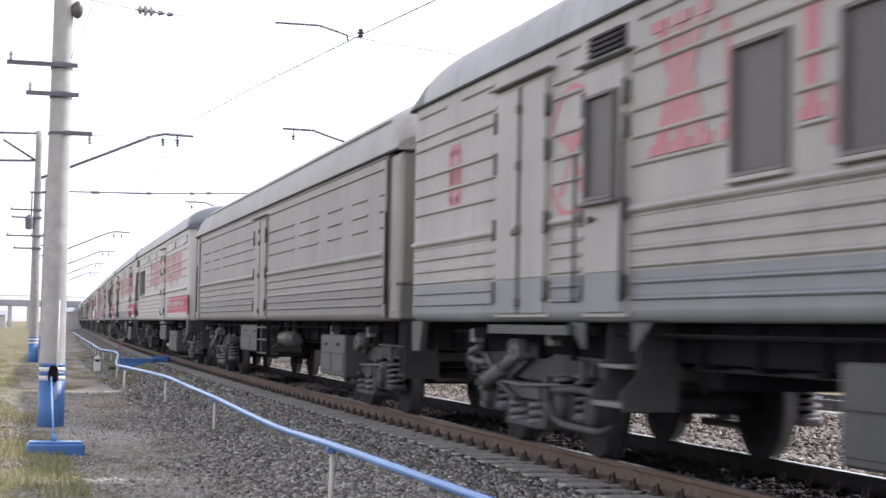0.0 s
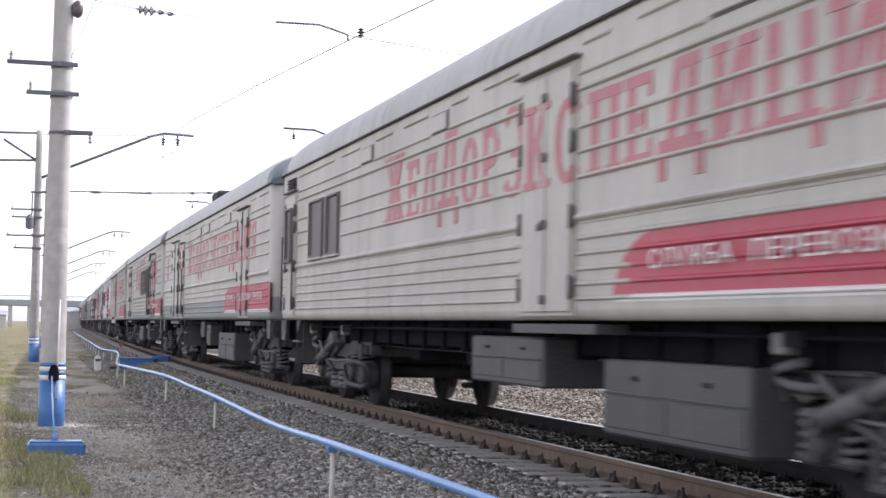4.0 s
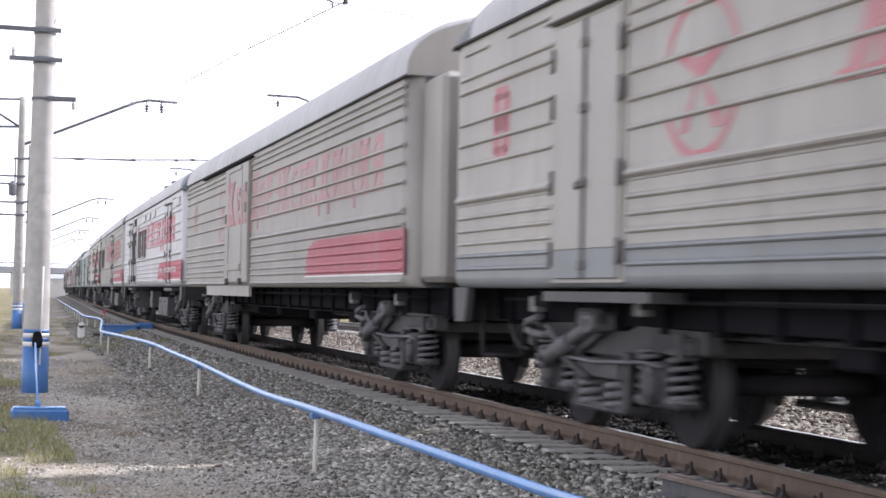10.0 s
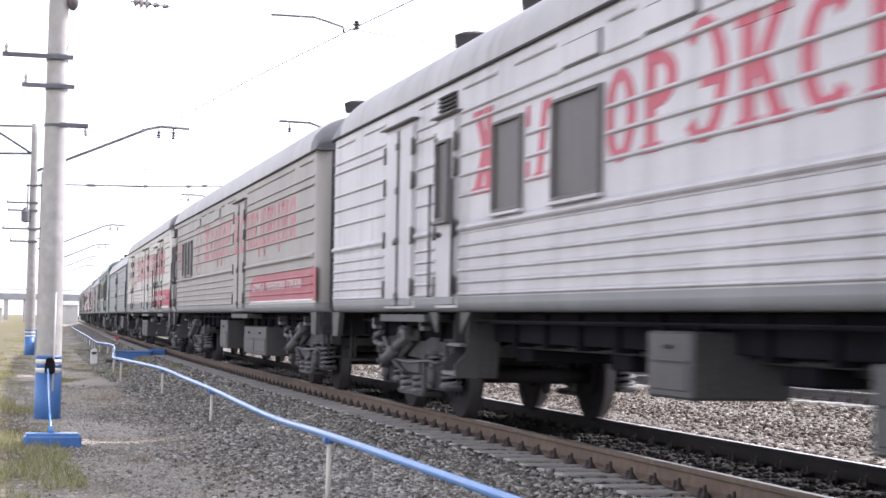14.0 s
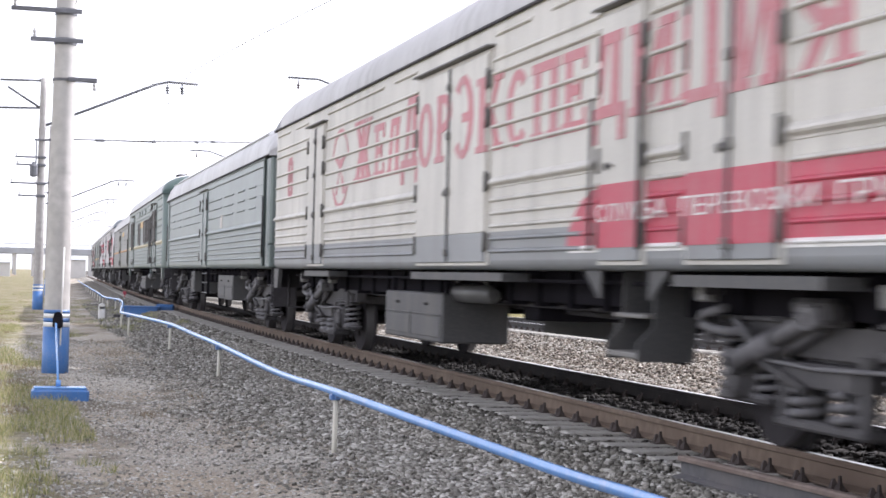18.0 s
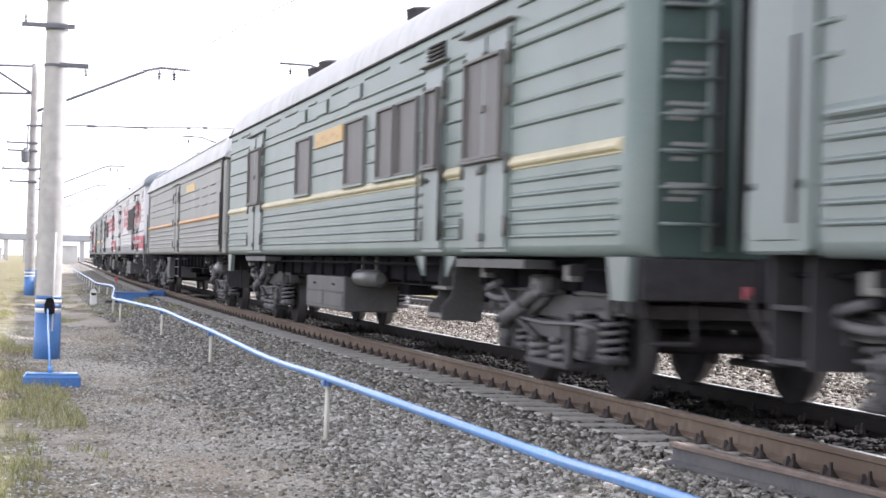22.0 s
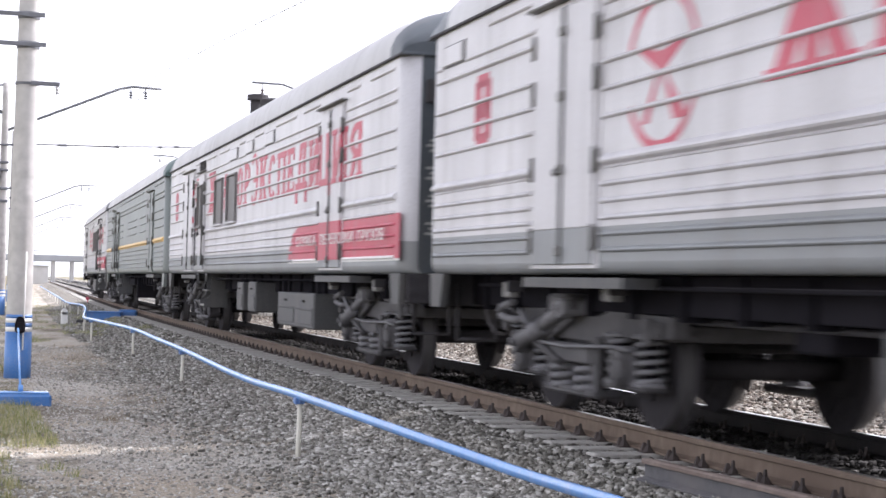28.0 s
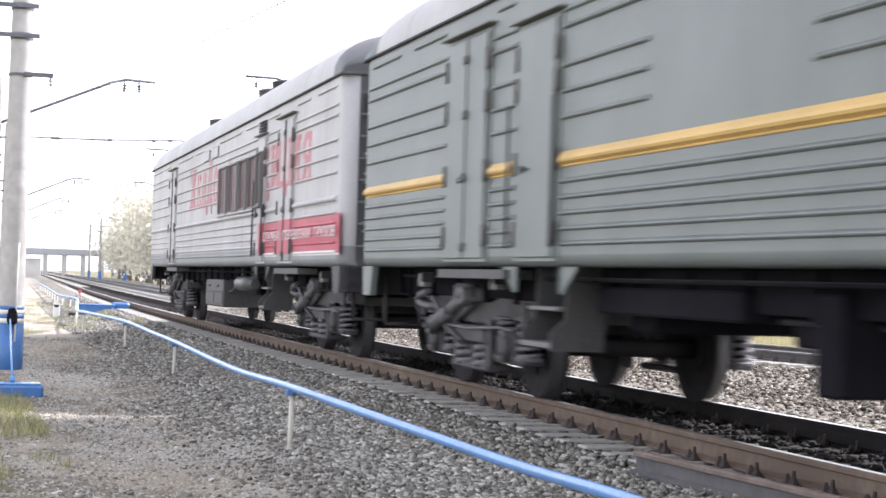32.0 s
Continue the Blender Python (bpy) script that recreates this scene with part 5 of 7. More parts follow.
def mail_car(spec):
    """A long ribbed mail and baggage car with an arched roof."""
    car = thing("railway_car", spec["label"], "railway car", "cars of the train")
    top, low = spec["paint"], spec.get("low", spec["paint"])
    band = spec.get("band", SILL)
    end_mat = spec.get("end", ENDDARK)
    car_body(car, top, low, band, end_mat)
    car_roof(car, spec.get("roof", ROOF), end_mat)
    flag = spec.get("flag")
    doors, services, windows = spec.get("doors", []), spec.get("services", []), spec.get("windows", [])
    dh = [(d[0] - 0.1, d[1] + 0.1) for d in doors] + [(d[0] - 0.1, d[1] + 0.1) for d in services]
    wh = [(w[0] - 0.1, w[1] + 0.1) for w in windows]
    car_windows[:] = [(w[0] - 0.1, w[1] + 0.1) for w in windows] + [(d[0] - 0.1, d[1] + 0.1) for d in services if not spec.get("blind")]
    lines = []
    lo_i = 1 if band > SILL + 0.05 else 0
    f_far = flag - 0.35 if flag else -1
    for i, z in enumerate(LOW):
        segs = runs(0.25, LEN - 0.25, dh)
        base = lo_i if z < band else 0
        lines.append((z, 0.036, 0.024, split(segs, (-1, f_far), 4 if i == 0 else 2, base) if flag and i < 4 else [(a, b, base) for a, b in segs]))
    segs = runs(0.2, LEN - 0.2, dh)
    stripe = spec.get("stripe")
    lines.append((2.045, 0.085 if stripe else 0.07, 0.036, [(a, b, 3 if stripe else 0) for a, b in segs]))
    lines.append((1.985, 0.022 if stripe else 0.014, 0.012 if stripe else 0.008, [(a, b, 3 if stripe else 0) for a, b in segs]))
    for z in UP:
        segs = runs(0.25, LEN - 0.25, dh + wh + spec.get("plain", []))
        lines.append((z, 0.036, 0.024, [(a, b, 0) for a, b in segs]))
    segs = runs(0.25, LEN - 0.25, dh)
    lines.append((3.085, 0.04, 0.026, [(a, b, 0) for a, b in segs]))
    vh = [(v[0] - 0.06, v[1] + 0.06) for v in spec.get("vents", [])] + dh
    lines.append((3.215, 0.036, 0.022, [(a, b, 0) for a, b in runs(0.25, LEN - 0.25, vh)]))
    short = [(c, d) for a, b in runs(0.3, LEN - 0.3, vh) for c, d in ((a + 0.12, min(b - 0.1, a + 1.3)), (a + 1.9, b - 0.1)) if d - c > 0.3]
    lines.append((3.452, 0.034, 0.022, [(a, b, 0) for a, b in short]))
    corrugation(car, lines, [top, low, spec.get("flag_paint", RED), stripe or top, WHITE])
    leaf = spec.get("leaf", top)
    for d in doors:
        f = (0.03, flag - 0.3, 1.372, 1.862) if flag and d[0] < flag else None
        door(car, d[0], d[1], leaf, low if band > SILL + 0.05 else None, band if band > SILL + 0.05 else 1.62, window=d[2] if len(d) > 2 else None, flag=f, flag_paint=spec.get("flag_paint", RED))
        bm = bmesh.new()
        slab(bm, d[0] - 0.6, d[1] + 0.25, 1.09, 1.17, 0.02, -0.25)
        part("footboard", bm, BOXGREY, car)
    for d in services:
        f = (0.03, flag - 0.3, 1.372, 1.862) if flag and d[0] < flag else None
        door(car, d[0], d[1], leaf, low if band > SILL + 0.05 else None, band if band > SILL + 0.05 else 1.62, z1=3.18, leaves=1, window=None if spec.get("blind") else (d[0] + 0.12, d[1] - 0.12, 2.14, 2.98), flag=f, flag_paint=spec.get("flag_paint", RED))
        if not spec.get("blind"):
            louver(car, d[0] + 0.05, d[1] - 0.05, 3.28, 3.46)
        a, b = d[0] + 0.2, d[1] - 0.02
        steps = part("steps", box(bmesh.new(), -1.5, -1.16, yy(a), yy(b), 0.54, 0.585, 0.008), JBOX, car, "worn grey metal steps below the door")
        part("step", box(bmesh.new(), -1.45, -1.14, yy(a), yy(b), 0.84, 0.875, 0.008), JBOX, steps)
        part("riser", box(bmesh.new(), -1.12, -1.09, yy(a), yy(b), 0.5, 1.2, 0.008), DARK, steps)
        for uu in (a, b):
            bm = bmesh.new()
            vs = [bm.verts.new((x, yy(uu) + dy, z)) for dy in (-0.012, 0.012) for x, z in ((-1.36, 1.2), (-1.0, 1.2), (-1.05, 0.52), (-1.5, 0.52), (-1.5, 0.66), (-1.38, 0.78))]
            bm.faces.new(vs[:6])
            bm.faces.new(vs[:5:-1])
            for k in range(6):
                bm.faces.new((vs[k], vs[6 + k], vs[6 + (k + 1) % 6], vs[(k + 1) % 6]))
            bmesh.ops.recalc_face_normals(bm, faces=bm.faces[:])
            part("side_plate", bm, BOXGREY, steps)
        for uu, k in ((d[0] - 0.09, -1), (d[1] + 0.09, 1)):
            part("handrail", tube(bmesh.new(), (-HALF - 0.08, yy(uu), 1.35), (-HALF - 0.08, yy(uu), 2.55), 0.016, seg=7), BOXGREY, car)
            uu -= 0.04 * k
            part("corner_bracket", outline_slab(bmesh.new(), [(uu, SILL), (uu + k * 0.45, SILL), (uu + k * 0.1, 0.98), (uu, 0.98)], -0.03), spec.get("bracket", BOXGREY), car)
    for w in windows:
        add_window(car, w[0], w[1], bars=3 if spec.get("barred") else 0, mat=spec.get("window_frame", DULLFRAME), pane=REDPANE if spec.get("barred") else None, sill=top)
    for v in spec.get("vents", []):
        bm = bmesh.new()
        slab(bm, v[0], v[1], 3.205, 3.42, 0.01, 0, 1)
        slab(bm, v[0] + 0.035, v[1] - 0.022, 3.222, 3.405, 0.03, 0, 0, 0.008)
        part("vent_hatch", bm, [top, BOXGREY], car)
    holes = [(d[0], d[1]) for d in doors + services]
    if flag:
        flag_band(car, flag, [(h[0] - 0.06, h[1] + 0.06) for h in holes], spec.get("slogan", True), spec.get("flag_paint", RED))
    if spec.get("marks"):
        lettering(car, spec["marks"][0], spec["marks"][1], sorted([(h[0], h[1]) for h in holes] + wh), spec.get("mark_paint", PALERED), *spec.get("mark_z", (2.34, 3.02)))
    if spec.get("emblem"):
        emblem(car, spec["emblem"], spec.get("mark_paint", PALERED), holes)
    if spec.get("figure"):
        end_mark(car, spec["figure"], spec.get("mark_paint", PALERED))
    if spec.get("sign"):
        a, b, z0, z1 = spec["sign"]
        bm = bmesh.new()
        slab(bm, a, b, z0, z1, 0.03, 0, 0, 0.006)
        board = part("route_sign", bm, YELLOW, car, "yellow sign board with worn orange writing")
        for k in range(5):
            ua = b - 0.12 - k * (b - a - 0.2) / 5
            part("worn_writing", slab(bmesh.new(), ua - (b - a) * (0.1 + 0.03 * (k % 2)), ua, z0 + 0.05 + 0.06 * (k % 2), z0 + 0.1 + 0.06 * (k % 2), 0.033), ORANGE, board)
    for r in spec.get("roof_vents", []):
        roof_vent(car, *r)
    running_gear(car, spec)
    for end in (-1, 1):
        rungs(car, end, spec.get("rung", ENDGREY), spec.get("bare_end", False))
    return car


def fridge_car(spec):
    """A smooth-topped insulated baggage car with one side door and short ribs."""
    car = thing("railway_car", spec["label"], "railway car", "cars of the train")
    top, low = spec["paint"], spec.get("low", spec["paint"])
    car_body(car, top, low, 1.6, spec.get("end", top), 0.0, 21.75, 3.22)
    car_roof(car, spec.get("roof", ROOF), spec.get("roof", ROOF), -0.57, 22.62, 3.22, spec.get("rise", 0.81), full=0.66)
    for a, b in ((-0.55, -0.005), (21.756, 22.6)):
        vest = part("end_vestibule", box(bmesh.new(), -1.53, 1.53, yy(a), yy(b), 1.62, 3.2, 0.04), spec.get("vestibule", top), car)
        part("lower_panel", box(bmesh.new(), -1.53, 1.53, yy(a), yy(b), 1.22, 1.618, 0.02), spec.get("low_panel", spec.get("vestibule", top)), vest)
        part("vestibule_door", box(bmesh.new(), -1.54, -1.4, yy(a + 0.14), yy(b - 0.14), 1.3, 3.05, 0.01), spec.get("vestibule", top), vest)
        part("handrail", tube(bmesh.new(), (-1.6, yy(b - 0.06 if a < 0 else a + 0.06), 1.4), (-1.6, yy(b - 0.06 if a < 0 else a + 0.06), 2.5), 0.016, seg=6), GRIME, vest)
        for z in (0.55, 0.88):
            part("end_step", box(bmesh.new(), -1.42, -1.1, yy(a + 0.16), yy(b - 0.16), z, z + 0.035, 0.006), GRIME, vest)
        for uu in (a + 0.16, b - 0.16):
            part("step_plate", box(bmesh.new(), -1.42, -1.0, yy(uu) - 0.02, yy(uu) + 0.02, 0.53, 1.24), GRIME, vest)
    d0, d1 = spec.get("door", (10.25, 11.7))
    lines = []
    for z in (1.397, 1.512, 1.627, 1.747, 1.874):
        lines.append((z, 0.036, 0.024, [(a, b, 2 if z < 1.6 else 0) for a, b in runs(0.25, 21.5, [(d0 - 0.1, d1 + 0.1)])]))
    stripe = spec.get("stripe")
    lines.append((2.02, 0.075, 0.034, [(a, b, 1 if stripe else 0) for a, b in runs(0.2, 21.5, [(d0 - 0.1, d1 + 0.1)])]))
    lines.append((1.958, 0.014, 0.008, [(a, b, 0) for a, b in runs(0.2, 21.5, [(d0 - 0.1, d1 + 0.1)])]))
    lines.append((3.052, 0.03, 0.022, [(0.2, 21.6, 0)]))
    lines.append((3.175, 0.02, 0.014, [(0.1, 21.7, 0)]))
    short = [(0.2, 0.5), (1.28, 2.3), (3.05, 4.15), (4.95, 6.67), (7.2, d0 - 0.1), (d1 + 0.15, 16.82), (17.55, 18.8), (19.55, 20.68), (21.36, 21.62)]
    for z in (2.345, 2.54, 2.74):
        lines.append((z, 0.032, 0.022, [(a, b, 0) for a, b in short]))
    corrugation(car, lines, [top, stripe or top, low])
    door(car, d0, d1, spec.get("leaf", top), None, z1=3.0)
    for a in (0.08, 21.62):
        part("corner_post", slab(bmesh.new(), a, a + 0.09, 1.24, 3.15, 0.03, 0, 0, 0.01), top, car)
    if spec.get("sign"):
        a, b, z0, z1 = spec["sign"]
        bm = bmesh.new()
        slab(bm, a, b, z0, z1, 0.006)
        part("route_sign", bm, YELLOW, car, "plain yellow painted board")
    if spec.get("plate"):
        a, b, z0, z1 = spec["plate"]
        bm = bmesh.new()
        slab(bm, a, b, z0, z1, 0.012, 0, 0, 0.004)
        part("data_plate", bm, BEIGE, car)
    for side in (-1, 1):
        part("roof_seam", tube(bmesh.new(), (side * 1.46, yy(0.4), 3.655), (side * 1.46, yy(21.4), 3.655), 0.014, seg=6), spec.get("roof", ROOF), car)
    for a, b, z0, z1 in spec.get("marks", ()):
        part("stencil_note", slab(bmesh.new(), a, b, z0, z1, 0.004), NOTE2, car, "worn pale stencilled note")
    # ladder below the door
    steps = None
    for z in (0.6, 0.84, 1.06):
        ob = part("step" if steps else "steps", box(bmesh.new(), -1.52, -1.3, yy(d0 + 0.1), yy(d1 - 0.1), z, z + 0.03, 0.006), BOXGREY, steps or car)
        steps = steps or ob
    for uu in (d0 + 0.1, d1 - 0.1):
        part("side_plate", box(bmesh.new(), -1.52, -1.46, yy(uu) - 0.03, yy(uu) + 0.03, 0.58, 1.2), DARK, steps)
    for r in spec.get("roof_vents", []):
        roof_vent(car, *r)
    running_gear(car, spec)
    return car


def box_car(spec):
    """A ribbed boxcar with a sliding door."""
    car = thing("railway_car", spec["label"], "railway car", "cars of the train")
    top = spec["paint"]
    car_body(car, top, top, SILL, ENDDARK, 0.85, LEN, 3.55)
    car_roof(car, ROOF, top, 0.83, LEN, 3.55, 0.76, hood=False)
    bm = bmesh.new()
    box(bm, -1.38, 1.38, yy(-0.1), yy(0.846), 1.26, 3.5, 0.06)
    part("end_vestibule", bm, top, car)
    d0, d1 = 12.85, 15.95
    lines = []
    for z in (1.27, 1.41, 1.512, 1.635, 1.755, 1.9, 2.05, 2.378, 2.592, 2.794, 3.09, 3.25, 3.35, 3.45):
        segs = runs(0.95, LEN - 0.12, [(d0 - 0.08, d1 + 0.08)])
        wide = z == 2.05
        lines.append((z, 0.06 if wide else 0.04, 0.034 if wide else 0.027, split(segs, (0, 6.9), 1, 0) if 1.38 < z < 1.85 else [(a, b, 0) for a, b in segs]))
    corrugation(car, lines, [top, FADEDRED])
    sd = part("sliding_door", slab(bmesh.new(), d0, d1, 1.28, 3.44, 0.07, 0, 0, 0.012), top, car)
    for z0, z1, out in ((1.5, 1.62, 0.095), (3.34, 3.43, 0.09)):
        part("door_rail", slab(bmesh.new(), 13.68, 15.3, z0, z1, out, 0.06, 0, 0.01), top, sd)
    for uu in (13.56, 15.33):
        part("door_groove", slab(bmesh.new(), uu, uu + 0.075, 1.4, 3.42, 0.074), HINGEM, sd, "dark grubby groove of the sliding door")
        part("roller_bracket", slab(bmesh.new(), uu - 0.06, uu + 0.14, 1.24, 1.36, 0.12, 0.05, 0, 0.015), BOXGREY, sd)
    for uu, z in ((13.05, 2.62), (13.05, 2.98), (15.75, 2.5)):
        part("door_latch", slab(bmesh.new(), uu - 0.06, uu + 0.06, z - 0.09, z + 0.09, 0.09, 0.06, 0, 0.01), HINGEM, sd)
    bm = bmesh.new()
    slab(bm, d0 - 0.3, d1 + 3.9, 3.47, 3.505, 0.07, 0, 0, 0.008)
    part("door_track", bm, DARK, car)
    bm = bmesh.new()
    slab(bm, d0 - 0.1, 19.0, 1.03, 1.22, 0.03, -0.02)
    part("door_skirt", bm, top, car)
    flag_band(car, 7.2, [(-1, 0.9)], False, FADEDRED)
    car_windows[:] = []
    lettering(car, 15.6, 1.0, [(d0, d1)], FAINTRED, door_out=0.078)
    emblem(car, 16.9, FAINTRED)
    end_mark(car, 21.4, FAINTRED)
    running_gear(car, spec)
    return car


B1 = [(5.3, 8.25, 0.4, 0.91), (10.8, 11.65, 0.58, 1.06)]
SPECS = [
    (mail_car, dict(label="tan-grey ribbed mail car with faded red painted marks and windows", drive=True, paint=TAN, low=BAND, band=1.58, doors=[(18.35, 19.85), (3.1, 4.6)],
                    services=[(16.45, 17.35)], windows=[(13.7, 14.5), (12.1, 13.0), (9.8, 10.7)], marks=(16.0, 1.3), mark_z=(2.39, 3.2), figure=21.3, emblem=17.75, boxes=[(10.4, 13.3, 0.38, 0.98)],
                    leaf=TAN)),
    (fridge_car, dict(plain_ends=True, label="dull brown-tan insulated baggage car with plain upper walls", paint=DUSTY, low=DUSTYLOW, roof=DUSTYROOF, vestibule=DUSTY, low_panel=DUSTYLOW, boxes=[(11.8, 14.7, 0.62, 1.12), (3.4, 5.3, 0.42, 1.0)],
                      tanks=[(8.95, 10.2, 0.9, 0.13)])),
    (mail_car, dict(label="beige ribbed mail car with a red band and faded red marks", drive=True, bare_end=True, end=ENDGREY, paint=BEIGE, low=BOXGREY, flag=7.1, doors=[(8.1, 9.5)], windows=[(19.5, 20.6), (18.3, 19.2)],
                    vents=[(0.5, 1.45), (4.4, 5.3), (12.3, 13.0), (16.1, 16.8)], marks=(15.4, 1.2), services=[(21.9, 22.7)], roof_vents=[(14.2, "drum"), (15.6, "drum"), (17.0, "fan")],
                    boxes=[(4.9, 7.7, 0.31, 0.9), (9.3, 11.7, 0.6, 1.05)])),
    (mail_car, dict(label="beige ribbed mail car with wide red band and red marks", end=ENDGREY, rung=STEEL, paint=BEIGE, low=BAND, band=1.60, flag=7.05, doors=[(18.3, 20.0), (3.1, 4.55)],
                    services=[(16.6, 17.45)], blind=True, marks=(15.6, 1.7), emblem=17.2, figure=21.8, vents=[(10.3, 11.4), (6.1, 7.2), (12.2, 13.2)], roof_vents=[(19.1, "unit"), (4.5, "drum")],
                    boxes=[(10.95, 11.7, 0.6, 1.08), (6.2, 9.1, 0.35, 0.92), (12.43, 13.16, 0.78, 1.16)])),
    (mail_car, dict(label="tan ribbed mail car with dark windows and a dull red band", flag_paint=FADEDRED, paint=TAN, low=BAND, band=1.50, flag=7.2, doors=[(18.7, 20.2), (3.1, 4.55)], services=[(5.6, 6.35)],
                    windows=[(9.85, 10.95), (8.1, 8.95), (6.75, 7.55)], vents=[(13.6, 14.6), (12.5, 13.3), (9.8, 10.7), (11.3, 12.2)], marks=(15.4, 1.5), emblem=17.3, figure=21.6,
                    roof_vents=[(20.3, "tall"), (18.5, "tall")], boxes=[(11.9, 14.2, 0.45, 0.95), (8.0, 8.7, 0.5, 1.0)], tanks=[(10.1, 11.75, 0.95, 0.1)])),
    (box_car, dict(plain_ends=True, label="grey-beige ribbed boxcar with a sliding door and faded red marks", paint=SAND, boxes=[])),
    (mail_car, dict(label="bright silver ribbed mail car with a red band and red marks", paint=SILVER, low=BAND, band=1.345, flag=7.25, doors=[(18.5, 19.85), (3.05, 4.5)], services=[(16.65, 17.4)],
                    windows=[(14.4, 15.3), (12.3, 13.5)], vents=[(12.35, 13.3), (10.4, 11.4), (8.5, 9.45), (0.7, 1.6)], marks=(16.1, 1.5), mark_paint=RED, end=ENDGREY, rung=STEEL,
                    roof_vents=[(21.7, "tall"), (18.7, "tall"), (22.4, "fan")], boxes=B1)),
    (mail_car, dict(label="dusty tan ribbed mail car with a dull red band", flag_paint=FADEDRED, paint=SAND, low=BAND, band=1.345, flag=7.4, doors=[(8.05, 9.6)], services=[(22.3, 23.1)], windows=[(19.65, 20.5), (18.15, 19.0)], figure=21.3, emblem=16.7,
                    vents=[(12.3, 13.3), (16.3, 17.15)], marks=(15.5, 1.4), roof_vents=[(15.0, "drum"), (4.9, "tall"), (5.8, "fan")], boxes=[(6.0, 9.0, 0.42, 0.94), (11.75, 13.05, 0.45, 1.04)])),
    (mail_car, dict(label="beige ribbed mail car with several doors and a red band", paint=CREAM, low=BAND, band=1.56, flag=7.05, doors=[(18.5, 19.75), (9.55, 12.45), (2.95, 4.4)], services=[(5.3, 6.2)], blind=True,
                    marks=(16.3, 1.5), emblem=17.3, figure=21.5, boxes=[(11.8, 14.7, 0.39, 0.94)], tanks=[(10.5, 12.1, 0.95, 0.1)])),
    (fridge_car, dict(plain_ends=True, label="pale green insulated baggage car with plain upper walls", paint=PALEGREEN, plate=(7.0, 7.4, 2.08, 2.36), boxes=[(5.9, 8.75, 0.52, 1.05), (14.6, 15.5, 0.58, 1.13)],
                      roof=ROOFLIGHT, roof_vents=[(6.5, "drum", 0.1), (12.3, "drum", 0.1), (16.8, "drum", 0.1), (20.9, "drum", 0.1)], bracket=PALEGREEN)),
    (mail_car, dict(label="green ribbed passenger mail car with straw stripe and dark windows", paint=GREEN, doors=[(18.6, 20.2, (18.7, 20.1, 2.12, 3.1)), (3.2, 4.7, (3.3, 4.6, 2.12, 3.1))],
                    services=[(5.6, 6.4)], windows=[(13.7, 15.0), (9.7, 11.0), (8.0, 8.95), (6.8, 7.85)], stripe=STRAW, sign=(11.2, 13.3, 2.75, 2.98), end=ENDGREEN, rung=PALEGREEN,
                    vents=[(14.2, 14.9), (12.4, 13.2), (10.0, 10.8), (18.5, 19.3)], roof_vents=[(21.8, "tall"), (20.6, "tall"), (13.2, "tall")], boxes=[(11.6, 14.6, 0.42, 0.9)],
                    tanks=[(10.2, 11.5, 0.9, 0.115)], roof=ROOFLIGHT, bracket=PALEGREEN, leaf=PALEGREEN)),
    (fridge_car, dict(plain_ends=True, label="olive-grey insulated baggage car with an orange stripe", paint=OLIVE, stripe=ORANGE, sign=(6.0, 8.4, 2.76, 2.95), marks=[(6.05, 6.45, 2.6, 2.66), (6.1, 6.4, 2.5, 2.56), (6.05, 6.45, 2.3, 2.37)], boxes=[(14.65, 15.45, 0.53, 1.12)],
                      tanks=[(2.0, 3.2, 0.9, 0.13)], roof=ROOFLIGHT, roof_vents=[(20.0, "drum", -0.05)])),
    (mail_car, dict(label="silver ribbed mail car with barred windows and a red band", barred=True, paint=SILVER, low=BAND, band=1.55, flag=7.2, doors=[(18.6, 20.0), (3.2, 4.4)], services=[(5.9, 6.6)],
                    windows=[(10.1, 11.2), (8.9, 9.9), (7.9, 8.7), (6.8, 7.7)], marks=(15.8, 1.4), mark_paint=RED, figure=21.4, emblem=17.4, end=ENDGREY, rung=DULL,
                    vents=[(22.2, 22.9), (13.2, 14.2), (11.6, 12.5), (0.9, 1.7)], roof_vents=[(10.0, "drum"), (14.0, "fan")], boxes=[(11.6, 14.6, 0.39, 0.9)], tanks=[(10.15, 11.4, 0.93, 0.1)],
                    roof=ROOFLIGHT)),
    (mail_car, dict(label="silver ribbed mail car with bright red marks and red band", drive=True, bare_end=True, paint=SILVER, low=BAND, band=1.55, flag=6.9, doors=[(18.5, 20.15), (3.1, 4.5)], services=[(16.7, 17.6)],
                    windows=[(14.1, 15.15), (12.35, 13.5)], marks=(16.2, 1.4), mark_paint=RED, emblem=18.0, figure=21.6, end=ENDSLATE, rung=ENDGREY, vents=[(12.3, 13.2), (10.5, 11.3), (8.4, 9.3)],
                    roof_vents=[(20.3, "stack"), (18.2, "tall"), (21.9, "fan")], boxes=[(5.57, 8.5, 0.42, 0.92), (10.8, 11.6, 0.55, 1.06), (12.25, 12.92, 0.55, 1.05)])),
    (mail_car, dict(label="grey-green ribbed baggage car with a straw stripe", paint=GREYGREEN, stripe=AMBER, doors=[(18.5, 19.75), (3.15, 4.55)], services=[(16.65, 17.6)], end=ENDGREEN, rung=PALEGREEN,
                    plain=[(5.0, 5.8), (7.6, 9.0), (12.4, 14.8)], roof_vents=[(20.7, "fan")], blind=True, dark_boxes=[(14.0, 16.6, 0.84, 1.05), (12.67, 13.0, 0.44, 1.05)], bracket=GREYGREEN)),
    (mail_car, dict(label="silver ribbed mail car at the tail with dark red-barred windows", barred=True, paint=DULL, low=BAND, band=1.45, flag=6.4, doors=[(17.9, 19.0), (3.3, 4.4)], services=[(5.7, 6.4)],
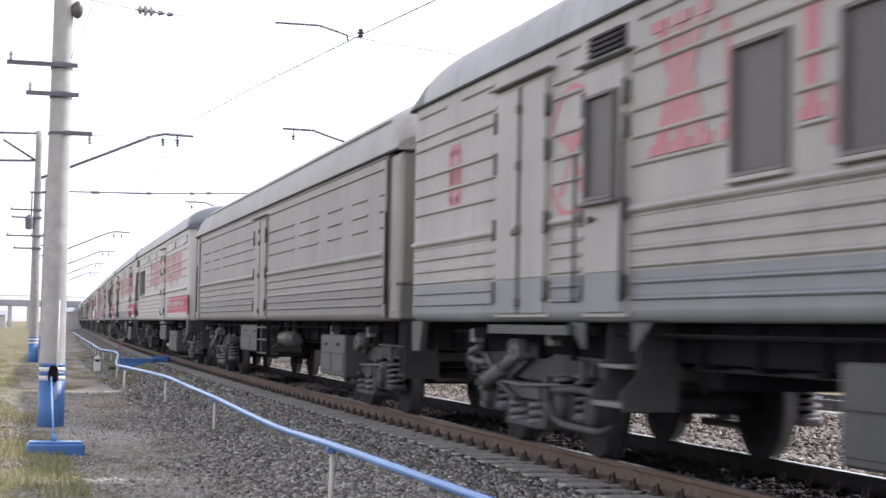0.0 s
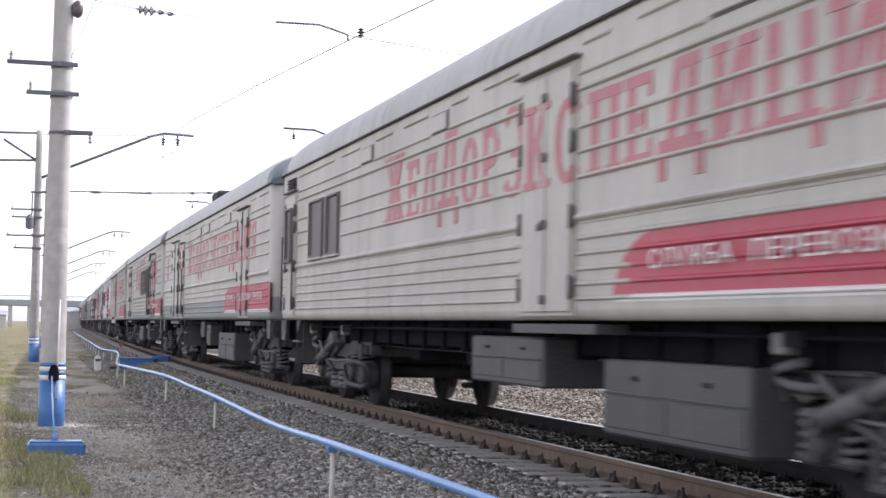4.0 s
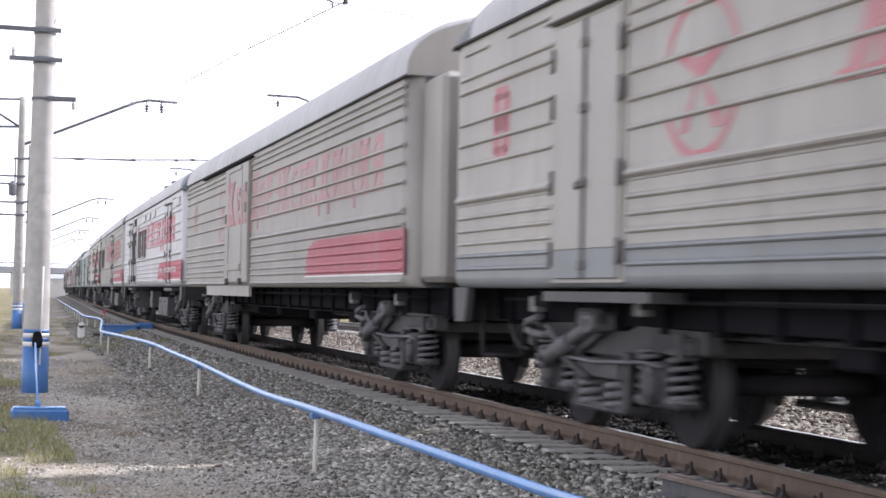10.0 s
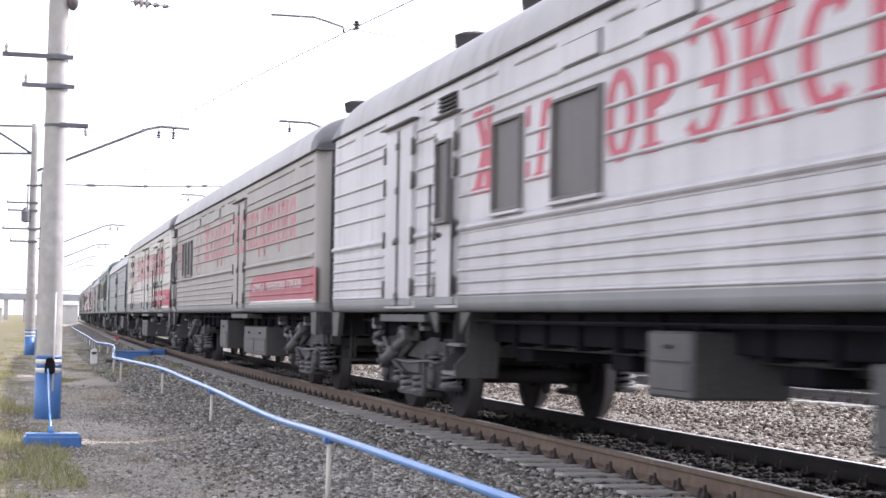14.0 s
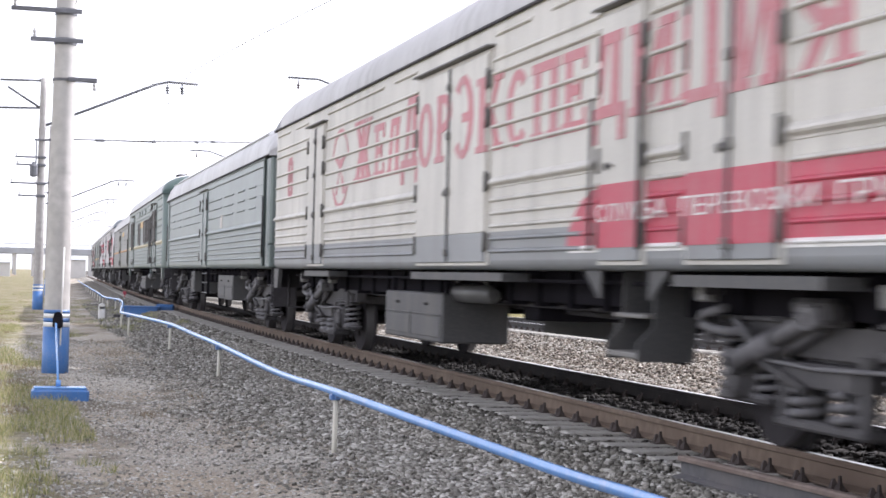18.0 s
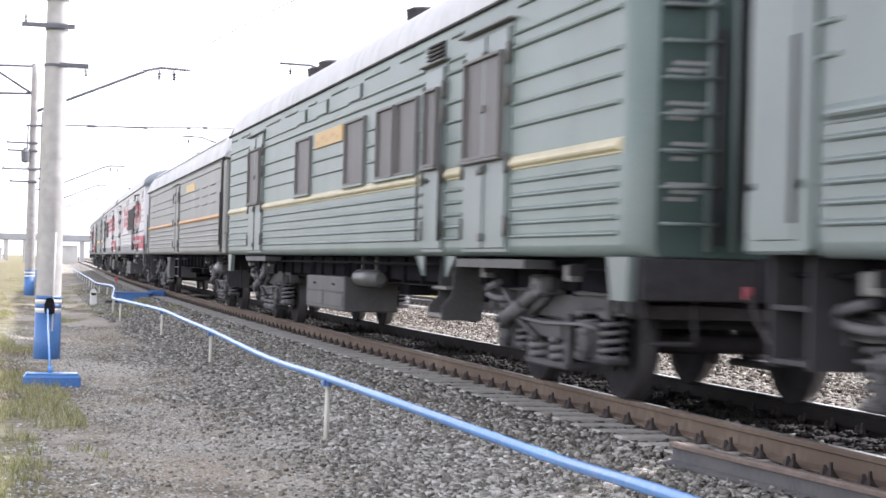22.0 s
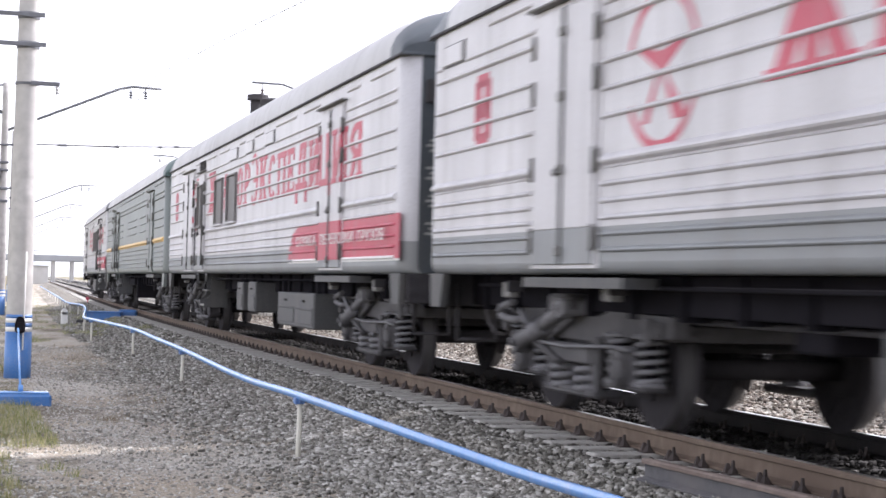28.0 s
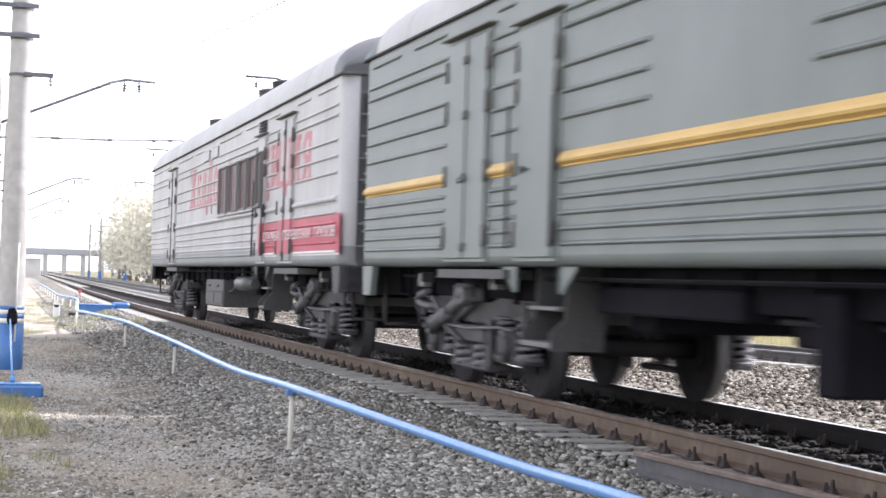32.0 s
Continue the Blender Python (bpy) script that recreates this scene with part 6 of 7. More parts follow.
                    windows=[(9.9, 10.9), (8.6, 9.6), (7.6, 8.4), (6.6, 7.4)], marks=(15.5, 1.4), mark_paint=PALERED, vents=[(12.4, 13.2), (11.2, 12.0)],
                    roof_vents=[(14.9, "tall"), (13.2, "tall"), (22.6, "tall")], boxes=[(11.0, 13.4, 0.45, 0.95)], tanks=[(8.6, 10.2, 0.9, 0.13)])),
]
CARS = []


def build_train():
    for make, spec in SPECS:
        CARS.append(make(spec))


build_train()


# ---- line-side poles and overhead line ----
def mast(x, y, lean, console, mat, h=10.5, base=True, left_frame=False, near=False, drop=0.0, label="tapered concrete catenary mast with a blue and white painted foot"):
    """A tapered round concrete mast with painted foot, cross arms and a console over the track."""
    top = thing("catenary_mast", label, "mast", "catenary masts")
    top.matrix_basis = pose(x, y, 0, 0, lean, 0)
    r0, r1 = 0.205, 0.125
    rad = lambda z: r0 + (r1 - r0) * (z + 0.55) / (h + 0.55)
    bm = bmesh.new()
    disc_y(bm, [(z, rad(z)) for z in (-0.8, 0.46, 2.0, 4.0, 6.0, 8.0, h)] + [(h + 0.03, 0.05)], 0, 0, 0, 20, "z")
    for f in bm.faces:
        f.smooth = True
    part("shaft", bm, mat, top)
    if base:
        for z0, z1, m in ((-0.78, 0.185, BLUE), (0.185, 0.26, WHITE), (0.26, 0.325, BLUE), (0.325, 0.395, WHITE), (0.395, 0.455, BLUE)):
            bm = bmesh.new()
            disc_y(bm, [(z0, rad(z0) + 0.006), (z1, rad(z1) + 0.006)], 0, 0, 0, 20, "z")
            for f in bm.faces:
                f.smooth = len(f.verts) == 4
            part("painted_ring", bm, m, top)
    arms = [(5.19, -0.86, 0.24), (4.72, -0.55, 0.27), (4.11, 0.05, 0.5)] if near else ([(6.25, -0.3, 0.4), (5.55, -1.05, 0.2), (5.24, -1.0, 0.2), (4.5, -1.2, 0.25), (4.0, -0.9, 0.2)] if left_frame else [(6.2, -0.9, 0.3), (5.6, -0.6, 0.25), (5.0, -0.2, 0.45)])
    for z, a, b in arms:
        bm = bmesh.new()
        box(bm, a, b, -rad(z) - 0.06, -rad(z), z - 0.035, z + 0.035, 0.006)
        arm = part("cross_arm", bm, STEEL, top)
        bm = bmesh.new()
        w = 0.022 if abs(b) > abs(a) else 0.055
        disc_y(bm, [(z - w, rad(z) + 0.014), (z + w, rad(z) + 0.014)], 0, 0, 0, 14, "z")
        part("clamp", bm, STEEL, arm)
        bm = bmesh.new()
        tip = a + 0.06 if abs(a) > abs(b) else b - 0.04
        disc_y(bm, [(0.0, 0.012), (0.03, 0.03), (0.06, 0.018), (0.09, 0.032), (0.12, 0.02), (0.14, 0.02)], tip, -rad(z) - 0.03, z + (0.03 if abs(a) > abs(b) else -0.17), 10, "z")
        part("insulator", bm, PORCELAIN, arm)
    if near:
        bm = bmesh.new()
        bmesh.ops.create_icosphere(bm, subdivisions=2, radius=0.12, matrix=Matrix.Translation((0.21, -0.1, 6.1)) @ Matrix.Diagonal((0.8, 0.8, 1.25, 1)))
        part("bell", bm, INSUL, top, smooth=True)
    if left_frame:
        bm = bmesh.new()
        for a, b in (((-1.7, 0, 8.62), (0.1, 0, 8.66)), ((-1.4, 0, 8.35), (-0.1, 0, 7.55)), ((-1.7, 0, 7.5), (-0.1, 0, 7.55))):
            tube(bm, a, b, 0.05, seg=6)
        part("bracket_frame", bm, STEEL, top)
        bm = bmesh.new()
        disc_y(bm, [(4.75, 0.06), (4.8, 0.16), (5.2, 0.17), (5.28, 0.1), (5.36, 0.05)], -0.3, -0.2, 0, 12, "z")
        part("switch_box", bm, STEEL, top)
        bm = bmesh.new()
        tube(bm, (-0.22, -0.17, 5.3), (-0.22, -0.17, 6.3), 0.03, seg=6)
        part("conduit", bm, STEEL, top)
    if console:
        bm = bmesh.new()
        pipe_run(bm, [(0.1, 0, 6.85 - drop), (2.2, 0, 7.75 - drop), (4.45, 0, 8.72 - drop), (5.0, 0, 8.86 - drop), (6.2, 0, 8.82 - drop)], 0.06, 8)
        con = part("console", bm, STEEL, top)
        bm = bmesh.new()
        tube(bm, (0.1, 0, 8.6), (4.5, 0, 8.75 - drop), 0.016, seg=5)
        part("stay_rod", bm, STEEL, con)
        for dx in (4.95, 5.55):
            bm = bmesh.new()
            disc_y(bm, [(-0.42, 0.03), (-0.38, 0.09), (-0.33, 0.03), (-0.28, 0.1), (-0.22, 0.03), (-0.17, 0.1), (-0.1, 0.03), (0.0, 0.02)], dx, 0, 8.78 - drop, 10, "z")
            part("insulator", bm, STEEL, con)
    return top


def far_side_mast(s, lat_pole, tip, label, thin=False, up=0.0):
    """A mast beyond the tracks whose console reaches back over the line."""
    x, y, th = track(s, lat_pole)
    top = thing("catenary_mast", label, "mast", "catenary masts")
    top.matrix_basis = pose(x, y, 0)
    bm = bmesh.new()
    disc_y(bm, [(-0.8, 0.2), (4, 0.17), (10.0, 0.13)], 0, 0, 0, 16, "z")
    for f in bm.faces:
        f.smooth = True
    part("shaft", bm, PALEPOLE, top)
    bm = bmesh.new()
    disc_y(bm, [(-0.78, 0.208), (0.35, 0.205)], 0, 0, 0, 16, "z")
    part("painted_ring", bm, BLUE, top)
    dx = tip - x
    bm = bmesh.new()
    if thin:
        end = (dx + 1.92, 0, 8.58)
        pipe_run(bm, [end, (dx + 1.9, 0, 8.72), (dx + 1.5, 0, 8.84), (dx + 1.14, 0, 8.935), (dx, 0, 8.936)], 0.03, 8)
    else:
        end = (dx + 3.2, 0, 8.45 + up)
        pipe_run(bm, [end, (dx + 1.8, 0, 8.87 + up), (dx + 1.3, 0, 9.04 + up), (dx, 0, 9.06 + up)], 0.05, 8)
    if not thin:
        tube(bm, (-0.1, 0, 7.2), end, 0.05, seg=8)
    con = part("console", bm, STEEL, top)
    part("stay_rod", tube(bmesh.new(), (-0.1, 0, 7.6), (dx + 1.9, 0, 8.7), 0.012, seg=5), STEEL, con)
    bm = bmesh.new()
    disc_y(bm, [(-0.4, 0.03), (-0.36, 0.09), (-0.3, 0.03), (-0.25, 0.1), (-0.18, 0.03), (0.0, 0.02)], dx + 0.45, 0, 9.0 + up, 10, "z")
    if not thin:
        part("insulator", bm, INSUL, con)
    else:
        bm.free()
    return top


def build_overhead():
    first = mast(1.13, 28.5, 0.25, False, PALEPOLE, near=True)
    # hanging cable, lock and clamp of the near mast
    bm = bmesh.new()
    tube(bm, (0.06, -0.215, -0.1), (0.075, -0.2, 1.45), 0.013, seg=8)
    part("conduit", bm, WHITE, first, "thin pale cable conduit")
    bm = bmesh.new()
    box(bm, -0.07, 0.09, -0.32, -0.2, 0.17, 0.36, 0.03)
    disc_y(bm, [(-0.03, 0.07), (0.03, 0.07)], 0.01, -0.28, 0.36, 12, "y")
    part("drive_box", bm, DARK, first, "black switch drive on the mast")
    for k, s in enumerate((72.1, 107.0, 142.0, 182.0, 222.0, 262.0)):
        x, y, th = track(s, -5.42 if k == 0 else -5.3)
        mast(x, y, 0.0, k != 1, CONCRETE, h=8.75 if k == 0 else 9.6, left_frame=(k == 0), drop=0.0 if k == 0 else 0.55)
    far_side_mast(45.0, 12.6, 7.174, "concrete mast beyond the tracks with a long console", True)
    for k, s in enumerate((72.1, 115.0, 159.3, 202.9, 246.5, 290.1, 333.7)):
        x, y, th = track(s, 0)
        far_side_mast(s, 12.4, (11.91, 12.7)[k] if k < 2 else x + 4.65 + 0.2 * k, "concrete mast beyond the tracks with a console", up=(0.18, -0.05)[k] if k < 2 else 0.0)
    for x, y, h in ((24.3, 240.0, 9.0), (22.7, 260.0, 8.7), (23.6, 290.0, 8.5)):
        pole = thing("catenary_mast", "distant pale concrete mast with a blue foot by the bridge", "mast", "catenary masts")
        pole.matrix_basis = pose(x, y, 0)
        bm = bmesh.new()
        disc_y(bm, [(-0.8, 0.24), (4, 0.2), (h, 0.16)], 0, 0, 0, 12, "z")
        part("shaft", bm, CONCRETE, pole)
        bm = bmesh.new()
        disc_y(bm, [(-0.78, 0.27), (0.9, 0.25)], 0, 0, 0, 12, "z")
        part("painted_ring", bm, BLUE, pole)
        part("console", pipe_run(bmesh.new(), [(0.1, 0, h - 2.2), (-1.5, 0, h - 1.2), (-3.0, 0, h - 0.3), (-4.4, 0, h - 0.35)], 0.06, 6), STEEL, pole)
        part("cross_arm", box(bmesh.new(), -0.3, 1.6, -0.05, 0.05, h - 1.3, h - 1.2), STEEL, pole)
    # wires
    lines = [
        ("contact_wire", [(*track(s, 0.1 + 0.2 * math.sin(s * 0.072))[:2], 8.1) for s in range(72, 420, 8)], 0.01),
        ("messenger_wire", [(9.0, 30.0, 7.6), (9.21, 36.0, 8.12), (9.48, 45.0, 8.79), (8.75, 58.0, 9.1), (7.97, 72.1, 9.3)] +
         [(*track(s, 0.0)[:2], 8.9 - 0.5 * abs(math.sin((s - 72.1) / 43.6 * math.pi))) for s in np.arange(115.7, 420, 7.0)], 0.017),
        ("span_wire", [(2.7, 107.0, 8.75), (5.0, 107.0, 8.85), (9.7, 107.0, 8.92), (13.3, 107.0, 9.06), (19.8, 107.0, 9.25)], 0.045),
        ("bridle_wire", [(6.6, 107.0, 8.86), (9.7, 107.0, 8.86), (11.0, 107.0, 8.45), (12.2, 107.0, 8.1)], 0.018),
        ("bridle_wire", [(11.2, 107.0, 7.75), (12.3, 107.0, 8.5), (13.2, 107.0, 8.72), (14.4, 107.0, 8.66)], 0.018),
        ("feeder_wire", [(1.25, 28.5, 6.36), (1.55, 29.5, 6.48), (2.714, 33.5, 7.067), (3.256, 35.2, 7.323), (3.727, 36.5, 7.536), (5.04, 40.0, 8.112), (7.174, 45.0, 8.936)], 0.009),
        ("stay_wire", [(1.28, 28.3, 5.3), (1.5, 28.3, 5.9), (1.75, 28.3, 6.6), (2.0, 28.3, 7.3)], 0.006),
        ("drop_wire", [(1.62, 28.2, 3.98), (1.75, 30.0, 4.1), (3.4, 45.0, 5.7), (6.9, 72.1, 8.75)], 0.006),
    ]
    for name, pts, r in lines:
        bm = bmesh.new()
        pipe_run(bm, pts, r, 5)
        ob = part(name, bm, WIRE)
        tagged(ob, "thin dark overhead wire of the electric line", "wire", "overhead wires")
    ins = thing("insulator_string", "dark ribbed insulator string hung in an overhead wire", "insulator")
    for k, q, r in ((0, 0.08, 0.1), (1, 0.22, 0.13), (2, 0.38, 0.12), (3, 0.62, 0.06), (4, 0.9, 0.05)):
        bm = bmesh.new()
        disc_y(bm, [(-0.06, 0.03), (-0.03, r), (0.03, 0.04), (0.06, 0.03)], 2.75 + 0.95 * q, 33.6 + 2.8 * q, 7.085 + 0.43 * q, 12, "x")
        part("disc", bm, STEEL if k > 2 else INSUL, ins)
    bm = bmesh.new()
    tube(bm, (2.7, 33.45, 7.06), (3.73, 36.5, 7.536), 0.018, seg=6)
    part("rod", bm, STEEL, ins)
    for x, z, h in ((6.5, 8.86, 0.7), (9.7, 8.92, 0.3), (12.3, 9.0, 0.3), (13.3, 9.06, 0.35)):
        clamp = thing("wire_clamp", "small dark clamp on the wire across the tracks", "clamp", "clamps on the span wire")
        part("clamp", disc_y(bmesh.new(), [(-h / 2, 0.03), (-h * 0.3, 0.09), (h * 0.3, 0.09), (h / 2, 0.03)], x, 107.0, z, 8, "x"), STEEL, clamp)
    knob = thing("wire_insulator", "small dark insulator on the overhead wire", "insulator")
    bm = bmesh.new()
    disc_y(bm, [(-0.1, 0.03), (-0.08, 0.1), (-0.02, 0.04), (0.02, 0.12), (0.08, 0.04), (0.1, 0.09), (0.14, 0.03)], 9.5, 45.0, 8.83, 12, "z")
    part("disc", bm, INSUL, knob)


build_overhead()


# ---- blue pipe on short posts ----
def build_pipe():
    pts = [(3.4, 2.0, 0.03), (3.3, 5.5, 0.02), (3.28, 8.0, 0.02), (3.36, 9.9, -0.03), (3.27, 12.0, 0.0), (3.12, 15.7, 0.05), (3.28, 20.0, -0.02), (3.5, 26.6, 0.0), (3.6, 31.0, 0.01),
           (3.66, 35.6, 0.04), (3.5, 40.0, 0.05), (3.46, 43.4, 0.03), (3.62, 48.0, -0.04), (3.95, 52.5, -0.05), (4.55, 60.0, 0.0), (5.0, 68.0, -0.02), (5.0, 76.0, -0.06), (5.55, 90.0, -0.05),
           (6.3, 108.0, -0.08), (7.6, 140.0, -0.1), (9.4, 185.0, -0.1)]
    # round the run with a spline
    P = np.array(pts)
    d = np.concatenate([[0], np.cumsum(np.linalg.norm(np.diff(P, axis=0), axis=1))])
    fine = []
    for i in range(len(P) - 1):
        p0, p1, p2, p3 = P[max(i - 1, 0)], P[i], P[i + 1], P[min(i + 2, len(P) - 1)]
        for j in range(6):
            u = j / 6
            fine.append(tuple(0.5 * ((2 * p1) + (-p0 + p2) * u + (2 * p0 - 5 * p1 + 4 * p2 - p3) * u * u + (-p0 + 3 * p1 - 3 * p2 + p3) * u ** 3)))
    fine.append(tuple(P[-1]))
    top = thing("pipe_rail", "light blue painted pipe on short cream posts along the track", "pipe")
    bm = bmesh.new()
    pipe_run(bm, fine, 0.036, 12)
    part("pipe", bm, PIPEBLUE, top)
    F = np.array(fine)
    for y in (4.8, 15.7, 26.9, 35.7, 43.8, 51.0, 56.5, 61.5, 66.0, 70.0, 74.0, 79.0, 84.0, 90.0, 97.0, 104.0, 112.0, 121.0, 131.0):
        x, z = float(np.interp(y, F[:, 1], F[:, 0])), float(np.interp(y, F[:, 1], F[:, 2]))
        bm = bmesh.new()
        tube(bm, (0, 0, -0.75), (0.012, 0, z - 0.03), 0.026, 0.024, seg=10)
        po = part("post", bm, POSTWHITE, top, "cream painted post")
        po.matrix_basis = pose(x, y, 0)
        bm = bmesh.new()
        box(bm, -0.045, 0.045, -0.05, 0.05, z - 0.075, z - 0.02, 0.008)
        box(bm, -0.012, 0.012, -0.085, -0.05, z - 0.07, z + 0.03, 0.004)
        part("saddle", bm, BLUE, po, "blue pipe saddle")


build_pipe()


def build_trackside():
    # blue concrete anchor block with its rod
    blk = thing("anchor_block", "blue painted concrete block with a thin rod to the mast", "block")
    bm = bmesh.new()
    box(bm, -0.36, 0.36, -0.17, 0.17, -0.64, -0.43, 0.03)
    part("block", bm, BLUE, blk)
    bm = bmesh.new()
    box(bm, -0.33, 0.33, -0.14, 0.14, -0.43, -0.405, 0.01)
    part("cap", bm, PIPEBLUE, blk)
    bm = bmesh.new()
    tube(bm, (-0.02, 0.05, -0.42), (0.12, 4.95, 0.25), 0.016, seg=7)
    disc_y(bm, [(-0.03, 0.05), (0.03, 0.05)], -0.02, 0.06, -0.37, 10, "x")
    part("rod", bm, PIPEBLUE, blk)
    blk.matrix_basis = pose(0.98, 23.0, 0)
    # blue point machine cover by the track
    tr = thing("point_machine", "blue painted metal point machine cover beside the track", "point machine")
    bm = bmesh.new()
    box(bm, -0.62, 0.55, -0.35, 0.35, -0.36, -0.08, 0.03)
    part("cover", bm, BLUE, tr)
    bm = bmesh.new()
    box(bm, -0.66, 0.59, -0.39, 0.39, -0.105, -0.06, 0.01)
    part("lid", bm, BLUE, tr)
    bm = bmesh.new()
    box(bm, 0.45, 1.05, 0.1, 0.9, -0.34, 0.0, 0.05)
    part("motor_housing", bm, BLUE, tr)
    bm = bmesh.new()
    box(bm, -0.9, 1.3, -0.1, 0.25, -0.6, -0.36, 0.02)
    part("bearer", bm, GRIME, tr)
    bm = bmesh.new()
    tube(bm, (0.9, 0.3, -0.22), (2.2, 0.3, -0.16), 0.025, seg=7)
    part("drive_rod", bm, GRIME, tr)
    tr.matrix_basis = pose(5.05, 58.5, 0, 0, 0, -8)
    # white marker post
    mk = thing("marker_post", "short white painted marker post with a rounded top", "post")
    bm = bmesh.new()
    box(bm, -0.11, 0.11, -0.07, 0.07, -0.7, -0.1, 0.02)
    part("post", bm, WHITE, mk)
    bm = bmesh.new()
    disc_y(bm, [(-0.07, 0.105), (0.07, 0.105)], 0, 0, -0.1, 16, "y")
    part("cap", bm, WHITE, mk)
    mk.matrix_basis = pose(3.78, 58.8, 0)
    # orange hand lever by the points
    lv = thing("signal_lever", "small red-orange signal stand by the track", "signal")
    bm = bmesh.new()
    tube(bm, (0, 0, -0.5), (0, 0, -0.05), 0.03, seg=8)
    part("stand", bm, RED, lv)
    bm = bmesh.new()
    disc_y(bm, [(-0.06, 0.05), (-0.05, 0.09), (0.05, 0.09), (0.06, 0.05)], 0, 0, 0.0, 10, "y")
    part("plate", bm, RED, lv)
    lv.matrix_basis = pose(6.6, 86.0, 0)


build_trackside()


def build_spare_rail():
    bm = bmesh.new()
    prev = None
    for s in np.linspace(5.6, 11.2, 8):
        ring = []
        for dx, z in RAIL_SECTION:
            x, y, _ = track(s, -1.53 + dx - 0.068 * (s - 11.2))
            ring.append(bm.verts.new((x, y, z * 0.84 - 0.065)))
        if prev:
            for k in range(len(ring) - 1):
                f = bm.faces.new((prev[k], prev[k + 1], ring[k + 1], ring[k]))
                f.material_index = int(4 <= k <= 8)
        else:
            bm.faces.new(ring)
        prev = ring
    bm.faces.new(prev[::-1])
    ob = part("spare_rail", bm, [SPARE, SPAREHEAD])
    tagged(ob, "spare grey steel rail laid beside the track on the ballast", "rail")


SPAREHEAD = worn("rusty_rail_head", (0.2, 0.155, 0.13), (0.15, 0.11, 0.09), 16, 0.75)
build_spare_rail()


# ---- grass ----
def build_grass(name, label, n, xr, yr, hr, seed, dry, thresh):
    rng = np.random.default_rng(seed)
    x = rng.uniform(*xr, n)
    y = yr[0] + (yr[1] - yr[0]) * rng.uniform(0, 1, n) ** 1.6
    ok = np.array([noise.noise((a * 0.9, b * 0.35, seed)) + 0.35 * noise.noise((a * 3, b * 2, seed)) > thresh + 0.35 * min(1.0, max(0, a + 0.2)) for a, b in zip(x, y)])
    x, y = x[ok], y[ok]
    n = len(x)
    sx = np.interp(y, _y, _x)
    z = ground_z(x - sx) + swell(x - sx, y) - 0.01
    h = rng.uniform(*hr, n)
    w = rng.uniform(0.002, 0.0045, n)
    a, lean, b = rng.uniform(0, math.tau, n), rng.uniform(0.1, 0.8, n), rng.uniform(0, math.tau, n)
    dx, dy = np.cos(a) * w, np.sin(a) * w
    lx, ly = np.cos(b) * lean * h, np.sin(b) * lean * h
    V = np.stack([np.stack([x - dx, y - dy, z], 1), np.stack([x + dx, y + dy, z], 1),
                  np.stack([x + dx * 0.7 + lx * 0.35, y + dy * 0.7 + ly * 0.35, z + h * 0.6], 1), np.stack([x - dx * 0.7 + lx * 0.35, y - dy * 0.7 + ly * 0.35, z + h * 0.6], 1),
                  np.stack([x + lx, y + ly, z + h * 0.95], 1)], 1).reshape(-1, 3)
    i = np.arange(n)[:, None] * 5
    tris = np.concatenate([i + [0, 1, 2], i + [0, 2, 3], i + [3, 2, 4]], 1).reshape(-1, 3)
    me = bpy.data.meshes.new(name)
    me.vertices.add(len(V))
    me.vertices.foreach_set("co", V.ravel())
    me.loops.add(len(tris) * 3)
    me.loops.foreach_set("vertex_index", tris.ravel().astype(np.int32))
    me.polygons.add(len(tris))
    me.polygons.foreach_set("loop_start", np.arange(0, len(tris) * 3, 3, dtype=np.int32))
    me.update(calc_edges=True)
    g = G(name)
    geo = g.n("ShaderNodeNewGeometry")
    me.materials.append(g.leaf(g.ramp(geo.outputs["Random Per Island"], dry)))
    tagged(new(name, me), label, "grass", kind="stuff")


build_grass("grass", "patchy green and dry grass along the path", 210000, (-4.0, 1.1), (9, 75), (0.03, 0.14), 11,
            [(0.0, (0.13, 0.16, 0.05)), (0.45, (0.27, 0.28, 0.12)), (0.8, (0.44, 0.39, 0.22)), (1.0, (0.55, 0.5, 0.34))], -0.25)
build_grass("grass", "dry yellowish tufted grass beyond the second track", 42000, (15.6, 26.0), (22, 95), (0.08, 0.4), 14,
            [(0.0, (0.14, 0.14, 0.05)), (0.5, (0.34, 0.30, 0.14)), (1.0, (0.5, 0.44, 0.27))], -0.9)
build_grass("grass", "short green grass beside the far end of the pipe", 30000, (1.6, 5.2), (44, 115), (0.05, 0.16), 16,
            [(0.0, (0.13, 0.16, 0.05)), (0.5, (0.28, 0.29, 0.13)), (1.0, (0.48, 0.43, 0.26))], -0.15)
build_grass("weeds", "low brownish weeds at the foot of the mast", 34000, (-0.8, 3.0), (18, 62), (0.02, 0.1), 12,
            [(0.0, (0.10, 0.11, 0.04)), (0.35, (0.16, 0.1, 0.065)), (0.7, (0.2, 0.15, 0.09)), (1.0, (0.33, 0.27, 0.17))], -0.02)


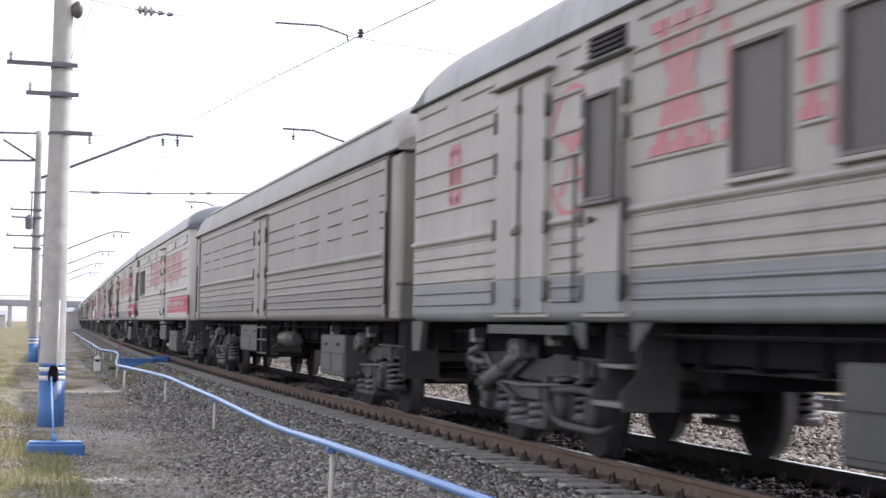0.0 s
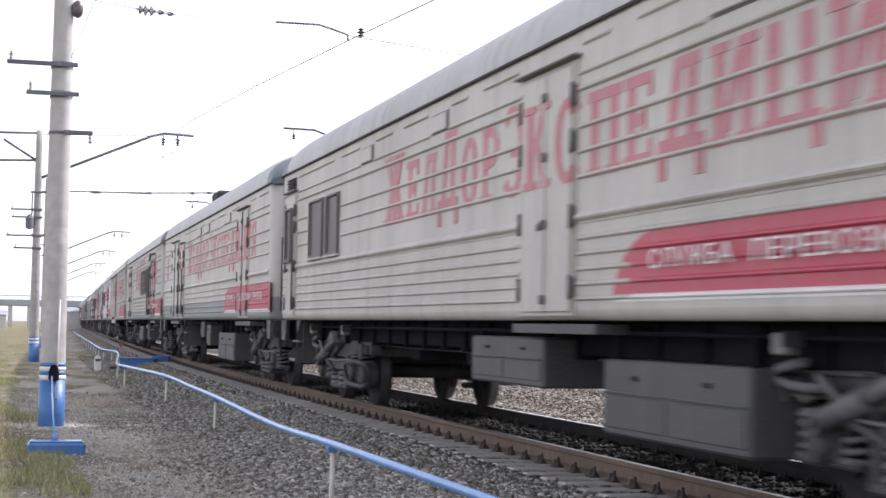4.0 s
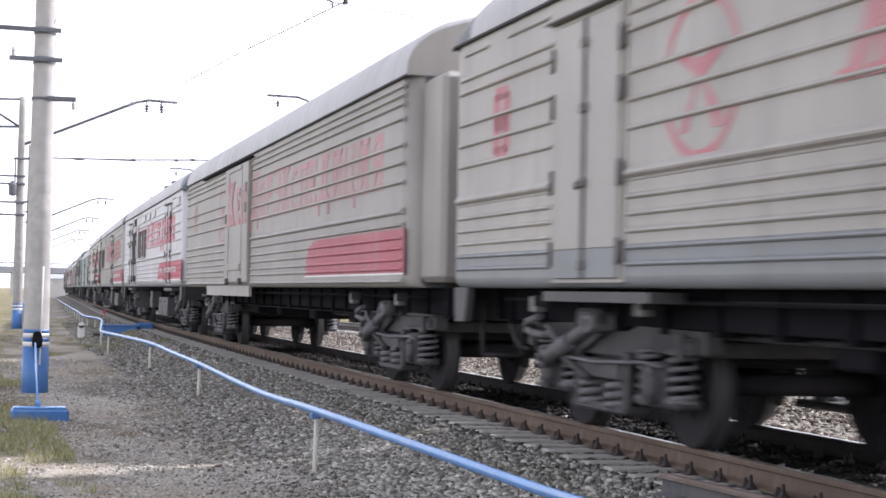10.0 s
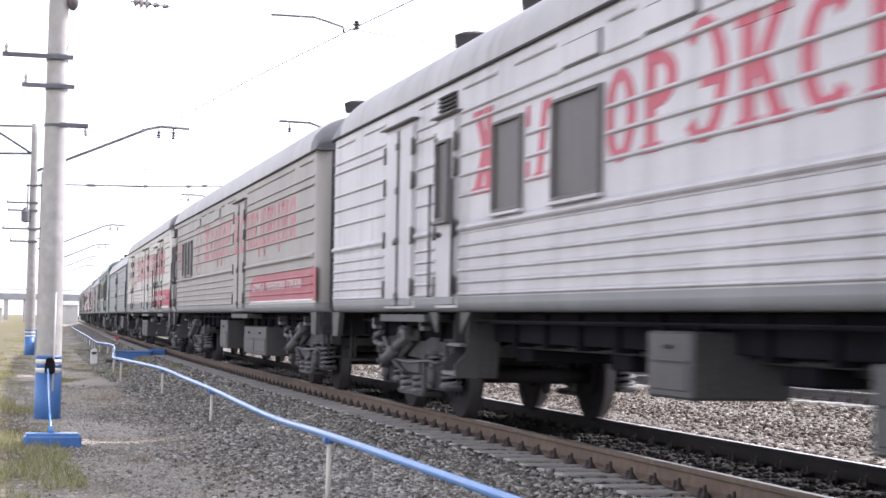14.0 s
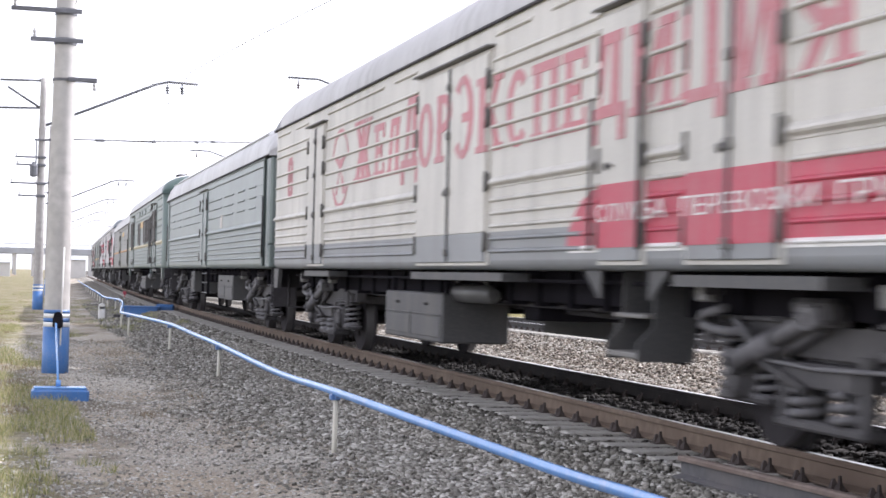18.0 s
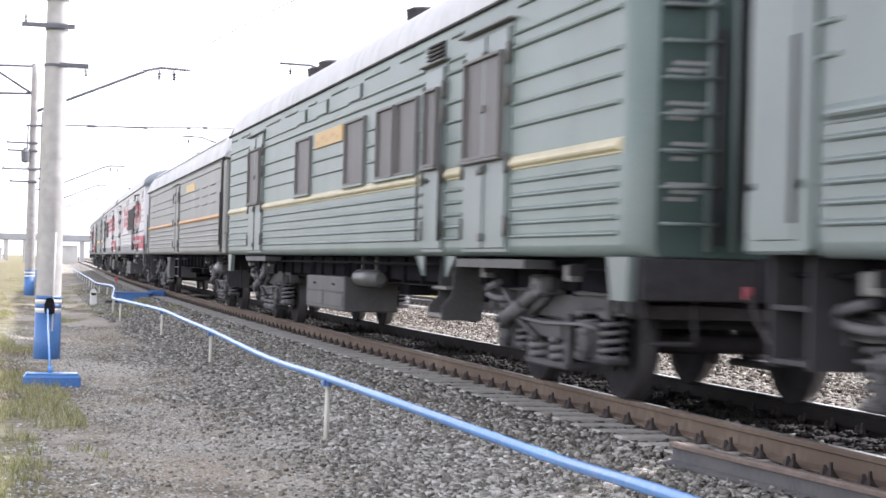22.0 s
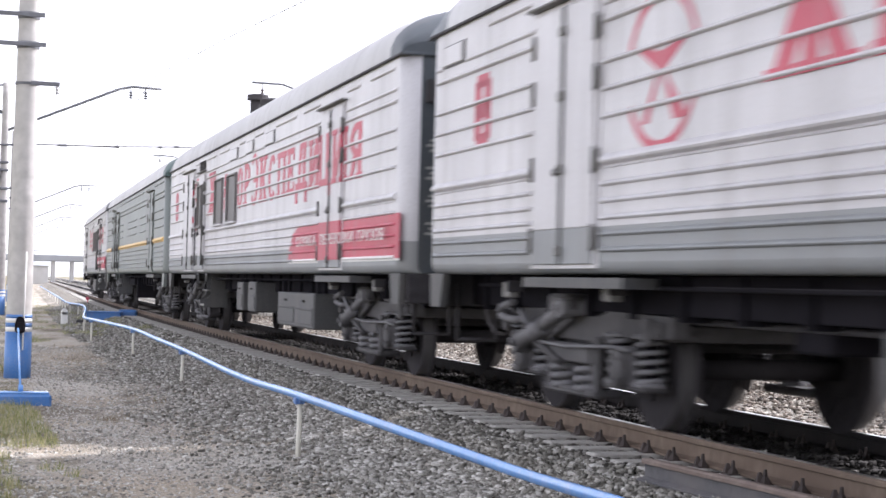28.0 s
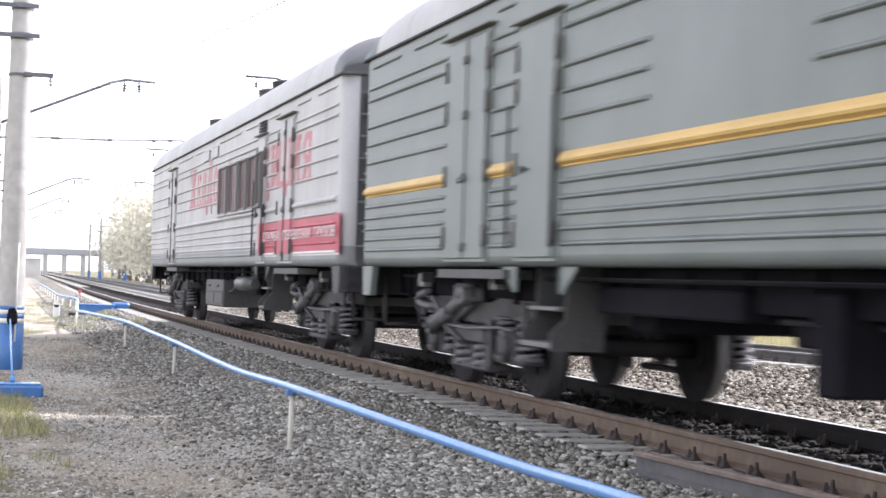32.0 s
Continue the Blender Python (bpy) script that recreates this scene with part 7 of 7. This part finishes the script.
# ---- distance ----
def tree(x, y, h, seed, mat, z0=-0.4):
    rng = random.Random(seed)
    top = thing("tree", "deciduous tree beyond the tracks, paled by haze painted into its leaves", "tree", "trees behind the line")
    top.matrix_basis = pose(x, y, z0)
    bm = bmesh.new()
    tube(bm, (0, 0, 0), (0.1, 0, h * 0.35), 0.02 * h, 0.014 * h, seg=7)
    tips = []
    for k in range(9):
        a = k * 2.4 + rng.random()
        b = (math.cos(a) * h * 0.2 * rng.uniform(0.5, 1.2), math.sin(a) * h * 0.2, h * rng.uniform(0.28, 0.8))
        tube(bm, (0.1, 0, h * rng.uniform(0.2, 0.35)), b, 0.012 * h, 0.004 * h, seg=5)
        tips.append(b)
    part("trunk", bm, BARK, top)
    vs, fs = [], []
    for k in range(1500):
        c = Vector(rng.choice(tips)) + Vector((rng.gauss(0, 0.1), rng.gauss(0, 0.1), rng.gauss(0.02, 0.1))) * h
        r = h * rng.uniform(0.013, 0.03)
        n = Vector((rng.gauss(0, 1), rng.gauss(0, 1), rng.gauss(0, 1))).normalized()
        u = n.orthogonal().normalized()
        v = n.cross(u)
        b = len(vs)
        for j in range(5):
            q = c + r * (math.cos(j * 1.2566) * u + math.sin(j * 1.2566) * v) * rng.uniform(0.6, 1.2)
            vs.append(tuple(q))
        fs.append(tuple(range(b, b + 5)))
    me = bpy.data.meshes.new("crown")
    me.from_pydata(vs, [], fs)
    me.materials.append(mat)
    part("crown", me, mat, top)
    return top


BANK = worn("dry_earth", (0.24, 0.2, 0.155), (0.3, 0.26, 0.19), 1.5, 0.95, spec=0.1)
BARK = worn("bark", (0.2, 0.18, 0.155), (0.27, 0.245, 0.215), 6, 0.9)
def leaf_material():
    g = G("haze_painted_leaves")
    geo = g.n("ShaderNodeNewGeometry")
    # leaf colours far paler than foliage: distance haze is mixed into them
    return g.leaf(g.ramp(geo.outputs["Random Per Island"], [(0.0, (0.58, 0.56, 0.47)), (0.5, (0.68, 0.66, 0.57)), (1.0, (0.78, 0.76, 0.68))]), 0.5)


LEAF = leaf_material()
HOUSEWALL = worn("pale_render", (0.6, 0.59, 0.58), (0.5, 0.49, 0.48), 0.8, 0.9)
DECK = worn("bridge_concrete", (0.3, 0.315, 0.34), (0.38, 0.39, 0.41), 0.6, 0.85)


def build_distance():
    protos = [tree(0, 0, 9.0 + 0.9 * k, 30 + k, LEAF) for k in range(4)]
    rng = random.Random(5)
    spots = []
    for k in range(44):
        # a belt of trees beyond the second track
        y = 150 + k * 4.2 + rng.uniform(-3, 3)
        spots.append((18.6 + (y - 150) * 0.055 + rng.uniform(0, 7) + 0.05 * k, y))
    for i, (x, y) in enumerate(spots):
        if i < 4:
            protos[i].matrix_basis = pose(x, y, -0.3, 0, 0, i * 70)
        else:
            copy_thing(protos[i % 4], pose(x, y, -0.3, 0, 0, rng.uniform(0, 360)))
    # road bridge over the line
    br = thing("road_bridge", "distant grey concrete road bridge across the railway on pale piers", "bridge")
    bm = bmesh.new()
    box(bm, -45, 33, -4, 4, 3.6, 4.75, 0.1)
    part("deck", bm, DECK, br)
    for k in range(-1, 9):
        bm = bmesh.new()
        box(bm, k * 3.4 + 0.7, k * 3.4 + 1.4, -3.5, -2.5, -1, 3.6, 0.05)
        part("pier", bm, HOUSEWALL, br)
    for yv in (-3.9, 3.9):
        bm = bmesh.new()
        box(bm, -45, 33, yv - 0.05, yv + 0.05, 5.45, 5.53)
        for k in range(-15, 12):
            box(bm, k * 3 - 0.04, k * 3 + 0.04, yv - 0.04, yv + 0.04, 4.75, 5.45)
        part("railing", bm, DECK, br)
    br.matrix_basis = pose(4, 330, 0, 0, 0, 3)
    # earth bank that carries the road up to the bridge
    bm = bmesh.new()
    vs = [bm.verts.new(p) for p in ((-60, 312, -0.6), (-6, 314, -0.6), (6.5, 322, -0.6), (-6, 326, 3.6), (-60, 325, 3.6), (-60, 345, 3.6), (-6, 334, 3.6), (6.5, 338, -0.6), (-60, 345, -0.6))]
    for f in ((0, 1, 3, 4), (1, 2, 3), (2, 7, 6, 3), (3, 6, 5, 4), (6, 7, 8, 5)):
        bm.faces.new([vs[i] for i in f])
    bmesh.ops.recalc_face_normals(bm, faces=bm.faces[:])
    tagged(part("embankment", bm, BANK), "dry brown earth bank leading up to the bridge", "embankment", kind="structure")
    # low pale sheds by the bridge
    for x, y, w, d, h in ((1.5, 300, 5, 4, 1.9), (13.5, 300, 5.5, 4, 2.6)):
        sh = thing("shed", "distant low white-walled shed with a shallow grey roof", "building", "sheds by the bridge")
        bm = bmesh.new()
        box(bm, -w / 2, w / 2, -d / 2, d / 2, -0.5, h, 0.05)
        part("wall", bm, HOUSEWALL, sh)
        bm = bmesh.new()
        vs = [bm.verts.new(p) for p in ((-w / 2 - 0.3, -d / 2 - 0.3, h), (w / 2 + 0.3, -d / 2 - 0.3, h), (w / 2 + 0.3, d / 2 + 0.3, h), (-w / 2 - 0.3, d / 2 + 0.3, h),
                                        (-w / 2 - 0.3, 0, h + 0.7), (w / 2 + 0.3, 0, h + 0.7))]
        for f in ((0, 1, 5, 4), (2, 3, 4, 5), (0, 4, 3), (1, 2, 5), (3, 2, 1, 0)):
            bm.faces.new([vs[i] for i in f])
        part("roof", bm, DECK, sh)
        sh.matrix_basis = pose(x, y, 0, 0, 0, 4)


build_distance()


# ---- what moves ----
RUN = (-7.02e-06, 0.000412732, -0.036925021, -9.731087887, 19.25589118)


def reach(t):
    """Where the far end of the first car stands along the track."""
    return float(np.polyval(RUN, t))


def car_pose(k, t):
    s0 = reach(t) - LEN + PITCH * k
    xa, ya, _ = track(s0 + PIVOTS[0])
    xb, yb, _ = track(s0 + PIVOTS[1])
    return pose((xa + xb) / 2, (ya + yb) / 2, 0, 0, 0, math.degrees(math.atan2(xa - xb, yb - ya)))


ROLL = [*range(0, 600, 2), *range(600, 961)]


def motions():
    for k, car in enumerate(CARS):
        walk(car, [(t, car_pose(k, t)) for t in range(0, 33)])
    # every wheelset rolls with the way its car has gone
    for car, ws, dy, flip in WHEELSETS:
        way = -1 if flip else 1
        walk(ws, [(j / FPS, pose(0, dy, 0.478, way * math.degrees((reach(0) - reach(j / FPS)) / 0.478) % 360)) for j in ROLL])


motions()
